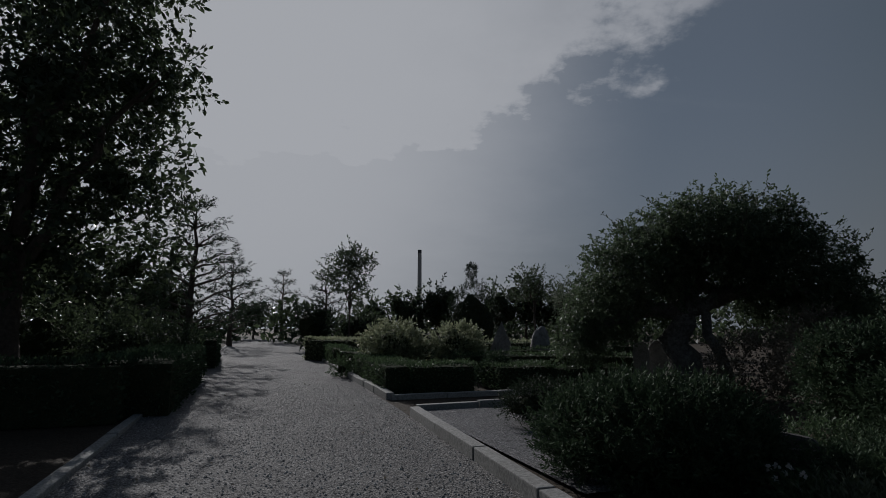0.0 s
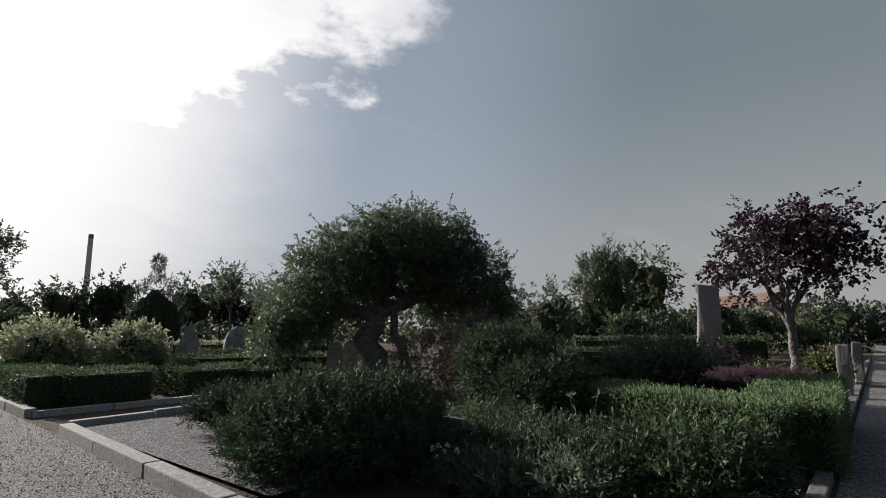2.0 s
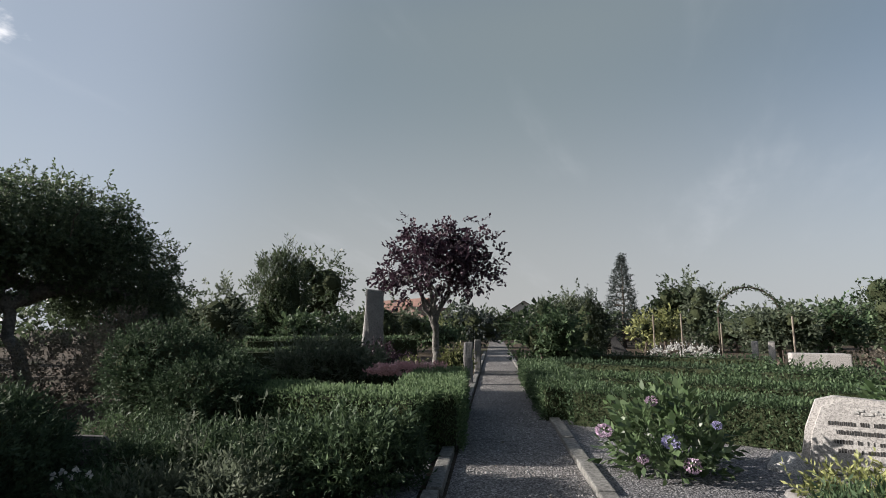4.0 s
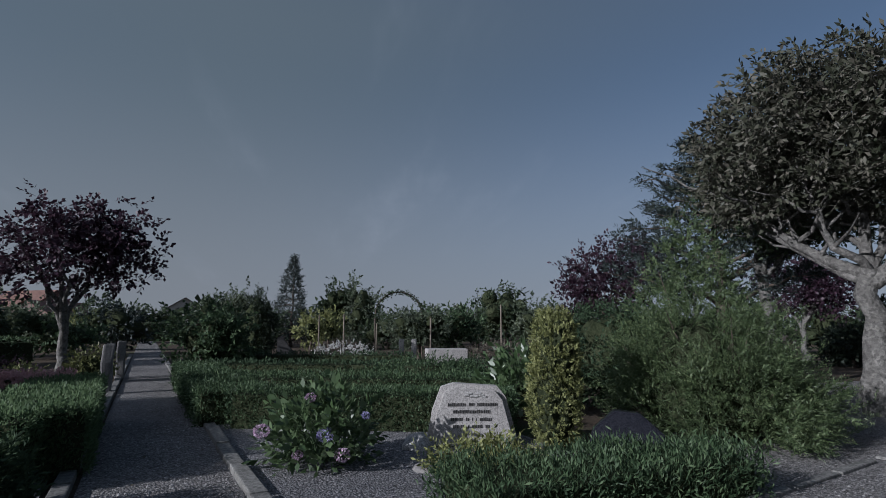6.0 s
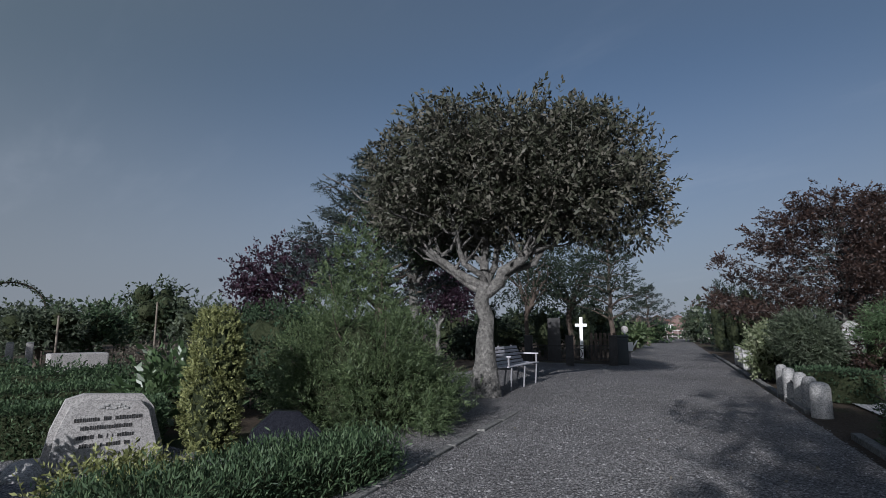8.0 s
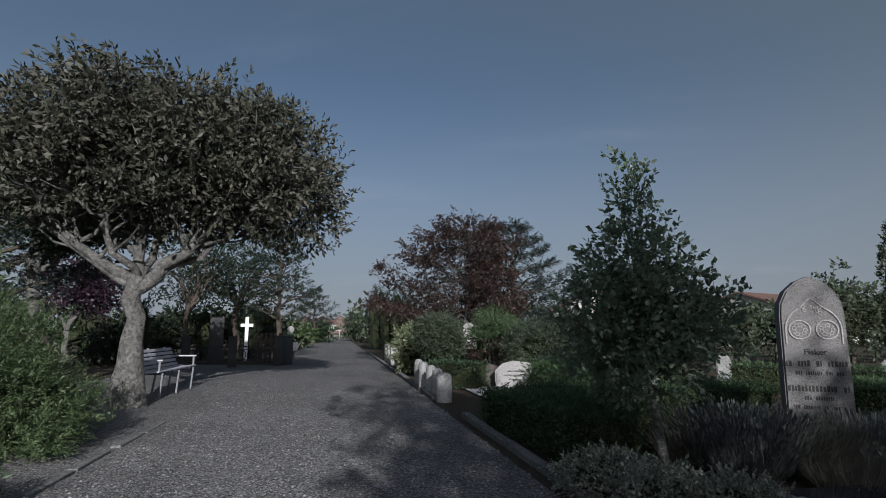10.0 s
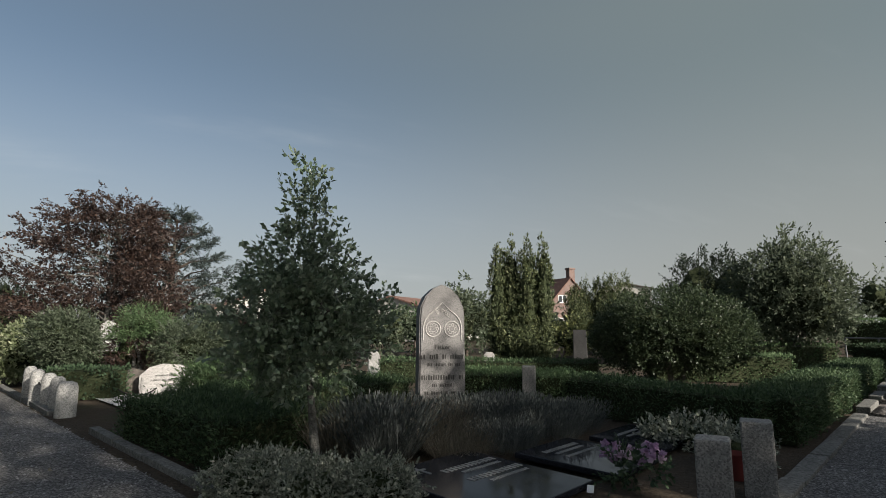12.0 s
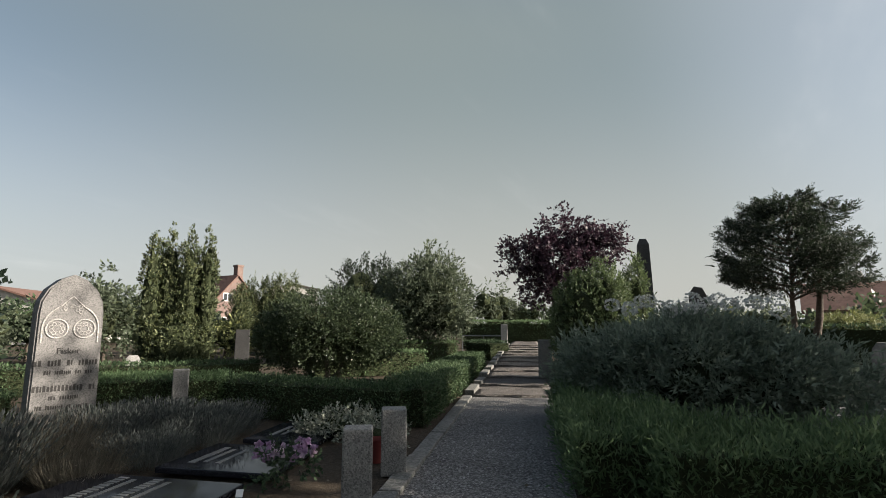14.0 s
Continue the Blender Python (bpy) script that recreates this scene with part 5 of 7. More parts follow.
# ---- south east: low hedges, pale headstone, bench ----
hedge("low spreading clipped hedge behind the pale headstone", [((7.95, 2.6), (7.5, -0.9), 0.8), ((7.9, 2.7), (14.0, 5.7), 0.8)], "hedge", 0.46, 0.042, 0.36, 2400, 0.6, 0.55, 0.04)
hedge("low spreading clipped hedge in a second row", [((10.3, 3.6), (9.9, -1.2), 1.0)], "hedge", 0.46, 0.05, 0.4, 1500, 0.6, 0.6, 0.05)
hedge("low dark clipped hedge in a third row", [((13.6, 5.0), (13.0, -0.8), 0.9)], "box", 0.5, 0.07, 0.4, 500, 0.6, 0.5, 0.05)
hedge("low dark clipped hedge in a further row", [((17.2, 6.9), (16.6, 0.8), 0.8)], "box", 0.55, 0.07, 0.4, 400, 0.6, 0.5, 0.05)
bush("cotoneaster", "low mounded green ground cover behind the hedge", "bush", spot(-88.5, 11.6), [(0, 0, 0.18, 1.2, 0.7, 0.4), (0.8, 0, 0.15, 0.9, 0.7, 0.36)], 620, 22, 0.07, 0.05, 0.5, "hedge", core=0.85)
hedge("low shooting yew hedge beside the flat edging stones", [((3.95, -0.1), (5.05, -2.3), 0.75)], "hedge", 0.27, 0.05, 0.24, 3900, 0.45, 0.7, 0.07)
bush("shrub", "pale green low shrub at the foot of the headstone", "bush", spot(-92.5, 5.35), [(0, 0, 0.08, 0.36, 0.2, 0.12), (0.3, -0.1, 0.08, 0.3, 0.2, 0.12)], 160, 22, 0.05, 0.05, 0.4, "gold", core=0.6)
pale = headstone(spot(-92.9, 6.45), -88, [(-0.47, -0.02), (0.47, -0.02), (0.46, 0.13), (0.36, 0.5), (0.27, 0.61), (-0.18, 0.64), (-0.31, 0.60), (-0.40, 0.36)], 0.22, "granite_pale", "pale rough-edged granite headstone with dark lettering",
                 [(0.02, 0.415, 0.52), (0.02, 0.345, 0.42), (0.0, 0.27, 0.42), (0.0, 0.20, 0.38)], "letter", 0.05, 0.036)
orn = bmesh.new()
for i in range(7):
    box_bm(0.05, 0.012, 0.02, 0.004, (-0.05 + 0.03 * i, -0.112, 0.515 + 0.018 * math.sin(i * 1.9)), orn)
part("rose_relief", bm_mesh("rose_relief", orn, M["granite"]), pale, "small carved rose sprig")
boulder(spot(-88.0, 6.35), 0.22, 0.17, 0.14, 41, "granite", "small grey fieldstone beside the headstone", category="stone")
boulder(spot(-88.6, 5.4), 0.2, 0.12, 0.05, 42, "rock", "flat brown stone in the gravel", category="stone")
gb = [(0, 0, 0.5, 0.27, 0.27, 0.62), (0.02, 0, 0.9, 0.24, 0.24, 0.5), (-0.08, 0.05, 1.05, 0.14, 0.14, 0.36), (0.12, 0, 1.08, 0.11, 0.11, 0.3)]
bush("golden_cypress", "narrow golden dwarf cypress beside the headstone", "bush", spot(-100.8, 6.5), gb, 2600, 10, 0.03, 0.03, 0.5, "gold", out=0.7, lift=0.8, core=0.84, bumpy=0.05, fan=0.06)
hs = headstone(spot(-106.9, 6.15), -104, [(-0.38, -0.02), (0.4, -0.02), (0.33, 0.24), (0.13, 0.42), (-0.1, 0.44), (-0.3, 0.26)], 0.14, "black", "low polished black headstone among thuja", bevel=0.015)
def plume_thuja(place, label, w, h, plumes, seed):
    """A shaggy thuja: brown stems that fan out from the foot, each ending in a plume of flat sprays."""
    rr = np.random.default_rng(seed)
    t = thing("thuja_bush", place, label, "bush", rz=bearing(place), surveyed=False)
    cs, ds = [], []
    for i in range(plumes):
        az, lift_ = rr.uniform(0, 6.28), rr.random() ** 0.7
        tall = h * (0.1 + 0.9 * (1 - lift_) ** 1.1) * rr.uniform(0.8, 1.06)
        reach = w * (0.12 + 0.88 * lift_ ** 0.6) * rr.uniform(0.8, 1.08)
        tip = np.array((math.cos(az) * reach - 0.35 * (1 - lift_), math.sin(az) * reach * 0.8, max(0.14, tall)))
        foot = np.array((math.cos(az) * w * 0.12, math.sin(az) * w * 0.1, 0.02))
        if i % 3 == 0:
            v, f = tube_arrays(bent(foot, tip * 0.97, -0.05 * reach, 6, rr, 0.02), [0.022 - 0.0028 * q for q in range(7)], 6)
            part("stem", np_mesh("stem", v, f, M["bark_dark"], True), t)
        k = 90
        u = rr.uniform(0.3, 1.0, k) ** 0.75
        girth = 0.16 * np.sin(np.clip((u - 0.3) / 0.75, 0, 1) * math.pi) + 0.03
        way = unit(tip - foot)
        p = foot + (tip - foot) * u[:, None] + rr.normal(size=(k, 3)) * girth[:, None]
        p[:, 2] = np.maximum(p[:, 2], 0.06)
        cs.append(p)
        ds.append(unit(way + unit(p - (foot + (tip - foot) * u[:, None])) * 0.75 + (0, 0, 0.25)))
    v, f = fronds(rr, np.concatenate(cs), np.concatenate(ds), 17, 0.17, 0.042, 0.3, 1.0, 0.1, 0.04)
    part("foliage", np_mesh("foliage", v, f, M["thuja"]), t)
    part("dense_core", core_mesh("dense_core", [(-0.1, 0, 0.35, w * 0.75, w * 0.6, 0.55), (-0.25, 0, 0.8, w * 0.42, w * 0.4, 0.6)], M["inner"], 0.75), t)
    return t


plume_thuja(spot(-114.6, 7.9), "big shaggy green thuja with brown inner twigs", 1.3, 1.95, 92, 91)
bush("thuja_bush", "upright thuja spray above the shaggy bush", "bush", spot(-112.9, 9.0), [(0.05, 0, 1.75, 0.5, 0.4, 0.75), (0.1, 0, 1.1, 0.7, 0.5, 0.9), (-0.05, 0, 2.35, 0.2, 0.2, 0.4)], 820, 14, 0.08, 0.06, 0.36, "thuja", lift=0.5, core=0, bumpy=0.2, stem=(1.6, 0.03, 2), fan=0.16)
bush("shrub", "dense dark green shrub behind the thuja", "bush", spot(-106.0, 10.2), [(0, 0, 0.8, 0.8, 0.7, 0.8)], 420, 20, 0.07, 0.06, 0.45, "box", core=0.8)
bush("shrub", "broad-leaved green perennial behind the headstone", "plant", spot(-98.2, 8.8), [(0, 0, 0.35, 0.45, 0.4, 0.3)], 90, 14, 0.08, 0.14, 0.4, "broad", lift=0.8, core=0.4)


def flower_head(rr, centre, r, n, size):
    d = unit(rr.normal(size=(n, 3)))
    return leaf_cards(rr, np.array(centre) + d * r * np.array((1, 1, 0.75)), unit(d + rr.normal(size=(n, 3)) * 0.5), np.full(n, size), 0.9)


def hydrangea(place, label, heads, r, h, leaf_n, leaf_len, seed, leaf="broad"):
    rr = np.random.default_rng(seed)
    t = thing("hydrangea", place, label, "plant", rz=bearing(place), surveyed=False)
    me, cs, _ = foliage_mesh("foliage", rr, [(0, 0, h * 0.45, r, r, h * 0.5)], leaf_n, 5, 0.04, leaf_len, 0.5, M[leaf], 0.9, 0.4, 0.5, 0.15)
    part("foliage", me, t)
    for i in range(10):
        a = rr.uniform(0, 6.28)
        v, f = tube_arrays(bent((0, 0, 0), (math.cos(a) * r * 0.7, math.sin(a) * r * 0.7, h * rr.uniform(0.6, 0.95)), 0.03, 4, rr, 0.01), [0.008, 0.007, 0.006, 0.005, 0.004], 5)
        part("stem", np_mesh("stem", v, f, M["hedge"]), t)
    for (x, y, z, hr, mat) in heads:
        hr *= 0.72
        v, f = flower_head(rr, (x, y, z), hr, 130, hr * 0.42)
        part("flower_head", np_mesh("flower_head", v, f, M[mat]), t, "faded lilac mophead" if mat != "white_petal" else "white mophead")
    return t


hydrangea(spot(-79.2, 5.75), "hydrangea with broad leaves and lilac-pink mopheads", [(-0.5, -0.3, 0.36, 0.075, "pink"), (-0.12, -0.15, 0.60, 0.055, "pink"), (0.02, -0.42, 0.33, 0.08, "blue_petal"), (0.16, -0.45, 0.17, 0.075, "pink"), (0.36, -0.2, 0.44, 0.045, "blue_petal"), (-0.2, -0.42, 0.18, 0.05, "pink")], 0.40, 0.56, 190, 0.105, 51)
for az, d, h in [(-78.5, 24.0, 1.72), (-80.8, 24.0, 1.75), (-89.1, 20.0, 1.55), (-95.9, 22.0, 2.05), (-83.9, 25.5, 1.4)]:
    s = thing("stake", spot(az, d), "weathered upright wooden stake in a plot", "stake", "wooden stakes")
    v, f = tube_arrays([(0, 0, -0.1), (0.01, 0, h)], [0.035, 0.03], 8)
    part("pole", np_mesh("pole", v, f, M["wood"]), s)
for az in (-86.3, -87.5):
    p = thing("stone_post", spot(az, 20.0), "small white-lit stone post", "post", "pale stone posts")
    part("stone", bm_mesh("stone", box_bm(0.16, 0.16, 0.85, 0.02), M["granite_pale"]), p)
tb = thing("tomb_block", spot(-90.6, 16.6), "low pale stone block tomb with a slanted top", "tomb", rz=-80)
part("stone", bm_mesh("stone", box_bm(1.1, 0.55, 0.66, 0.03), M["granite_pale"]), tb)
wing = headstone(spot(-75.8, 20.0), -76, [(-0.35, 0), (0.36, 0), (0.34, 0.35), (0.1, 0.55), (-0.2, 0.98), (-0.34, 0.9)], 0.2, "dark_stone", "dark wing-shaped headstone beside stakes")
boulder(spot(-77.6, 20.0), 0.3, 0.25, 0.3, 61, "granite_pale", "pale stone beside the wing-shaped headstone", category="stone")
for az0, az1, d in [(-78.0, -84.0, 22.5), (-92.0, -99.0, 21.0)]:
    bush("flower_bed", "pale dry flowers in a low bed", "plant", spot((az0 + az1) / 2, d), [(0, 0, 0.35, 1.0, 0.5, 0.25)], 160, 14, 0.07, 0.05, 0.7, "white_petal" if az0 > -80 else "dry", core=0)
hoop = thing("rose_arch", spot(-86.0, 26.0), "thin garden arch overgrown with climbing twigs", "arch", rz=-86)
pts_ = [(-1.0, 0, 0)] + [(math.cos(a) * 1.0, 0, 1.75 + math.sin(a) * 1.0) for a in np.linspace(math.pi, 0, 14)] + [(1.0, 0, 0)]
v, f = tube_arrays(pts_, [0.03] * len(pts_), 6)
part("hoop", np_mesh("hoop", v, f, M["bark_dark"]), hoop)
rr = next_rng()
base = np.repeat(np.array(pts_[1:-1]), 40, 0) + rr.normal(size=(40 * (len(pts_) - 2), 3)) * 0.06
v, f = leaf_cards(rr, base, unit(rr.normal(size=base.shape)), rr.uniform(0.06, 0.13, len(base)), 0.5)
part("foliage", np_mesh("foliage", v, f, M["dark_leaf"]), hoop)

for az, d, w, top, bot, leaf, kk in [(-68.6, 17.0, 2.1, 1.85, 0.05, "hedge", 420), (-71.3, 45, 3.2, 4.6, 0.2, "olive", 260), (-69.6, 46, 3.0, 4.0, 0.2, "dark_leaf", 220), (-80.0, 43, 2.8, 4.7, 0.1, "dark_leaf", 220), (-82.4, 42, 3.0, 5.0, 0.1, "olive", 300),
                                     (-77.8, 34, 1.6, 2.0, 0.05, "gold", 160), (-79.4, 36, 1.6, 2.2, 0.05, "gold", 160), (-85.0, 36, 3.4, 2.4, 0.05, "dark_leaf", 220), (-88.0, 22.5, 2.6, 2.1, 0.2, "olive", 240), (-91.4, 24, 2.4, 2.1, 0.2, "hedge", 220), (-93.6, 32, 3.0, 2.4, 0.05, "olive", 200), (-96.3, 30, 3.0, 3.6, 0.3, "dark_leaf", 320), (-99.2, 28, 2.6, 2.6, 0.05, "olive", 220),
                                     (-102.0, 26, 2.6, 2.4, 0.05, "hedge", 220), (-73.0, 40, 3.4, 2.6, 0.05, "dark_leaf", 200), (-89.5, 44, 5.0, 2.8, 0.05, "dark_leaf", 240)]:
    far_tree(az, d, w, top, bot, leaf, {"hedge": "rounded glossy green shrub among the plots", "olive": "grey-green drooping tree beyond the plots", "dark_leaf": "dark green tree beyond the plots", "gold": "yellow-green conifer beyond the plots"}[leaf], kk, 24, 0.08)
bush("columnar_yew", "dark narrow clipped yew column", "bush", spot(-72.9, 24.0), [(0, 0, 1.2, 0.55, 0.55, 1.45), (0.15, 0, 1.0, 0.5, 0.5, 1.3)], 420, 20, 0.06, 0.08, 0.35, "pine", core=0.88, bumpy=0.06)
cedar(spot(-76.0, 42.0), "blue-green spruce with a pointed top", 5.9, 1.6, "cedar", 15, 13, 0.12, 0.06, 52, 0.14, name="spruce", spire=True)
tree("purple_plum", "dark purple-leaved tree behind the thuja", "tree", spot(-106.2, 20.0), 1.2, 0.12, [(0, 0, 2.7, 1.4, 1.3, 1.2), (-0.9, 0, 2.4, 0.8, 0.8, 0.8), (0.9, 0, 3.1, 0.9, 0.9, 0.9)], 420, 26, 0.13, 0.1, 0.65, "purple", "bark_dark", 7, shell=0.2)
tree("purple_plum", "purple-leaved tree far behind the bench", "tree", spot(-121.0, 28.0), 1.3, 0.14, [(0, 0, 2.9, 1.6, 1.5, 1.2), (0.9, 0, 2.5, 1.0, 1.0, 0.9)], 380, 24, 0.14, 0.12, 0.65, "purple", "bark", 7, shell=0.2)

# the forked tree by the bench
fk = tree("forked_tree", "broad-crowned tree with grey-backed leaves and pale forked trunk", "tree", spot(-125.6, 11.15), 2.05, 0.215,
          [(-0.15, 0.2, 4.1, 1.9, 2.2, 1.25), (1.6, -0.2, 4.0, 1.6, 1.6, 1.2), (-1.5, 0.1, 3.7, 0.95, 1.2, 0.85), (0.6, 0, 4.5, 1.8, 1.8, 0.95), (2.55, 0.1, 3.6, 0.85, 1.0, 0.95), (-0.8, 0.2, 4.6, 1.2, 1.3, 0.75), (1.8, 0, 4.65, 1.1, 1.0, 0.75), (0.2, 0.2, 3.4, 1.4, 1.3, 0.5), (1.5, 0.1, 3.3, 0.9, 1.0, 0.5)],
          2700, 24, 0.115, 0.11, 0.45, "grey_leaf", "bark", 0, out=0.5, lift=0.12, shell=0.3, bumpy=0.08, trunk_bottom=1.35)
rr = next_rng()
for tip, r0 in [((-1.5, 0.1, 3.2), 0.11), ((1.3, -0.1, 3.3), 0.13), ((0.1, 0.3, 3.6), 0.12), ((-0.7, -0.5, 3.4), 0.08), ((2.0, 0.3, 3.7), 0.08), ((-2.1, 0.3, 3.6), 0.07), ((0.8, 0.7, 4.2), 0.08)]:
    path = bent((0, 0, 1.85), tip, -0.12, 7, rr, 0.06)
    pieces = [tube_arrays(path, [r0 * (1 - 0.1 * j) for j in range(8)], 9)]
    for j in range(3, 8):
        for q in range(2):
            end = path[j] + Vector((rr.normal() * 0.6, rr.normal() * 0.6, rr.uniform(0.1, 0.8)))
            pieces.append(tube_arrays(bent(path[j], end, 0.04, 4, rr, 0.04), [r0 * 0.4 * (1 - 0.2 * w) for w in range(5)], 5))
    v, f = join_arrays(pieces)
    part("limb", np_mesh("limb", v, f, M["bark"], True), fk)

cedar(spot(-115.4, 16.0), "blue-green cedar with level branches behind the thuja", 5.7, 2.45, "cedar", 17, 8, 0.17, 0.42, 110, 0.13)
tree("broadleaf_tree", "leaning pale-trunked tree behind the thuja", "tree", spot(-119.2, 14.8), 2.7, 0.15, [(0, 0, 4.0, 1.6, 1.6, 1.1), (0.8, 0, 3.6, 1.2, 1.2, 0.8)], 360, 26, 0.16, 0.13, 0.45, "dark_leaf", "bark", 8, lean=(-0.25, 0.6), shell=0.25)

# the bench
def bench(place, rz, label, length=1.95):
    b = thing("bench", place, label, "bench", rz=rz, surveyed=False)
    slat = bm_mesh("slat", box_bm(length, 0.055, 0.024, 0.006), M["lilac_grey"])
    for i in range(5):
        part("seat_slat", slat, b, "", Matrix.Translation((0, -0.20 + 0.075 * i, 0.435 + 0.006 * abs(i - 2))))
    for i in range(5):
        part("back_slat", slat, b, "", Matrix.Translation((0, 0.17 + 0.035 * i, 0.50 + 0.072 * i)) @ pose(0, 0, 0, 72, 0, 0))
    for x in (-length / 2 + 0.18, 0.0, length / 2 - 0.18):
        sd = part("side_frame", bm_mesh("side_frame", box_bm(0.045, 0.44, 0.035, 0.008, (0, -0.02, 0.40)), M["steel"]), b, "", Matrix.Translation((x, 0, 0)))
        part("leg", bm_mesh("leg", box_bm(0.032, 0.032, 0.43, 0.006), M["steel"]), sd, "", Matrix.Translation((0, -0.2, 0)) @ pose(0, 0, 0, 4, 0, 0))
        part("leg", bm_mesh("leg", box_bm(0.032, 0.032, 0.45, 0.006), M["steel"]), sd, "", Matrix.Translation((0, 0.24, 0)) @ pose(0, 0, 0, -14 + 22, 0, 0))
        part("back_support", bm_mesh("back_support", box_bm(0.04, 0.04, 0.46, 0.006), M["steel"]), sd, "", Matrix.Translation((0, 0.17, 0.42)) @ pose(0, 0, 0, -26, 0, 0))
    for x in (0.1 - length / 2, length / 2 - 0.1):
        arm = part("armrest", bm_mesh("armrest", box_bm(0.06, 0.46, 0.03, 0.01, (0, -0.02, 0.64)), M["lilac_grey"]), b, "", Matrix.Translation((x, 0, 0)))
        part("arm_post", bm_mesh("arm_post", box_bm(0.035, 0.035, 0.22, 0.005, (0, -0.2, 0.43)), M["steel"]), arm)
    return b


near_leg, far_leg = Vector((6.72, -8.22, 0)), Vector((7.32, -10.0, 0))
along = (far_leg - near_leg).normalized()
bench((near_leg + far_leg) / 2 + Vector((-along.y, along.x, 0)) * 0.2, math.degrees(math.atan2(along.y, along.x)), "grey-white slatted bench under the forked tree")
bench(spot(22.2, 22.5), 107, "dark wooden bench beside the north path in shade", 1.6)

# ---- south: fenced graves, far gate ----
def picket(place, h, w, label, mat="granite", name="stone_post", rz=0.0, group="", taper=0.0):
    p = thing(name, place, label, "post", group, rz=rz)
    bm = box_bm(w, w, h, 0.015)
    if taper:
        for v in bm.verts:
            v.co.x *= 1 - taper * v.co.z / h
            v.co.y *= 1 - taper * v.co.z / h
    part("stone", bm_mesh("stone", bm, M[mat]), p)
    return p


FZ = -135
for az, d in [(-133.4, 20.9), (-137.3, 21.3), (-129.6, 21.2)]:
    picket(spot(az, d), 0.98, 0.26, "stout granite corner post of a fenced grave", "dark_stone", rz=FZ, group="granite fence posts")
for (fa, fb) in ((spot(-133.4, 20.9), spot(-137.3, 21.3)), (spot(-129.6, 21.2), spot(-133.4, 20.9))):
    ax = (fb - fa)
    fl = ax.length - 0.3
    fe = thing("iron_fence", (fa + fb) / 2, "low black wrought-iron fence with rings", "fence", rz=math.degrees(math.atan2(ax.y, ax.x)), surveyed=False)
    for z in (0.12, 0.62):
        part("rail", bm_mesh("rail", box_bm(fl, 0.03, 0.035, 0, (0, 0, z)), M["iron"]), fe)
    for i in range(6):
        x = -fl / 2 + fl * (i + 0.5) / 6
        if i in (2, 3) and fl > 0:
            for q in (-0.06, 0.0, 0.06):
                part("bar", bm_mesh("bar", box_bm(0.016, 0.016, 0.48, 0, (x + q, 0, 0.14)), M["iron"]), fe)
            continue
        ring = [(math.cos(a) * 0.17, 0, 0.38 + math.sin(a) * 0.17) for a in np.linspace(0, 2 * math.pi, 19)]
        v, f = tube_arrays(ring, [0.014] * 19, 5)
        part("ring", np_mesh("ring", v, f, M["iron"]), fe, "", Matrix.Translation((x, 0, 0)))
cr = thing("grave_cross", spot(-134.5, 25.0), "white-painted wooden grave cross", "cross", rz=-134)
part("upright", bm_mesh("upright", box_bm(0.13, 0.09, 1.66, 0.01), M["white"]), cr)
part("crossbar", bm_mesh("crossbar", box_bm(0.46, 0.086, 0.12, 0.01, (0, 0, 1.28)), M["white"]), cr)
# dark stone colour stands in for the tree shade over this headstone
headstone(spot(-132.0, 23.5), -132, scaled([(-0.5, 0), (0.5, 0), (0.46, 1.0), (-0.46, 1.0)], 0.5, 1.6), 0.3, "dark_stone", "tall headstone behind the iron fence, dark for tree shade", [(0, 1.2, 0.4), (0, 1.05, 0.3)])
fp = thing("picket_fence", spot(-136.4, 23.2), "dark wooden picket panel behind the cross", "fence", rz=-136)
for i in range(6):
    part("picket", bm_mesh("picket", box_bm(0.1, 0.03, 1.05, 0.01, (-0.4 + 0.16 * i, 0, 0)), M["bark_dark"]), fp)
part("rail", bm_mesh("rail", box_bm(1.0, 0.03, 0.07, 0, (0, 0.03, 0.75)), M["bark_dark"]), fp)
bn = thing("litter_bin", spot(-138.0, 21.9), "dark square litter bin beside the granite post", "bin", rz=-138)
part("body", bm_mesh("body", box_bm(0.45, 0.45, 0.9, 0.03), M["bin"]), bn)
part("lid", bm_mesh("lid", box_bm(0.5, 0.5, 0.08, 0.02, (0, 0, 0.9)), M["bin"]), bn)
sg = thing("round_sign", spot(-138.35, 24.0), "round pale sign on a thin post", "sign", rz=-138)
v, f = tube_arrays([(0, 0, 0), (0, 0, 1.1)], [0.03, 0.03], 8)
part("post", np_mesh("post", v, f, M["steel"]), sg)
disc = bmesh.new()
bmesh.ops.create_cone(disc, cap_ends=True, segments=24, radius1=0.13, radius2=0.13, depth=0.03, matrix=Matrix.Translation((0, 0, 1.18)) @ pose(0, 0, 0, 90, 0, 0))
part("disc", bm_mesh("disc", disc, M["granite_pale"]), sg)
wc = thing("watering_can", spot(-138.7, 23.0), "white plastic watering can hung on a stand", "watering can", rz=-120)
v, f = tube_arrays([(0, 0, 0.42), (0, 0, 0.72)], [0.11, 0.14], 12)
part("body", np_mesh("body", v, f, M["white"]), wc)
v, f = tube_arrays([(0.1, 0, 0.5), (0.3, 0, 0.8)], [0.03, 0.02], 8)
part("spout", np_mesh("spout", v, f, M["white"]), wc)
v, f = tube_arrays([(0, 0, 0), (0, 0, 0.45)], [0.03, 0.03], 8)
part("stand", np_mesh("stand", v, f, M["steel"]), wc)

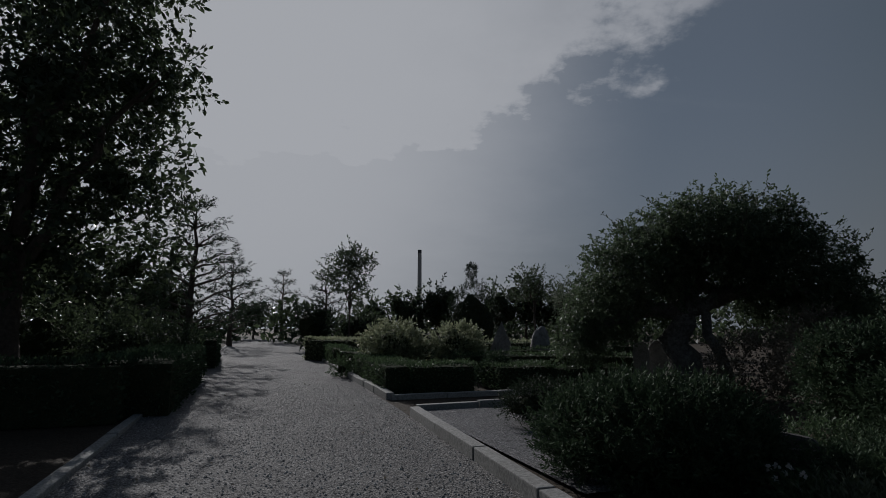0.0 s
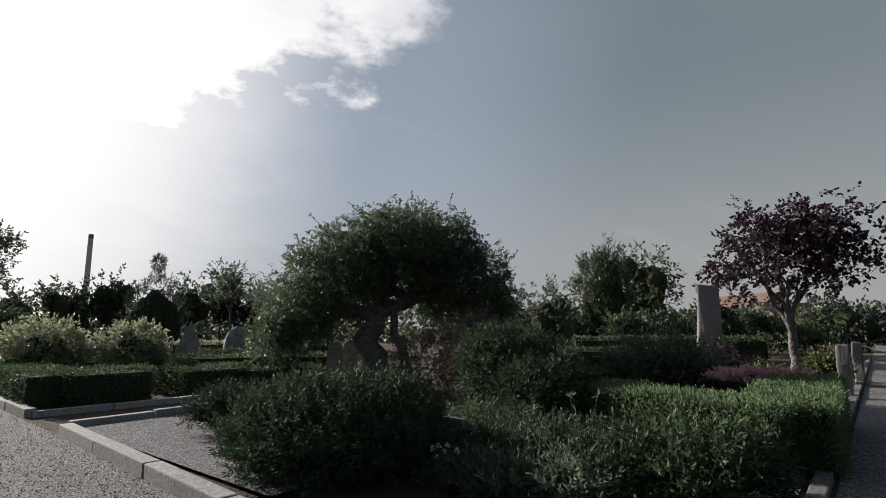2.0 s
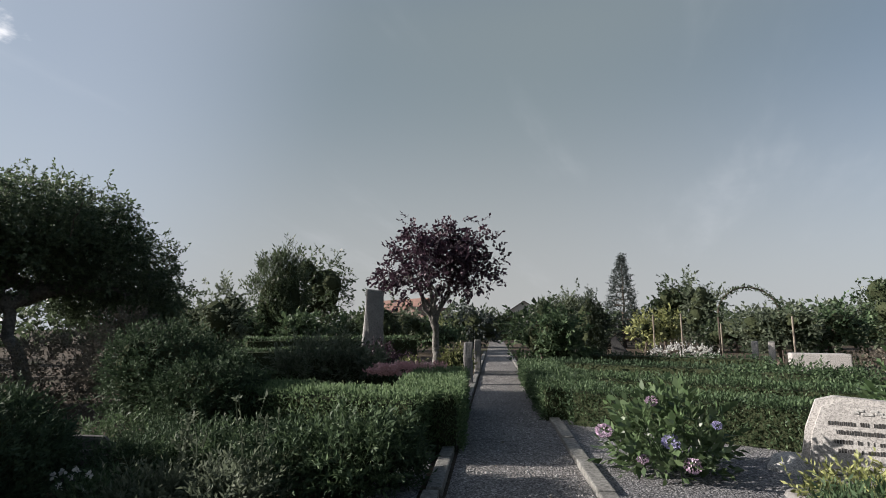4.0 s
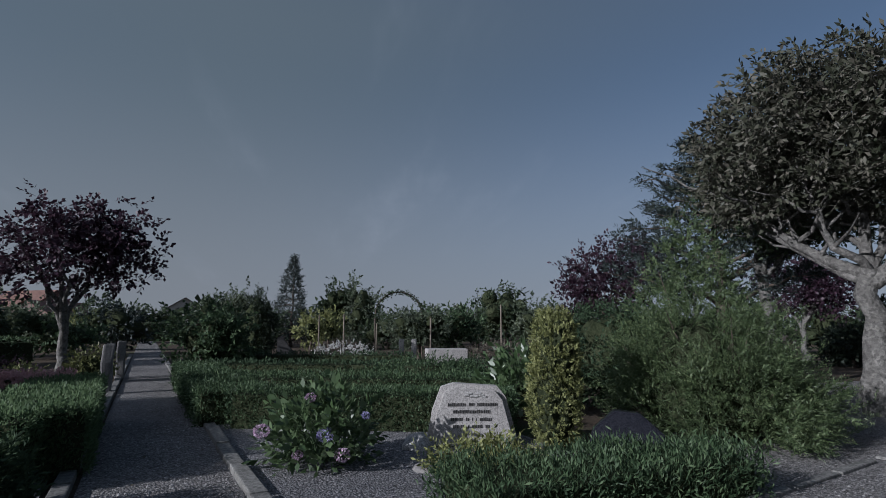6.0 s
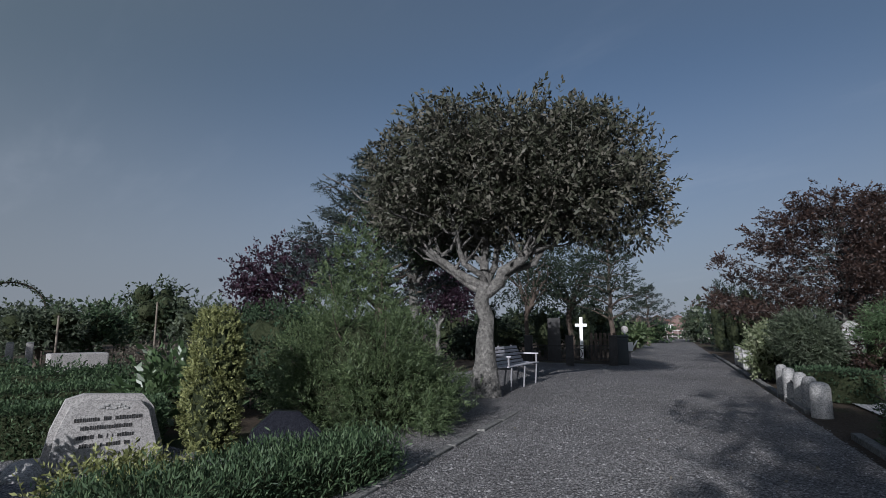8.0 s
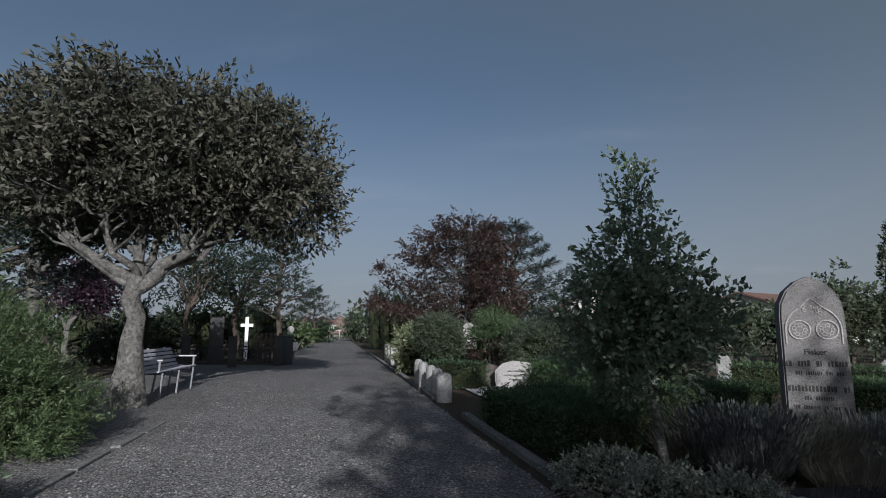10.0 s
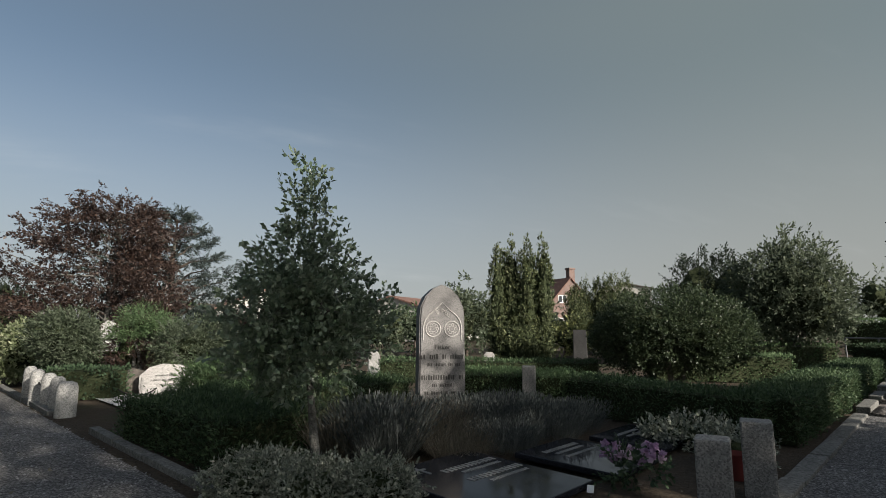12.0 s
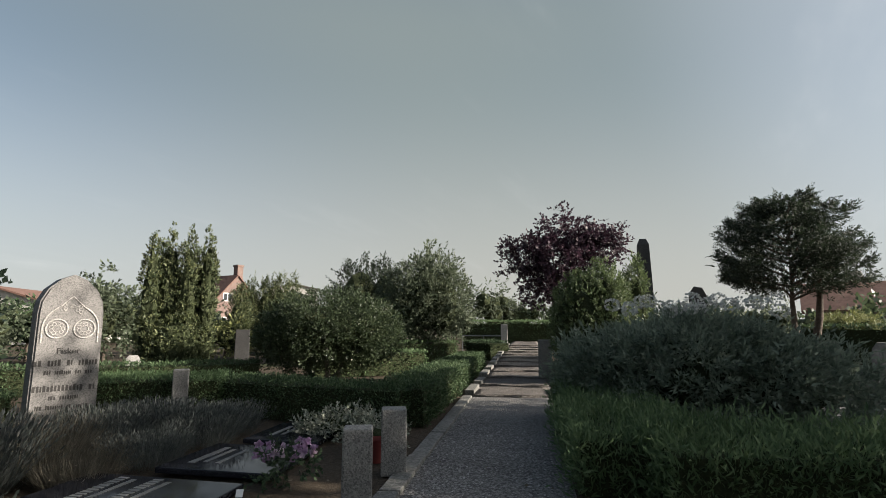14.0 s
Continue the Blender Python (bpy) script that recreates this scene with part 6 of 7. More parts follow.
cedar(spot(-137.2, 25.0), "half-bare dark conifer with crooked pale trunk", 5.0, 1.6, "pine", 21, 7, 0.13, 0.42, 34, 0.13, name="conifer")
cedar(spot(-140.4, 50.0), "blue-grey cedar beside the far path", 4.4, 2.2, "cedar", 22, 6, 0.14, 0.42, 46, 0.14)
tree("broadleaf_tree", "dark shading tree behind the fenced graves", "tree", spot(-133.5, 27.0), 2.2, 0.16, [(0, 0, 3.9, 2.2, 2.2, 1.8), (1.2, 0, 3.4, 1.5, 1.6, 1.4), (-1.4, 0, 3.4, 1.7, 1.6, 1.4)], 420, 22, 0.22, 0.11, 0.5, "pine", "bark_dark", 9, shell=0.25)
tree("broadleaf_tree", "dark shading tree behind the bench", "tree", spot(-129.5, 24.0), 2.0, 0.12, [(0, 0, 3.4, 1.7, 1.8, 1.5), (1.0, 0, 2.9, 1.2, 1.3, 1.0)], 300, 22, 0.22, 0.10, 0.5, "pine", "bark_dark", 9, shell=0.25)
for az, d, w, top, leaf in [(-139.2, 40, 1.7, 1.35, "thuja"), (-127.0, 28, 2.6, 1.7, "pine"), (-124.0, 24, 1.5, 1.2, "pine"), (-130.5, 30, 3.4, 2.4, "pine"), (-134.5, 32, 3.4, 2.6, "pine"), (-123.0, 36, 4.0, 2.6, "dark_leaf"), (-117.0, 34, 4.0, 2.6, "dark_leaf"), (-111.0, 30, 3.6, 2.4, "dark_leaf"), (-144.2, 62, 2.2, 3.2, "olive"), (-136.4, 36, 3.0, 2.8, "pine"), (-141.2, 57, 3.0, 1.7, "hedge")]:
    far_tree(az, d, w, top, 0.05, leaf, {"thuja": "green cone-shaped thuja beside the path", "hedge": "green shrub among shaded graves", "dark_leaf": "dark shaded shrub behind the graves", "olive": "grey-green tree beside the far path", "pine": "dark evergreen behind the fence"}[leaf], 240, 24, 0.07, "shrub")
for az, d, h in [(-126.0, 19.0, 1.9), (-131.0, 26.0, 2.0), (-134.8, 25.5, 1.9)]:
    bush("columnar_yew", "dark columnar yew in the shade", "bush", spot(az, d), [(0, 0, h * 0.5, 0.28, 0.28, h * 0.55)], 160, 20, 0.05, 0.07, 0.35, "pine", core=0.9)

house(spot(-140.6, 172), -140, 34.0, 9.0, 2.7, 2.9, "brick", "tiles", "long low brick building behind the far gate")
for az, w in ((-141.2, 8.0), (-142.9, 8.0), (-144.2, 7.0), (-139.6, 8.0)):
    house(spot(az, 165), -142, w, 9.0, 2.6, 4.5, "brick", "tiles", "brick gabled house with red tiled roof at the path end", [(-1.8, 0.9, 1.2, 1.3), (1.8, 0.9, 1.2, 1.3)])
gate = thing("gate", spot(-142.6, 82), "low pale fence and gate across the path end", "gate", rz=-142)
for i in range(12):
    part("bar", bm_mesh("bar", box_bm(0.06, 0.05, 1.1, 0, (-3.4 + 0.62 * i, 0, 0)), M["render"]), gate)
for z in (0.25, 0.95):
    part("rail", bm_mesh("rail", box_bm(7.0, 0.05, 0.07, 0, (0, 0, z)), M["render"]), gate)
for x in (-3.6, 3.6):
    part("gatepost", bm_mesh("gatepost", box_bm(0.4, 0.4, 1.9, 0.03, (x, 0, 0)), M["render"]), gate)

# ---- south west of the road: copper beech, bollards, holly ----
for i, (az, d, h) in enumerate([(-146.2, 36, 3.8), (-147.3, 35, 3.4), (-148.3, 34, 3.6), (-149.4, 36, 3.2)]):
    bush("columnar_yew", "dark upright cypress beside the path", "bush", spot(az, d), [(0, 0, h * 0.45, 0.55, 0.55, h * 0.55), (0.2, 0.1, h * 0.4, 0.4, 0.4, h * 0.5)], 300, 20, (0.06, 0.06, 0.1), 0.09, 0.3, "pine", lift=1.0, core=0.85, group="upright cypresses")
layered("copper_beech", "copper-leaved tree with spreading branches and pale stem", spot(-154.9, 22.5), 5.1, 3.1, "copper", 33, 9, 0.11, 0.30, 92, 0.10, "flat", broadleaf=True, stretch=0.38, bark="bark")
cedar(spot(-159.6, 27.0), "grey-blue cedar behind the copper tree", 5.8, 3.0, "cedar", 31, 10, 0.2, 0.12, 120, 0.14)
cedar(spot(-155.4, 30.0), "dark cedar behind the copper tree", 5.9, 2.6, "pine", 32, 8, 0.2, 0.12, 60, 0.14)
hedge("low clipped dark hedge between grave plots", [(tuple(plan(-151.5, 13.2))[:2], tuple(plan(-156.5, 12.6))[:2], 0.7)], "box", 0.52, 0.06, dense=700)
hedge("low clipped hedge along the path edge", [(tuple(plan(-150.0, 20.0))[:2], tuple(plan(-152.4, 15.2))[:2], 0.7)], "hedge", 0.5, 0.06, dense=600)
hedge("dark clipped hedge behind the pale stone", [(tuple(plan(-162.0, 15.0))[:2], tuple(plan(-174.0, 15.5))[:2], 0.8)], "box", 0.75, 0.07, dense=500)
hedge("clipped hedge behind further plots", [(tuple(plan(-152.5, 18.0))[:2], tuple(plan(-166.0, 18.5))[:2], 0.8)], "hedge", 0.7, 0.07, dense=420)
bush("variegated_shrub", "pale yellow-variegated laurel beside the path", "bush", spot(-149.7, 16.6), [(0, 0, 0.68, 0.44, 0.42, 0.5)], 240, 20, 0.06, 0.085, 0.5, "variegated", core=0.7)
bush("olive_shrub", "grey-green willow-leaved shrub on a pale stem", "bush", spot(-152.2, 14.4), [(0, 0, 1.08, 0.5, 0.5, 0.42), (0.1, 0, 0.9, 0.46, 0.42, 0.34)], 520, 22, 0.06, 0.07, 0.28, "olive", core=0.6, stem=(0.7, 0.06, 2))
bush("olive_shrub", "grey-green willow-leaved shrub with white blossom", "bush", spot(-162.0, 13.8), [(0, 0, 0.82, 0.72, 0.6, 0.5), (0.4, 0, 0.72, 0.5, 0.5, 0.42)], 640, 22, 0.07, 0.07, 0.28, "olive", core=0.6, stem=(0.5, 0.06, 2))
bush("cloud_pine", "small trained pine with tufted crown", "bush", spot(-157.7, 15.2), [(0, 0, 1.35, 0.42, 0.4, 0.25), (0.3, 0, 1.2, 0.3, 0.3, 0.2), (-0.3, 0, 1.15, 0.3, 0.3, 0.2)], 160, 26, 0.06, 0.08, 0.2, "hedge_bright", core=0.5, stem=(1.0, 0.05, 3))
bush("shrub", "russet and green shrub behind the pale stone", "bush", spot(-157.0, 15.6), [(0, 0, 0.7, 0.5, 0.45, 0.5)], 160, 20, 0.07, 0.07, 0.4, "copper", core=0.6)
headstone(spot(-155.2, 19.8), -152, [(-0.22, 0), (0.22, 0), (0.22, 1.3), (-0.05, 1.42), (-0.2, 1.3)], 0.2, "granite", "rough grey headstone under the copper tree")
headstone(spot(-164.6, 16.0), -160, scaled(ROUND_TOP, 0.3, 0.95), 0.15, "rock", "small dark headstone behind a hedge")
boulder(spot(-157.4, 13.2), 0.36, 0.28, 0.46, 71, "rock_brown", "brown rounded fieldstone behind the pale stone", category="stone")
ws = headstone(spot(-159.8, 12.6), -159, [(-0.42, 0), (0.42, 0), (0.46, 0.25), (0.40, 0.42), (0.2, 0.53), (-0.1, 0.56), (-0.32, 0.50), (-0.46, 0.36), (-0.46, 0.15)], 0.2, "granite_pale", "white heart-shaped headstone with dark lettering", [(0, 0.34, 0.42), (0, 0.26, 0.56), (0, 0.18, 0.36)], "letter", 0.04, 0.035)
headstone(spot(-167.6, 12.3), -160, scaled(ROUND_TOP, 0.2, 0.5), 0.18, "granite_pale", "small white-lit stone in a hedge gap")
headstone(spot(-169.0, 13.6), -165, scaled(ROUND_TOP, 0.45, 0.4), 0.2, "granite_pale", "low white headstone behind the holly")
headstone(spot(-177.5, 15.5), -175, scaled(ROUND_TOP, 0.3, 0.62), 0.2, "granite", "pale headstone behind the holly")
bols = [((4.75, -9.24), 0.47, 0.26), ((5.15, -9.75), 0.5, 0.2), ((5.55, -10.25), 0.52, 0.2), ((6.0, -10.75), 0.55, 0.2), ((6.4, -11.25), 0.57, 0.19)]
bols = [(true_xy(*q), h, w) for q, h, w in bols]
for i, ((x, y), h, w) in enumerate(bols):
    p = thing("bollard", (x, y, 0), "short rounded granite bollard at the grave edge" if i else "thick short granite bollard at the corner", "bollard", "granite bollards", rz=40)
    v, f = tube_arrays([(0, 0, -0.03), (0, 0, h * 0.8), (0, 0, h * 0.94), (0, 0, h), (0, 0, h + 0.002)], [w * 0.5, w * 0.5, w * 0.42, w * 0.22, 0.005], 14)
    part("stone", np_mesh("stone", v, f, M["granite"], True), p)
rr = next_rng()
for i in range(4):
    a, b = Vector((*bols[i][0], 0.36)), Vector((*bols[i + 1][0], 0.40))
    v, f = tube_arrays(bent(a, b, -0.09, 8, rr, 0.0), [0.012] * 9, 5)
    tagged(new("chain", np_mesh("chain", v, f, M["iron"])), "dark iron chain between granite bollards", "chain", "bollard chains")
a, b = spot(-159.0, 10.6, 0.3), spot(-156.2, 10.2, 0.34)
v, f = tube_arrays(bent(a, b, -0.1, 8, rr, 0.0), [0.012] * 9, 5)
tagged(new("chain", np_mesh("chain", v, f, M["iron"])), "dark iron chain across the white grave", "chain", "bollard chains")
for az, d in ((-148.0, 20.6), (-147.7, 21.9), (-147.4, 23.2)):
    picket(spot(az, d), 0.62, 0.24, "square granite post beside the path", "granite", rz=38, group="granite posts by the south path")

hedge("dense dark green hedge beside the south path", [((2.85, -7.7), (1.15, -5.7), 1.0), ((2.5, -8.3), (0.0, -9.6), 0.9)], "hedge", 0.45, 0.045, 0.32, 2800, 0.6, 0.45, 0.045)
bush("thuja_bush", "green feathery low conifer behind the hedge", "bush", spot(-164.4, 10.4), [(0, 0, 0.34, 0.6, 0.5, 0.26)], 300, 24, 0.06, 0.08, 0.25, "hedge_bright", core=0.8)
ho = [(0, 0, 1.25, 0.62, 0.6, 0.55), (0.05, 0, 1.65, 0.50, 0.5, 0.45), (0.28, 0.1, 1.35, 0.55, 0.5, 0.35), (-0.3, 0, 1.2, 0.45, 0.5, 0.5), (0.02, 0, 2.15, 0.22, 0.22, 0.45), (0, 0, 0.95, 0.6, 0.6, 0.35), (0.62, 0.1, 1.25, 0.3, 0.3, 0.28)]
hl = tree("holly_tree", "young holly tree with glossy leaves and thin leaning trunk", "tree", spot(-172.8, 5.1), 1.5, 0.036, [(x * 0.9 - 0.2 if x < 0.5 else x - 0.32, y, z, rx * 0.84, ry * 0.85, rz * 0.92) for x, y, z, rx, ry, rz in ho], 1020, 14, 0.05, 0.052, 0.62, "holly", "bark", 9, lean=(-0.2, 0.1), out=0.6, lift=0.3, shell=0.3, bumpy=0.14)
rr = next_rng()
lead = []
for tx, tz in [(0.0, 2.52), (-0.55, 1.9), (0.35, 2.1), (0.72, 1.62), (-0.2, 2.22), (0.55, 1.8)]:
    for q in np.linspace(0.55, 1.0, 7):
        c0 = np.array((tx * q * 0.85 - 0.2, 0.0, 1.4 + (tz - 1.4) * q))
        lead.append(leaf_cards(rr, np.repeat(c0[None], 5, 0), unit(rr.normal(size=(5, 3)) + (0, 0, 0.3)), rr.uniform(0.04, 0.065, 5), 0.6))
v, f = join_arrays(lead)
part("crown", np_mesh("crown", v, f, M["holly"]), hl, "leading shoots above the crown")
for az, d, r in [(-167.6, 4.75, 0.34), (-172.0, 4.35, 0.3), (-178.0, 4.3, 0.26)]:
    bush("euonymus", "low white-edged evergreen shrub at the plot edge", "bush", spot(az, d), [(0, 0, 0.13, r, r, 0.16)], 420, 15, 0.03, 0.03, 0.55, "euonymus", core=0.75, group="white-edged shrubs")


def tussock(place, label, n, r, h, mat, seed, name="lavender", tips=None, leanout=0.5):
    """A clump of fine upright stems."""
    rr = np.random.default_rng(seed)
    t = thing(name, place, label, "plant", "")
    a, q = rr.uniform(0, 6.28, n), rr.random(n) ** 0.5
    base = np.stack([np.cos(a) * q * r * 0.7, np.sin(a) * q * r * 0.7, np.zeros(n)], 1)
    axis = unit(np.stack([np.cos(a) * q * leanout, np.sin(a) * q * leanout, np.ones(n)], 1) + rr.normal(size=(n, 3)) * 0.22)
    ln = h * rr.uniform(0.55, 1.15, n)
    v, f = leaf_cards(rr, base, axis, ln, 0.011, 0.04)
    sv, sf = leaf_cards(rr, base + axis * (ln * rr.uniform(0.2, 0.75, n))[:, None], unit(axis + rr.normal(size=(n, 3)) * 0.5), h * 0.13 * np.ones(n), 0.12)
    v, f = join_arrays([(v, f), (sv, sf)])
    tagged(part("stem_tuft", np_mesh("stem_tuft", v, f, M[mat]), t), kind="stuff")
    if tips:
        tv, tf = leaf_cards(rr, base + axis * ln[:, None] * 0.95, axis, h * 0.12 * np.ones(n), 0.3)
        tagged(part("flower_spike", np_mesh("flower_spike", tv, tf, M[tips]), t), kind="stuff")
    return t


for i, (az, d, r, h, mat, nn) in enumerate([(177.5, 6.4, 0.5, 0.5, "dry", 1500), (-178.5, 6.0, 0.45, 0.5, "lavender", 1300), (173.0, 6.9, 0.42, 0.42, "lavender", 1300), (169.5, 7.2, 0.45, 0.42, "lavender", 1300), (166.0, 7.0, 0.42, 0.36, "lavender", 1100), (170.0, 6.2, 0.35, 0.3, "lavender", 900), (-174.8, 6.2, 0.45, 0.5, "dry", 1200), (174.5, 5.9, 0.4, 0.32, "dry", 900), (163.5, 7.6, 0.35, 0.34, "lavender", 800)]):
    tussock(spot(az, d), "clump of grey-purple lavender stems before the headstone" if mat == "lavender" else "dry tan grass clump before the headstone", int(nn * 1.5), r, h, mat, 300 + i, "lavender" if mat == "lavender" else "grass_clump", "lavender" if mat == "lavender" else None)

# the tall headstone
ts = thing("headstone", spot(176.2, 7.75), "tall pointed-arch granite headstone with carved arch and lettering", "headstone", "headstones", rz=176.2 + 13)
arch = [(-0.30, -0.05), (0.30, -0.05), (0.288, 1.35), (0.275, 1.47), (0.215, 1.60), (0.11, 1.70), (0.0, 1.75), (-0.11, 1.70), (-0.215, 1.60), (-0.275, 1.47), (-0.288, 1.35)]
part("stone", bm_mesh("stone", plate_bm(arch, 0.26, 0.018), M["granite_red"]), ts)
FR = -0.13
def arc_relief(cx, cz, r, a0, a1, th_, n=14):
    ring = [(cx + math.cos(a) * r, FR - 0.001, cz + math.sin(a) * r) for a in np.linspace(a0, a1, n)]
    return tube_arrays(ring, [th_] * n, 6)
relief = [arc_relief(-0.12, 1.19, 0.095, 0, 2 * math.pi, 0.009, 20), arc_relief(0.12, 1.19, 0.095, 0, 2 * math.pi, 0.009, 20), arc_relief(0.0, 1.19, 0.245, 0.0, math.pi * 0.36, 0.010), arc_relief(0.0, 1.19, 0.245, math.pi * 0.64, math.pi, 0.010),
          tube_arrays([(-0.1, FR, 1.42), (0, FR, 1.52), (0.1, FR, 1.42)], [0.009] * 3, 6), tube_arrays([(-0.245, FR, 1.05), (-0.245, FR, 1.19)], [0.010] * 2, 6), tube_arrays([(0.245, FR, 1.05), (0.245, FR, 1.19)], [0.010] * 2, 6)]
rr = next_rng()
for cx in (-0.12, 0.12):
    for q in range(9):
        a = q * 0.7
        relief.append(arc_relief(cx + math.cos(a) * 0.05, 1.19 + math.sin(a) * 0.05, 0.018, 0, 2 * math.pi, 0.005, 8))
for q in range(10):
    relief.append(arc_relief(rr.uniform(-0.08, 0.08), rr.uniform(1.36, 1.44), 0.016, 0, 2 * math.pi, 0.005, 8))
v, f = join_arrays(relief)
part("arch_relief", np_mesh("arch_relief", v, f, M["granite_pale"]), ts, "carved twin-arch rosette relief")
fc = bpy.data.curves.new("inscription", "FONT")
# the trade of a fisherman, one legible word
fc.body, fc.size, fc.extrude, fc.align_x = "Fisker", 0.085, 0.004, "CENTER"
fc.materials.append(M["letter"])
part("inscription", fc, ts, "dark carved word", Matrix.Translation((0, FR - 0.004, 0.94)) @ pose(0, 0, 0, 90, 0, 0))
bars(ts, [(0, 0.82, 0.56), (0, 0.57, 0.54)], FR, M["letter"], 0.062, 0.004)
bars(ts, [(0.02, 0.735, 0.42), (0, 0.485, 0.26), (0, 0.395, 0.46)], FR, M["letter"], 0.040, 0.004)

# flat polished tombs before it
def tomb(place, rz, sx, sy, sz, label, tilt=3.0, rows=(), cross=False):
    t = thing("tomb_slab", place, label, "tomb", "polished tomb slabs", rz=rz, surveyed=False)
    slab = part("slab", bm_mesh("slab", box_bm(sx, sy, sz, 0.012), M["black"]), t, "", pose(0, 0, 0.012 + sy / 2 * math.sin(radians(tilt)), tilt, 0, 0))
    rr = next_rng()
    for xc, y, w, h in rows:
        bm = bmesh.new()
        x = xc - w / 2
        while x < xc + w / 2:
            bw = rr.uniform(0.2, 0.5) * h
            box_bm(bw, h, 0.004, 0, (x + bw / 2, y, sz), bm)
            x += bw + h * 0.25
        tagged(part("lettering", bm_mesh("lettering", bm, M["pale_letter"]), slab, "pale raised lettering"), kind="stuff")
    if cross:
        bm = box_bm(0.025, 0.19, 0.006, 0, (-0.24, 0.42, sz))
        box_bm(0.12, 0.025, 0.0065, 0, (-0.24, 0.45, sz), bm)
        part("cross_inlay", bm_mesh("cross_inlay", bm, M["pale_letter"]), slab, "small pale cross")
    return t


tomb((-1.95, -3.80, 0), 203.8, 1.12, 1.25, 0.05, "polished black tomb slab with pale cross and lettering", 1.5, [(0.17, 0.30, 0.6, 0.075), (0.21, 0.19, 0.46, 0.04), (0.17, 0.02, 0.6, 0.075), (0.21, -0.09, 0.46, 0.04)], True)
tomb((-3.20, -4.13, 0), 203.8, 0.92, 1.0, 0.05, "polished dark tomb slab reflecting the sky", 1.2, [(0.0, 0.30, 0.56, 0.06), (0.0, 0.20, 0.46, 0.04), (0.0, 0.08, 0.5, 0.04)])
tomb((-4.30, -4.60, 0), 203.8, 0.95, 0.8, 0.05, "polished dark tomb slab beside lavender", 1.0, [(0, 0.2, 0.5, 0.05), (0, 0.1, 0.4, 0.04)])
tg = thing("name_tag", spot(162.6, 4.75), "small white plastic plant tag in the soil", "tag", rz=150)
part("tag", bm_mesh("tag", box_bm(0.05, 0.005, 0.055, 0.002), M["white"]), tg, "", pose(0, 0, 0.02, -35, 0, 0))
fb_ = thing("flower_bowl", Vector((-2.98, -3.32, 0)), "mauve and white flowers over a dark tomb", "plant")
rr = next_rng()
me, _, _ = foliage_mesh("foliage", rr, [(0, 0, 0.12, 0.22, 0.2, 0.13)], 70, 8, 0.03, 0.05, 0.5, M["box"])
part("foliage", me, fb_)
for i in range(24):
    v, f = leaf_cards(rr, np.repeat(np.array([(rr.uniform(-0.24, 0.24), rr.uniform(-0.18, 0.18), rr.uniform(0.22, 0.33))]), 11, 0), unit(rr.normal(size=(11, 3)) + (0, 0, 0.4)), np.full(11, 0.042), 0.9)
    part("blossom", np_mesh("blossom", v, f, M["dark_petal" if i % 3 else "pink"]), fb_)
picket(spot(152.4, 4.12), 0.56, 0.19, "rough granite post at the west path edge", "post_stone", rz=150, group="granite posts by the west path")
picket(spot(149.1, 5.27), 0.53, 0.21, "rough granite post at the west path edge", "post_stone", rz=150, group="granite posts by the west path")
picket(Vector((-4.22, -6.75, 0)), 0.66, 0.19, "small granite post before the hedge", "post_stone", rz=166)
bush("euonymus", "low white-edged shrub behind the granite posts", "bush", spot(154.0, 7.0), [(0, 0, 0.12, 0.4, 0.2, 0.13)], 160, 16, 0.05, 0.045, 0.55, "euonymus", core=0.6, group="white-edged shrubs")
bush("euonymus", "low white-edged shrub under the clipped hedge", "bush", spot(150.6, 6.2), [(0, 0, 0.13, 0.25, 0.2, 0.15)], 90, 16, 0.05, 0.045, 0.55, "euonymus", core=0.6, group="white-edged shrubs")
bk = thing("bucket", spot(150.7, 5.75), "small dark red plastic pot behind the granite posts", "pot")
v, f = tube_arrays([(0, 0, 0), (0, 0, 0.2)], [0.08, 0.11], 14)
part("pot", np_mesh("pot", v, f, M["red"]), bk)

# ---- west: clipped hedges, shrubs, path to the north west ----
hedge("long clipped hedge along the west path and tomb plot", [((-5.5, -3.95), (-5.0, -7.3), 0.7), ((-5.4, -4.05), (-13.75, -7.65), 0.7)], "hedge", 0.50, 0.042, 0.4, 2000, 0.6, 0.4, 0.035, surveyed=False)
hedge("clipped hedge behind the tall headstone", [((-2.6, -9.2), (-0.9, -9.9), 0.9)], "hedge_bright", 0.55, 0.042, 0.35, 2400, 0.6, 0.4, 0.04)
hedge("clipped hedge in a further row", [(tuple(plan(157.0, 15.5))[:2], tuple(plan(146.5, 16.5))[:2], 0.8)], "hedge_bright", 0.62, 0.07, dense=500)
hedge("clipped hedge in the last row", [(tuple(plan(156.0, 20.0))[:2], tuple(plan(143.5, 21.5))[:2], 0.9)], "hedge_bright", 0.75, 0.08, dense=380)
hedge("dark hedge beside the path end", [(tuple(plan(141.5, 25.0))[:2], tuple(plan(139.0, 23.0))[:2], 0.9)], "box", 0.7, 0.08, dense=380)
hedge("long tall clipped hedge closing the west path", [(tuple(plan(142.6, 36.0))[:2], tuple(plan(132.0, 36.0))[:2], 1.0)], "hedge_bright", 1.62, 0.09, dense=320)
hedge("dark clipped hedge before the golden yews", [((-3.6, -12.1), (-7.9, -9.75), 0.8)], "hedge", 0.5, 0.055, 0.4, 1100, 0.6, 0.4, 0.04, surveyed=False)
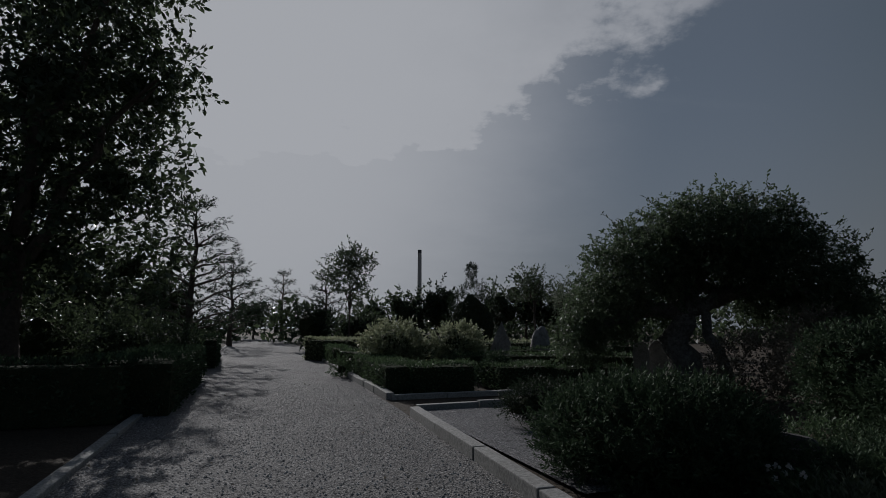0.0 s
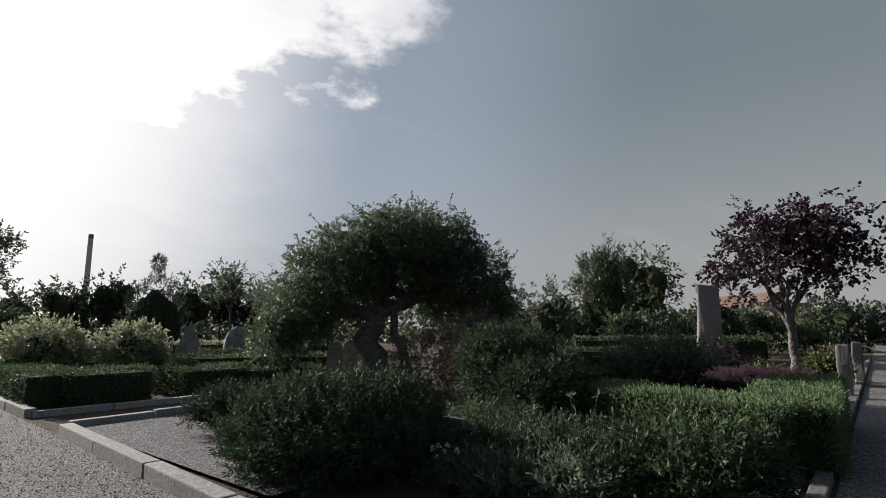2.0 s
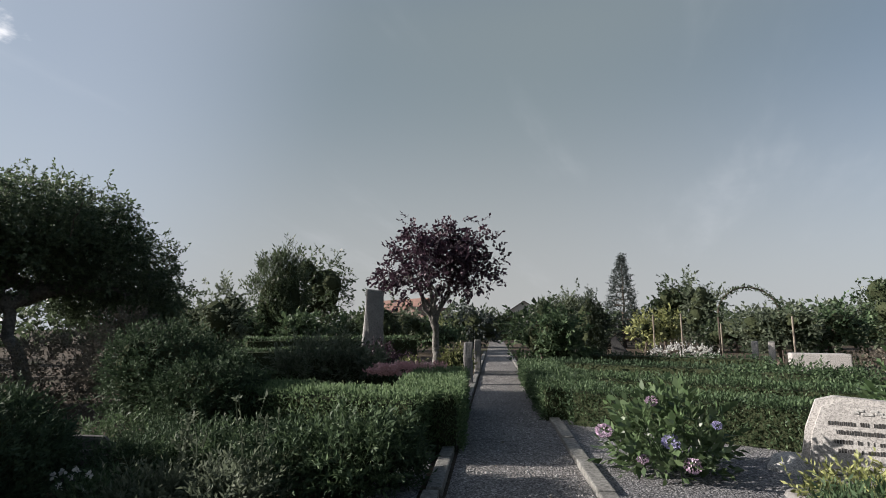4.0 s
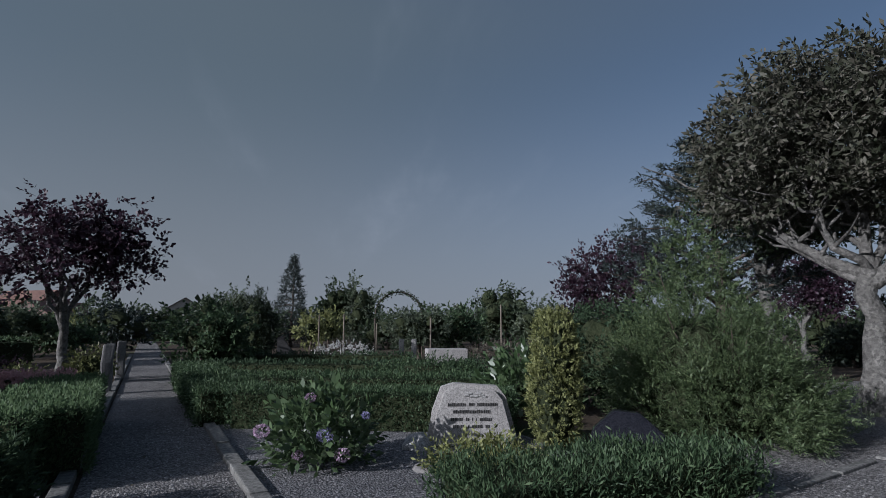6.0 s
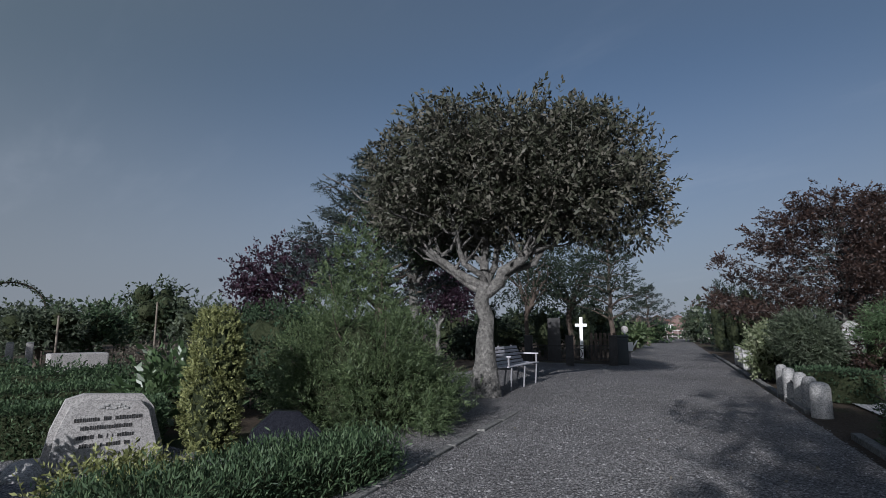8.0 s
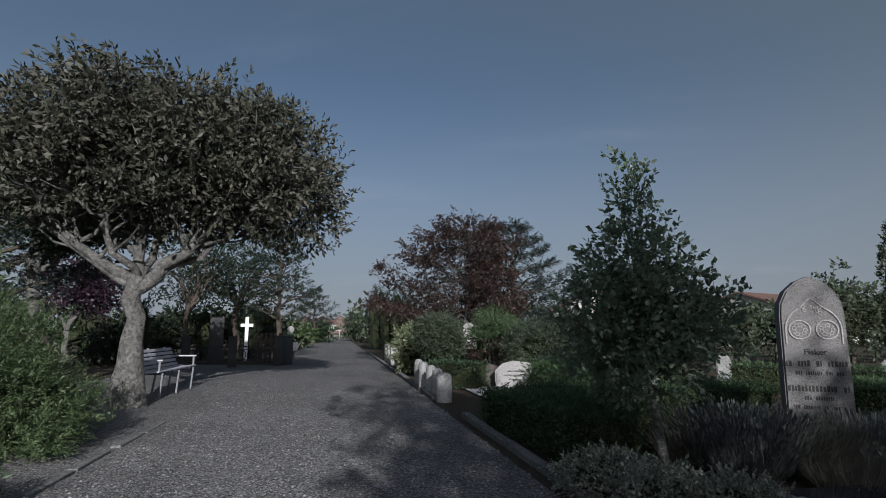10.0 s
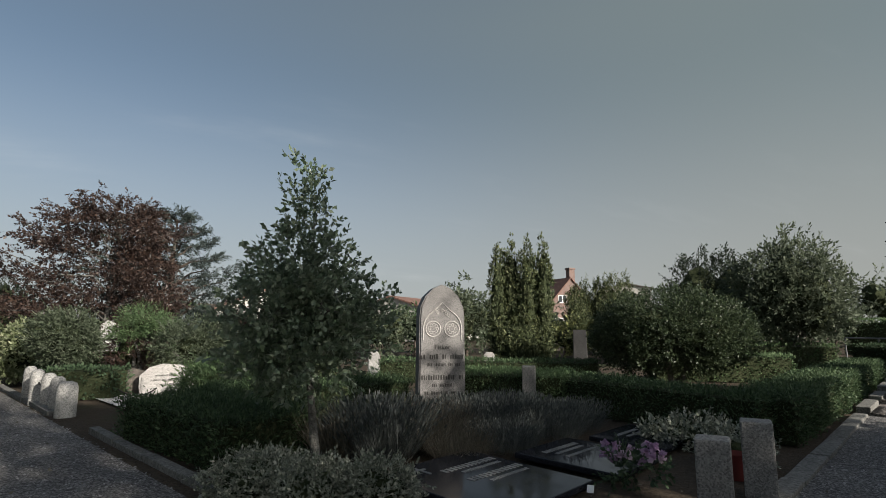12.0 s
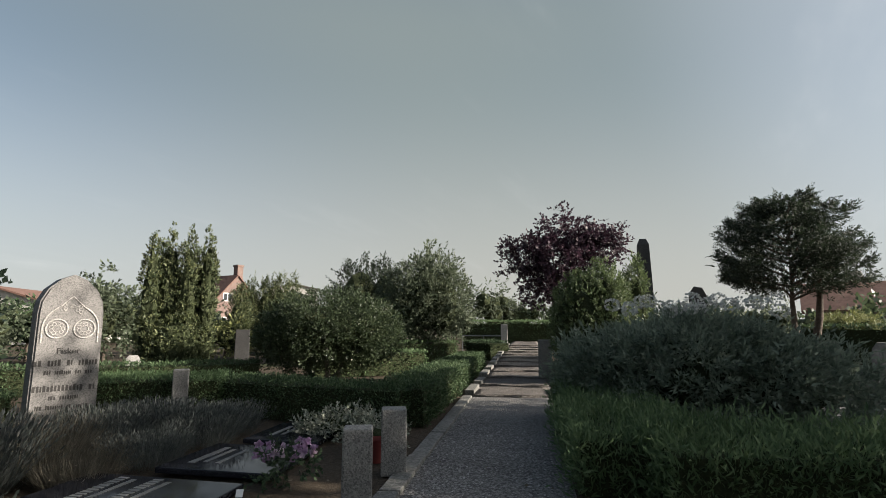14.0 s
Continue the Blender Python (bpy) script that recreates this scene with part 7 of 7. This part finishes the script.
yc = [(-0.62, 0, 1.55, 0.24, 0.26, 1.95), (-0.22, 0.1, 1.6, 0.26, 0.28, 2.0), (0.18, -0.05, 1.65, 0.24, 0.26, 2.0), (0.62, 0, 1.68, 0.23, 0.25, 2.0), (-0.4, 0.25, 1.5, 0.26, 0.26, 1.85), (0.4, 0.25, 1.4, 0.26, 0.26, 1.8), (0.0, -0.1, 0.7, 0.72, 0.4, 0.8)]
bush("golden_yew", "tall golden columnar yew group with pointed tips", "bush", spot(168.4, 16.5), yc, 5200, 9, 0.05, 0.07, 0.45, "yewgold", out=0.6, lift=1.0, core=0.84, bumpy=0.09, fan=0.13)
for az, d, h, w in [(162.6, 30, 3.2, 0.8), (161.2, 30, 3.3, 0.8), (159.9, 30, 3.5, 0.9), (158.8, 31, 3.6, 0.8), (163.4, 28, 2.8, 0.7)]:
    bush("golden_yew", "golden-tipped columnar yew in the distance", "bush", spot(az, d), [(0, 0, h * 0.45, w * 0.6, w * 0.6, h * 0.56)], 260, 18, (0.06, 0.06, 0.12), 0.11, 0.3, "yewgold", lift=1.3, core=0.85, group="distant golden yews")
bush("glossy_shrub", "broad dome of dark glossy shrub on a pale stem", "bush", spot(155.4, 13.8), [(0, 0, 1.15, 1.35, 1.2, 0.85), (-0.6, 0.1, 1.0, 0.95, 0.9, 0.7), (0.7, 0, 1.1, 0.9, 0.9, 0.7)], 2300, 20, 0.07, 0.058, 0.5, "dark_leaf", lift=0.3, core=0.62, stem=(0.8, 0.06, 3), bumpy=0.1)
bush("glossy_shrub", "tall grey-green shrub with upright shoots", "bush", spot(146.2, 21.5), [(0, 0, 2.3, 1.35, 1.2, 1.5), (0.5, 0, 2.0, 1.1, 1.1, 1.6), (-0.5, 0, 2.0, 1.0, 1.0, 1.3)], 900, 22, (0.12, 0.12, 0.18), 0.12, 0.4, "olive", lift=0.7, core=0.7, stem=(1.2, 0.08, 3), bumpy=0.16)
bush("yew_bush", "dark upright yew behind the grey-green shrub", "bush", spot(152.4, 24.0), [(0, 0, 1.8, 1.1, 1.0, 2.1), (0.9, 0, 1.7, 0.9, 0.9, 2.0)], 620, 22, (0.1, 0.1, 0.16), 0.11, 0.35, "pine", lift=1.1, core=0.85)
headstone(spot(163.0, 19.0), 160, scaled([(-0.5, 0), (0.5, 0), (0.45, 1.0), (-0.45, 1.0)], 0.42, 1.15), 0.35, "dark_stone", "dark square stone pillar behind the hedge")
headstone(spot(171.5, 15.0), 170, scaled(ROUND_TOP, 0.3, 0.62), 0.2, "granite_pale", "small pale stone pillar behind the hedge")
for az, d, w, top, leaf, kk in [(173.6, 24, 2.0, 3.3, "olive", 260), (176.0, 30, 2.4, 3.0, "dark_leaf", 200), (166.0, 32, 2.4, 2.4, "olive", 180), (164.4, 26, 1.6, 1.5, "gold", 160), (178.6, 28, 3.0, 2.4, "hedge", 200), (-178.0, 24, 2.4, 2.0, "olive", 200), (-174.0, 22, 2.2, 2.2, "dark_leaf", 200), (-169.5, 22, 2.4, 2.6, "dark_leaf", 220), (-166.5, 19, 1.9, 2.0, "copper", 220), (139.7, 50, 3.8, 4.9, "olive", 260), (137.0, 52, 4.0, 4.0, "dark_leaf", 220), (143.2, 46, 3.6, 4.0, "olive", 200), (150.0, 34, 4.0, 3.0, "dark_leaf", 220), (157.0, 38, 4.0, 2.8, "dark_leaf", 200), (116.8, 26, 2.4, 2.3, "olive", 200), (119.0, 32, 2.0, 1.9, "gold", 160), (123.4, 30, 2.4, 1.9, "dark_leaf", 180), (107.0, 30, 2.6, 1.6, "hedge", 160), (170.4, 28, 2.4, 2.4, "dark_leaf", 180)]:
    far_tree(az, d, w, top, 0.05, leaf, {"olive": "grey-green shrub beyond the hedges", "dark_leaf": "dark green shrub beyond the hedges", "gold": "yellow-green shrub beyond the hedges", "hedge": "green shrub beyond the hedges", "copper": "copper-tinted shrub behind the holly"}[leaf], kk, 24, 0.06, "shrub")
house(spot(163.7, 80), 205, 7.0, 12.0, 4.2, 7.6, "brick", "tiles", "red brick gabled house with a stepped chimney", [(-1.4, 4.4, 1.3, 1.0), (-2.0, 1.2, 1.4, 1.3), (2.0, 1.2, 1.4, 1.3)], (0.6, 0.6, 8.8))
house(spot(158.6, 85), 160, 6.0, 9.0, 6.4, 7.0, "render", "slate", "flat pale house block beyond the yews")
house(spot(-179.0, 55), 150, 9.0, 14.0, 2.6, 4.0, "render", "tiles", "low white house with red roof behind the holly")
house(spot(-167.5, 48), 205, 7.0, 12.0, 2.6, 4.1, "render", "tiles", "white-walled house with red roof behind the holly")
tree("purple_plum", "dark purple-leaved tree beyond the west path", "tree", spot(133.0, 27.0), 1.9, 0.16, [(0, 0, 4.2, 2.0, 1.9, 1.5), (1.5, 0, 4.6, 1.2, 1.2, 0.8), (-1.5, 0, 4.4, 1.3, 1.3, 0.9), (0.2, 0, 5.4, 1.4, 1.3, 0.8), (-0.8, 0, 3.0, 1.3, 1.2, 0.9), (1.8, 0, 5.1, 0.9, 0.9, 0.5)], 760, 26, 0.14, 0.13, 0.65, "purple", "bark_dark", 9, shell=0.25, bumpy=0.2)
bush("thuja_block", "dark dense thuja block beside the west path", "bush", spot(130.3, 13.6), [(0, 0, 1.25, 0.75, 0.7, 1.3), (0.35, 0, 1.3, 0.5, 0.6, 1.25), (-0.45, 0, 1.1, 0.45, 0.6, 1.2)], 2600, 10, 0.07, 0.07, 0.45, "thuja", lift=0.6, core=0.85, bumpy=0.1, fan=0.15)
bush("columnar_yew", "narrow dark conifer column beside the obelisk", "bush", spot(126.4, 14.4), [(0, 0, 1.2, 0.28, 0.28, 1.45)], 260, 22, 0.05, 0.09, 0.3, "thuja", lift=1.0, core=0.86)
ob_ = thing("obelisk", spot(125.6, 21.0), "tall dark granite obelisk with pointed top", "obelisk", rz=128)
bm = box_bm(0.62, 0.62, 4.1, 0.0)
for v in bm.verts:
    if v.co.z > 2:
        v.co.x *= 0.6
        v.co.y *= 0.6
        v.co.z -= 0.2
tip_face = [fc_ for fc_ in bm.faces if fc_.normal.z > 0.9]
r = bmesh.ops.inset_region(bm, faces=tip_face, thickness=0.12)
for fc_ in tip_face:
    for v in fc_.verts:
        v.co.z += 0.2
part("shaft", bm_mesh("shaft", bm, M["dark_stone"]), ob_)
part("plinth", bm_mesh("plinth", box_bm(0.95, 0.95, 0.5, 0.04), M["granite"]), ob_)
headstone(spot(121.3, 22.0), 120, [(-0.3, 0), (0.3, 0), (0.28, 2.2), (0.15, 2.5), (-0.1, 2.55), (-0.27, 2.3)], 0.25, "slate", "tall dark rough-topped headstone")
headstone(spot(112.1, 15.0), 110, scaled(ROUND_TOP, 0.34, 0.95), 0.2, "rock", "dark round-topped headstone among plants")
headstone(spot(108.8, 13.6), 106, scaled(ROUND_TOP, 0.42, 0.95), 0.25, "rock", "dark round-topped headstone among plants")
headstone(spot(110.4, 12.0), 108, scaled(ROUND_TOP, 0.4, 0.6), 0.25, "rock", "low dark headstone on gravel")
cedar(spot(114.3, 21.0), "flat-topped layered cedar on twin pale trunks", 4.9, 2.2, "pine", 44, 8, 0.13, 0.54, 260, 0.11, True, trunks=2)
for az, d in ((112.2, 30.0), (111.3, 28.5), (109.8, 27.0), (110.5, 29.0)):
    bush("golden_thuja", "small golden cone-shaped thuja", "bush", spot(az, d), [(0, 0, 0.75, 0.42, 0.4, 0.9)], 160, 20, 0.06, 0.09, 0.3, "gold", lift=1.0, core=0.85, group="golden thujas")
hedge("tall dark hedge beyond the headstones", [(tuple(plan(124.0, 28.0))[:2], tuple(plan(104.0, 26.0))[:2], 1.0)], "hedge", 1.3, 0.09, dense=200)
house(spot(113.6, 72), 23.6, 9.0, 26.0, 2.8, 5.4, "brick", "tiles", "long brick building with red tiled roof and skylights")
tw = thing("church_tower", spot(110.2, 140), "slate-topped church tower in the distance", "tower")
part("wall", bm_mesh("wall", box_bm(3.2, 3.2, 8.0, 0), M["render"]), tw)
sp = bmesh.new()
bmesh.ops.create_cone(sp, cap_ends=True, segments=4, radius1=2.6, radius2=1.2, depth=3.6, matrix=Matrix.Translation((0, 0, 9.8)) @ pose(0, 0, 0, 0, 0, 45))
part("roof", bm_mesh("roof", sp, M["slate"]), tw)
hy_heads = []
rr = next_rng()
for i in range(20):
    hy_heads.append((-1.1 + 0.12 * i + rr.normal() * 0.08, rr.uniform(-0.4, 0.3), rr.uniform(1.36, 1.54), rr.uniform(0.06, 0.085), "white_petal"))
hb = bush("hydrangea_bush", "large dark green shrub with white mophead flowers", "bush", spot(122.0, 7.9), [(0, 0, 0.6, 1.3, 0.9, 0.6), (0.9, 0.2, 0.5, 0.9, 0.8, 0.5), (-0.8, 0.2, 0.55, 0.8, 0.7, 0.55), (0, 0.2, 0.9, 0.9, 0.7, 0.35)], 1900, 18, 0.06, 0.085, 0.3, "sage", lift=0.5, core=0.5, bumpy=0.14)
for (x, y, z, hr, mat) in hy_heads:
    v, f = flower_head(rr, (x * 0.75, y, z), hr, 90, hr * 0.42)
    part("flower_head", np_mesh("flower_head", v, f, M[mat]), hb, "white mophead")
hedge("low feathery thuja hedge at the path corner", [((-4.2, -0.9), (-5.3, 1.7), 1.0), ((-4.05, -0.93), (-7.5, -2.3), 0.9)], "hedge_bright", 0.42, 0.075, 0.2, 3300, 0.5, 0.6, 0.1, surveyed=False)
picket(spot(134.8, 14.1), 0.93, 0.3, "square dark granite gatepost beside the west path", "post_stone", rz=134)
picket(spot(138.6, 26.5, 0.4), 0.95, 0.28, "small granite post at the path end", "granite", rz=138)
rl = thing("pipe_rail", spot(140.6, 27.0, 0.0), "thin galvanised pipe rail at the path end", "rail", rz=120)
for x in (-1.0, 0.0, 1.0):
    v, f = tube_arrays([(x, 0, 0), (x, 0, 0.85)], [0.025, 0.025], 8)
    part("post", np_mesh("post", v, f, M["steel"]), rl)
v, f = tube_arrays([(-1.0, 0, 0.85), (1.0, 0, 0.85)], [0.025, 0.025], 8)
part("rail", np_mesh("rail", v, f, M["steel"]), rl)

# ---- plants in the shaded north-east plot ----
rr = next_rng()
for i, (az, d, h) in enumerate([(-38.0, 4.7, 0.62), (-41.5, 4.6, 0.7), (-44.0, 4.9, 0.55), (-36.0, 5.0, 0.6)]):
    t = thing("tall_weed", spot(az, d), "tall thin branching stems with small seed heads", "plant")
    for j in range(4):
        tip = (rr.normal() * 0.14, rr.normal() * 0.14, h * rr.uniform(0.7, 1.05))
        path = bent((0, 0, 0), tip, 0.0, 5, rr, 0.012)
        v, f = tube_arrays(path, [0.006, 0.0055, 0.005, 0.004, 0.0035, 0.003], 5)
        part("stem", np_mesh("stem", v, f, M["olive"]), t)
        base = np.repeat(np.array([tuple(p) for p in path[1:]]), 6, 0)
        v, f = leaf_cards(rr, base, unit(rr.normal(size=base.shape) + (0, 0, 0.4)), rr.uniform(0.02, 0.07, len(base)), 0.35)
        part("leaves", np_mesh("leaves", v, f, M["olive"]), t)
for i, (az, d, r, h, leaf, ll) in enumerate([(-34.0, 4.6, 0.3, 0.22, "olive", 0.09), (-40.0, 4.5, 0.35, 0.26, "olive", 0.09), (-46.0, 4.9, 0.42, 0.50, "box", 0.1), (-50.5, 4.8, 0.45, 0.58, "hedge", 0.1), (-54.0, 4.9, 0.28, 0.52, "box", 0.09), (-31.0, 4.8, 0.28, 0.2, "hedge", 0.07), (-43.0, 5.5, 0.4, 0.4, "box", 0.08), (-33.0, 5.6, 0.42, 0.34, "box", 0.07), (-36.5, 5.9, 0.45, 0.42, "box", 0.07), (-31.5, 6.6, 0.4, 0.4, "hedge", 0.07), (-39.5, 5.6, 0.4, 0.36, "hedge", 0.08)]):
    bush("perennial", "leafy green perennial in the shaded plot", "plant", spot(az, d), [(0, 0, h * 0.42, r, r, h * 0.5)], 260, 12, 0.04, ll * 0.6, 0.3, leaf, lift=0.6, core=0.5, shell=0.4)
t = thing("white_flowers", spot(-28.9, 4.75), "small white flowers on thin stems", "plant")
for j in range(7):
    x, y, z = rr.normal() * 0.12, rr.normal() * 0.1, rr.uniform(0.16, 0.36)
    v, f = tube_arrays(bent((0, 0, 0), (x, y, z), 0, 3, rr, 0.01), [0.004] * 4, 5)
    part("stem", np_mesh("stem", v, f, M["hedge"]), t)
    v, f = leaf_cards(rr, np.repeat(np.array([(x, y, z)]), 10, 0), unit(rr.normal(size=(10, 3)) + (0, 0, 0.4)), np.full(10, 0.03), 0.8)
    part("blossom", np_mesh("blossom", v, f, M["white_petal"]), t)
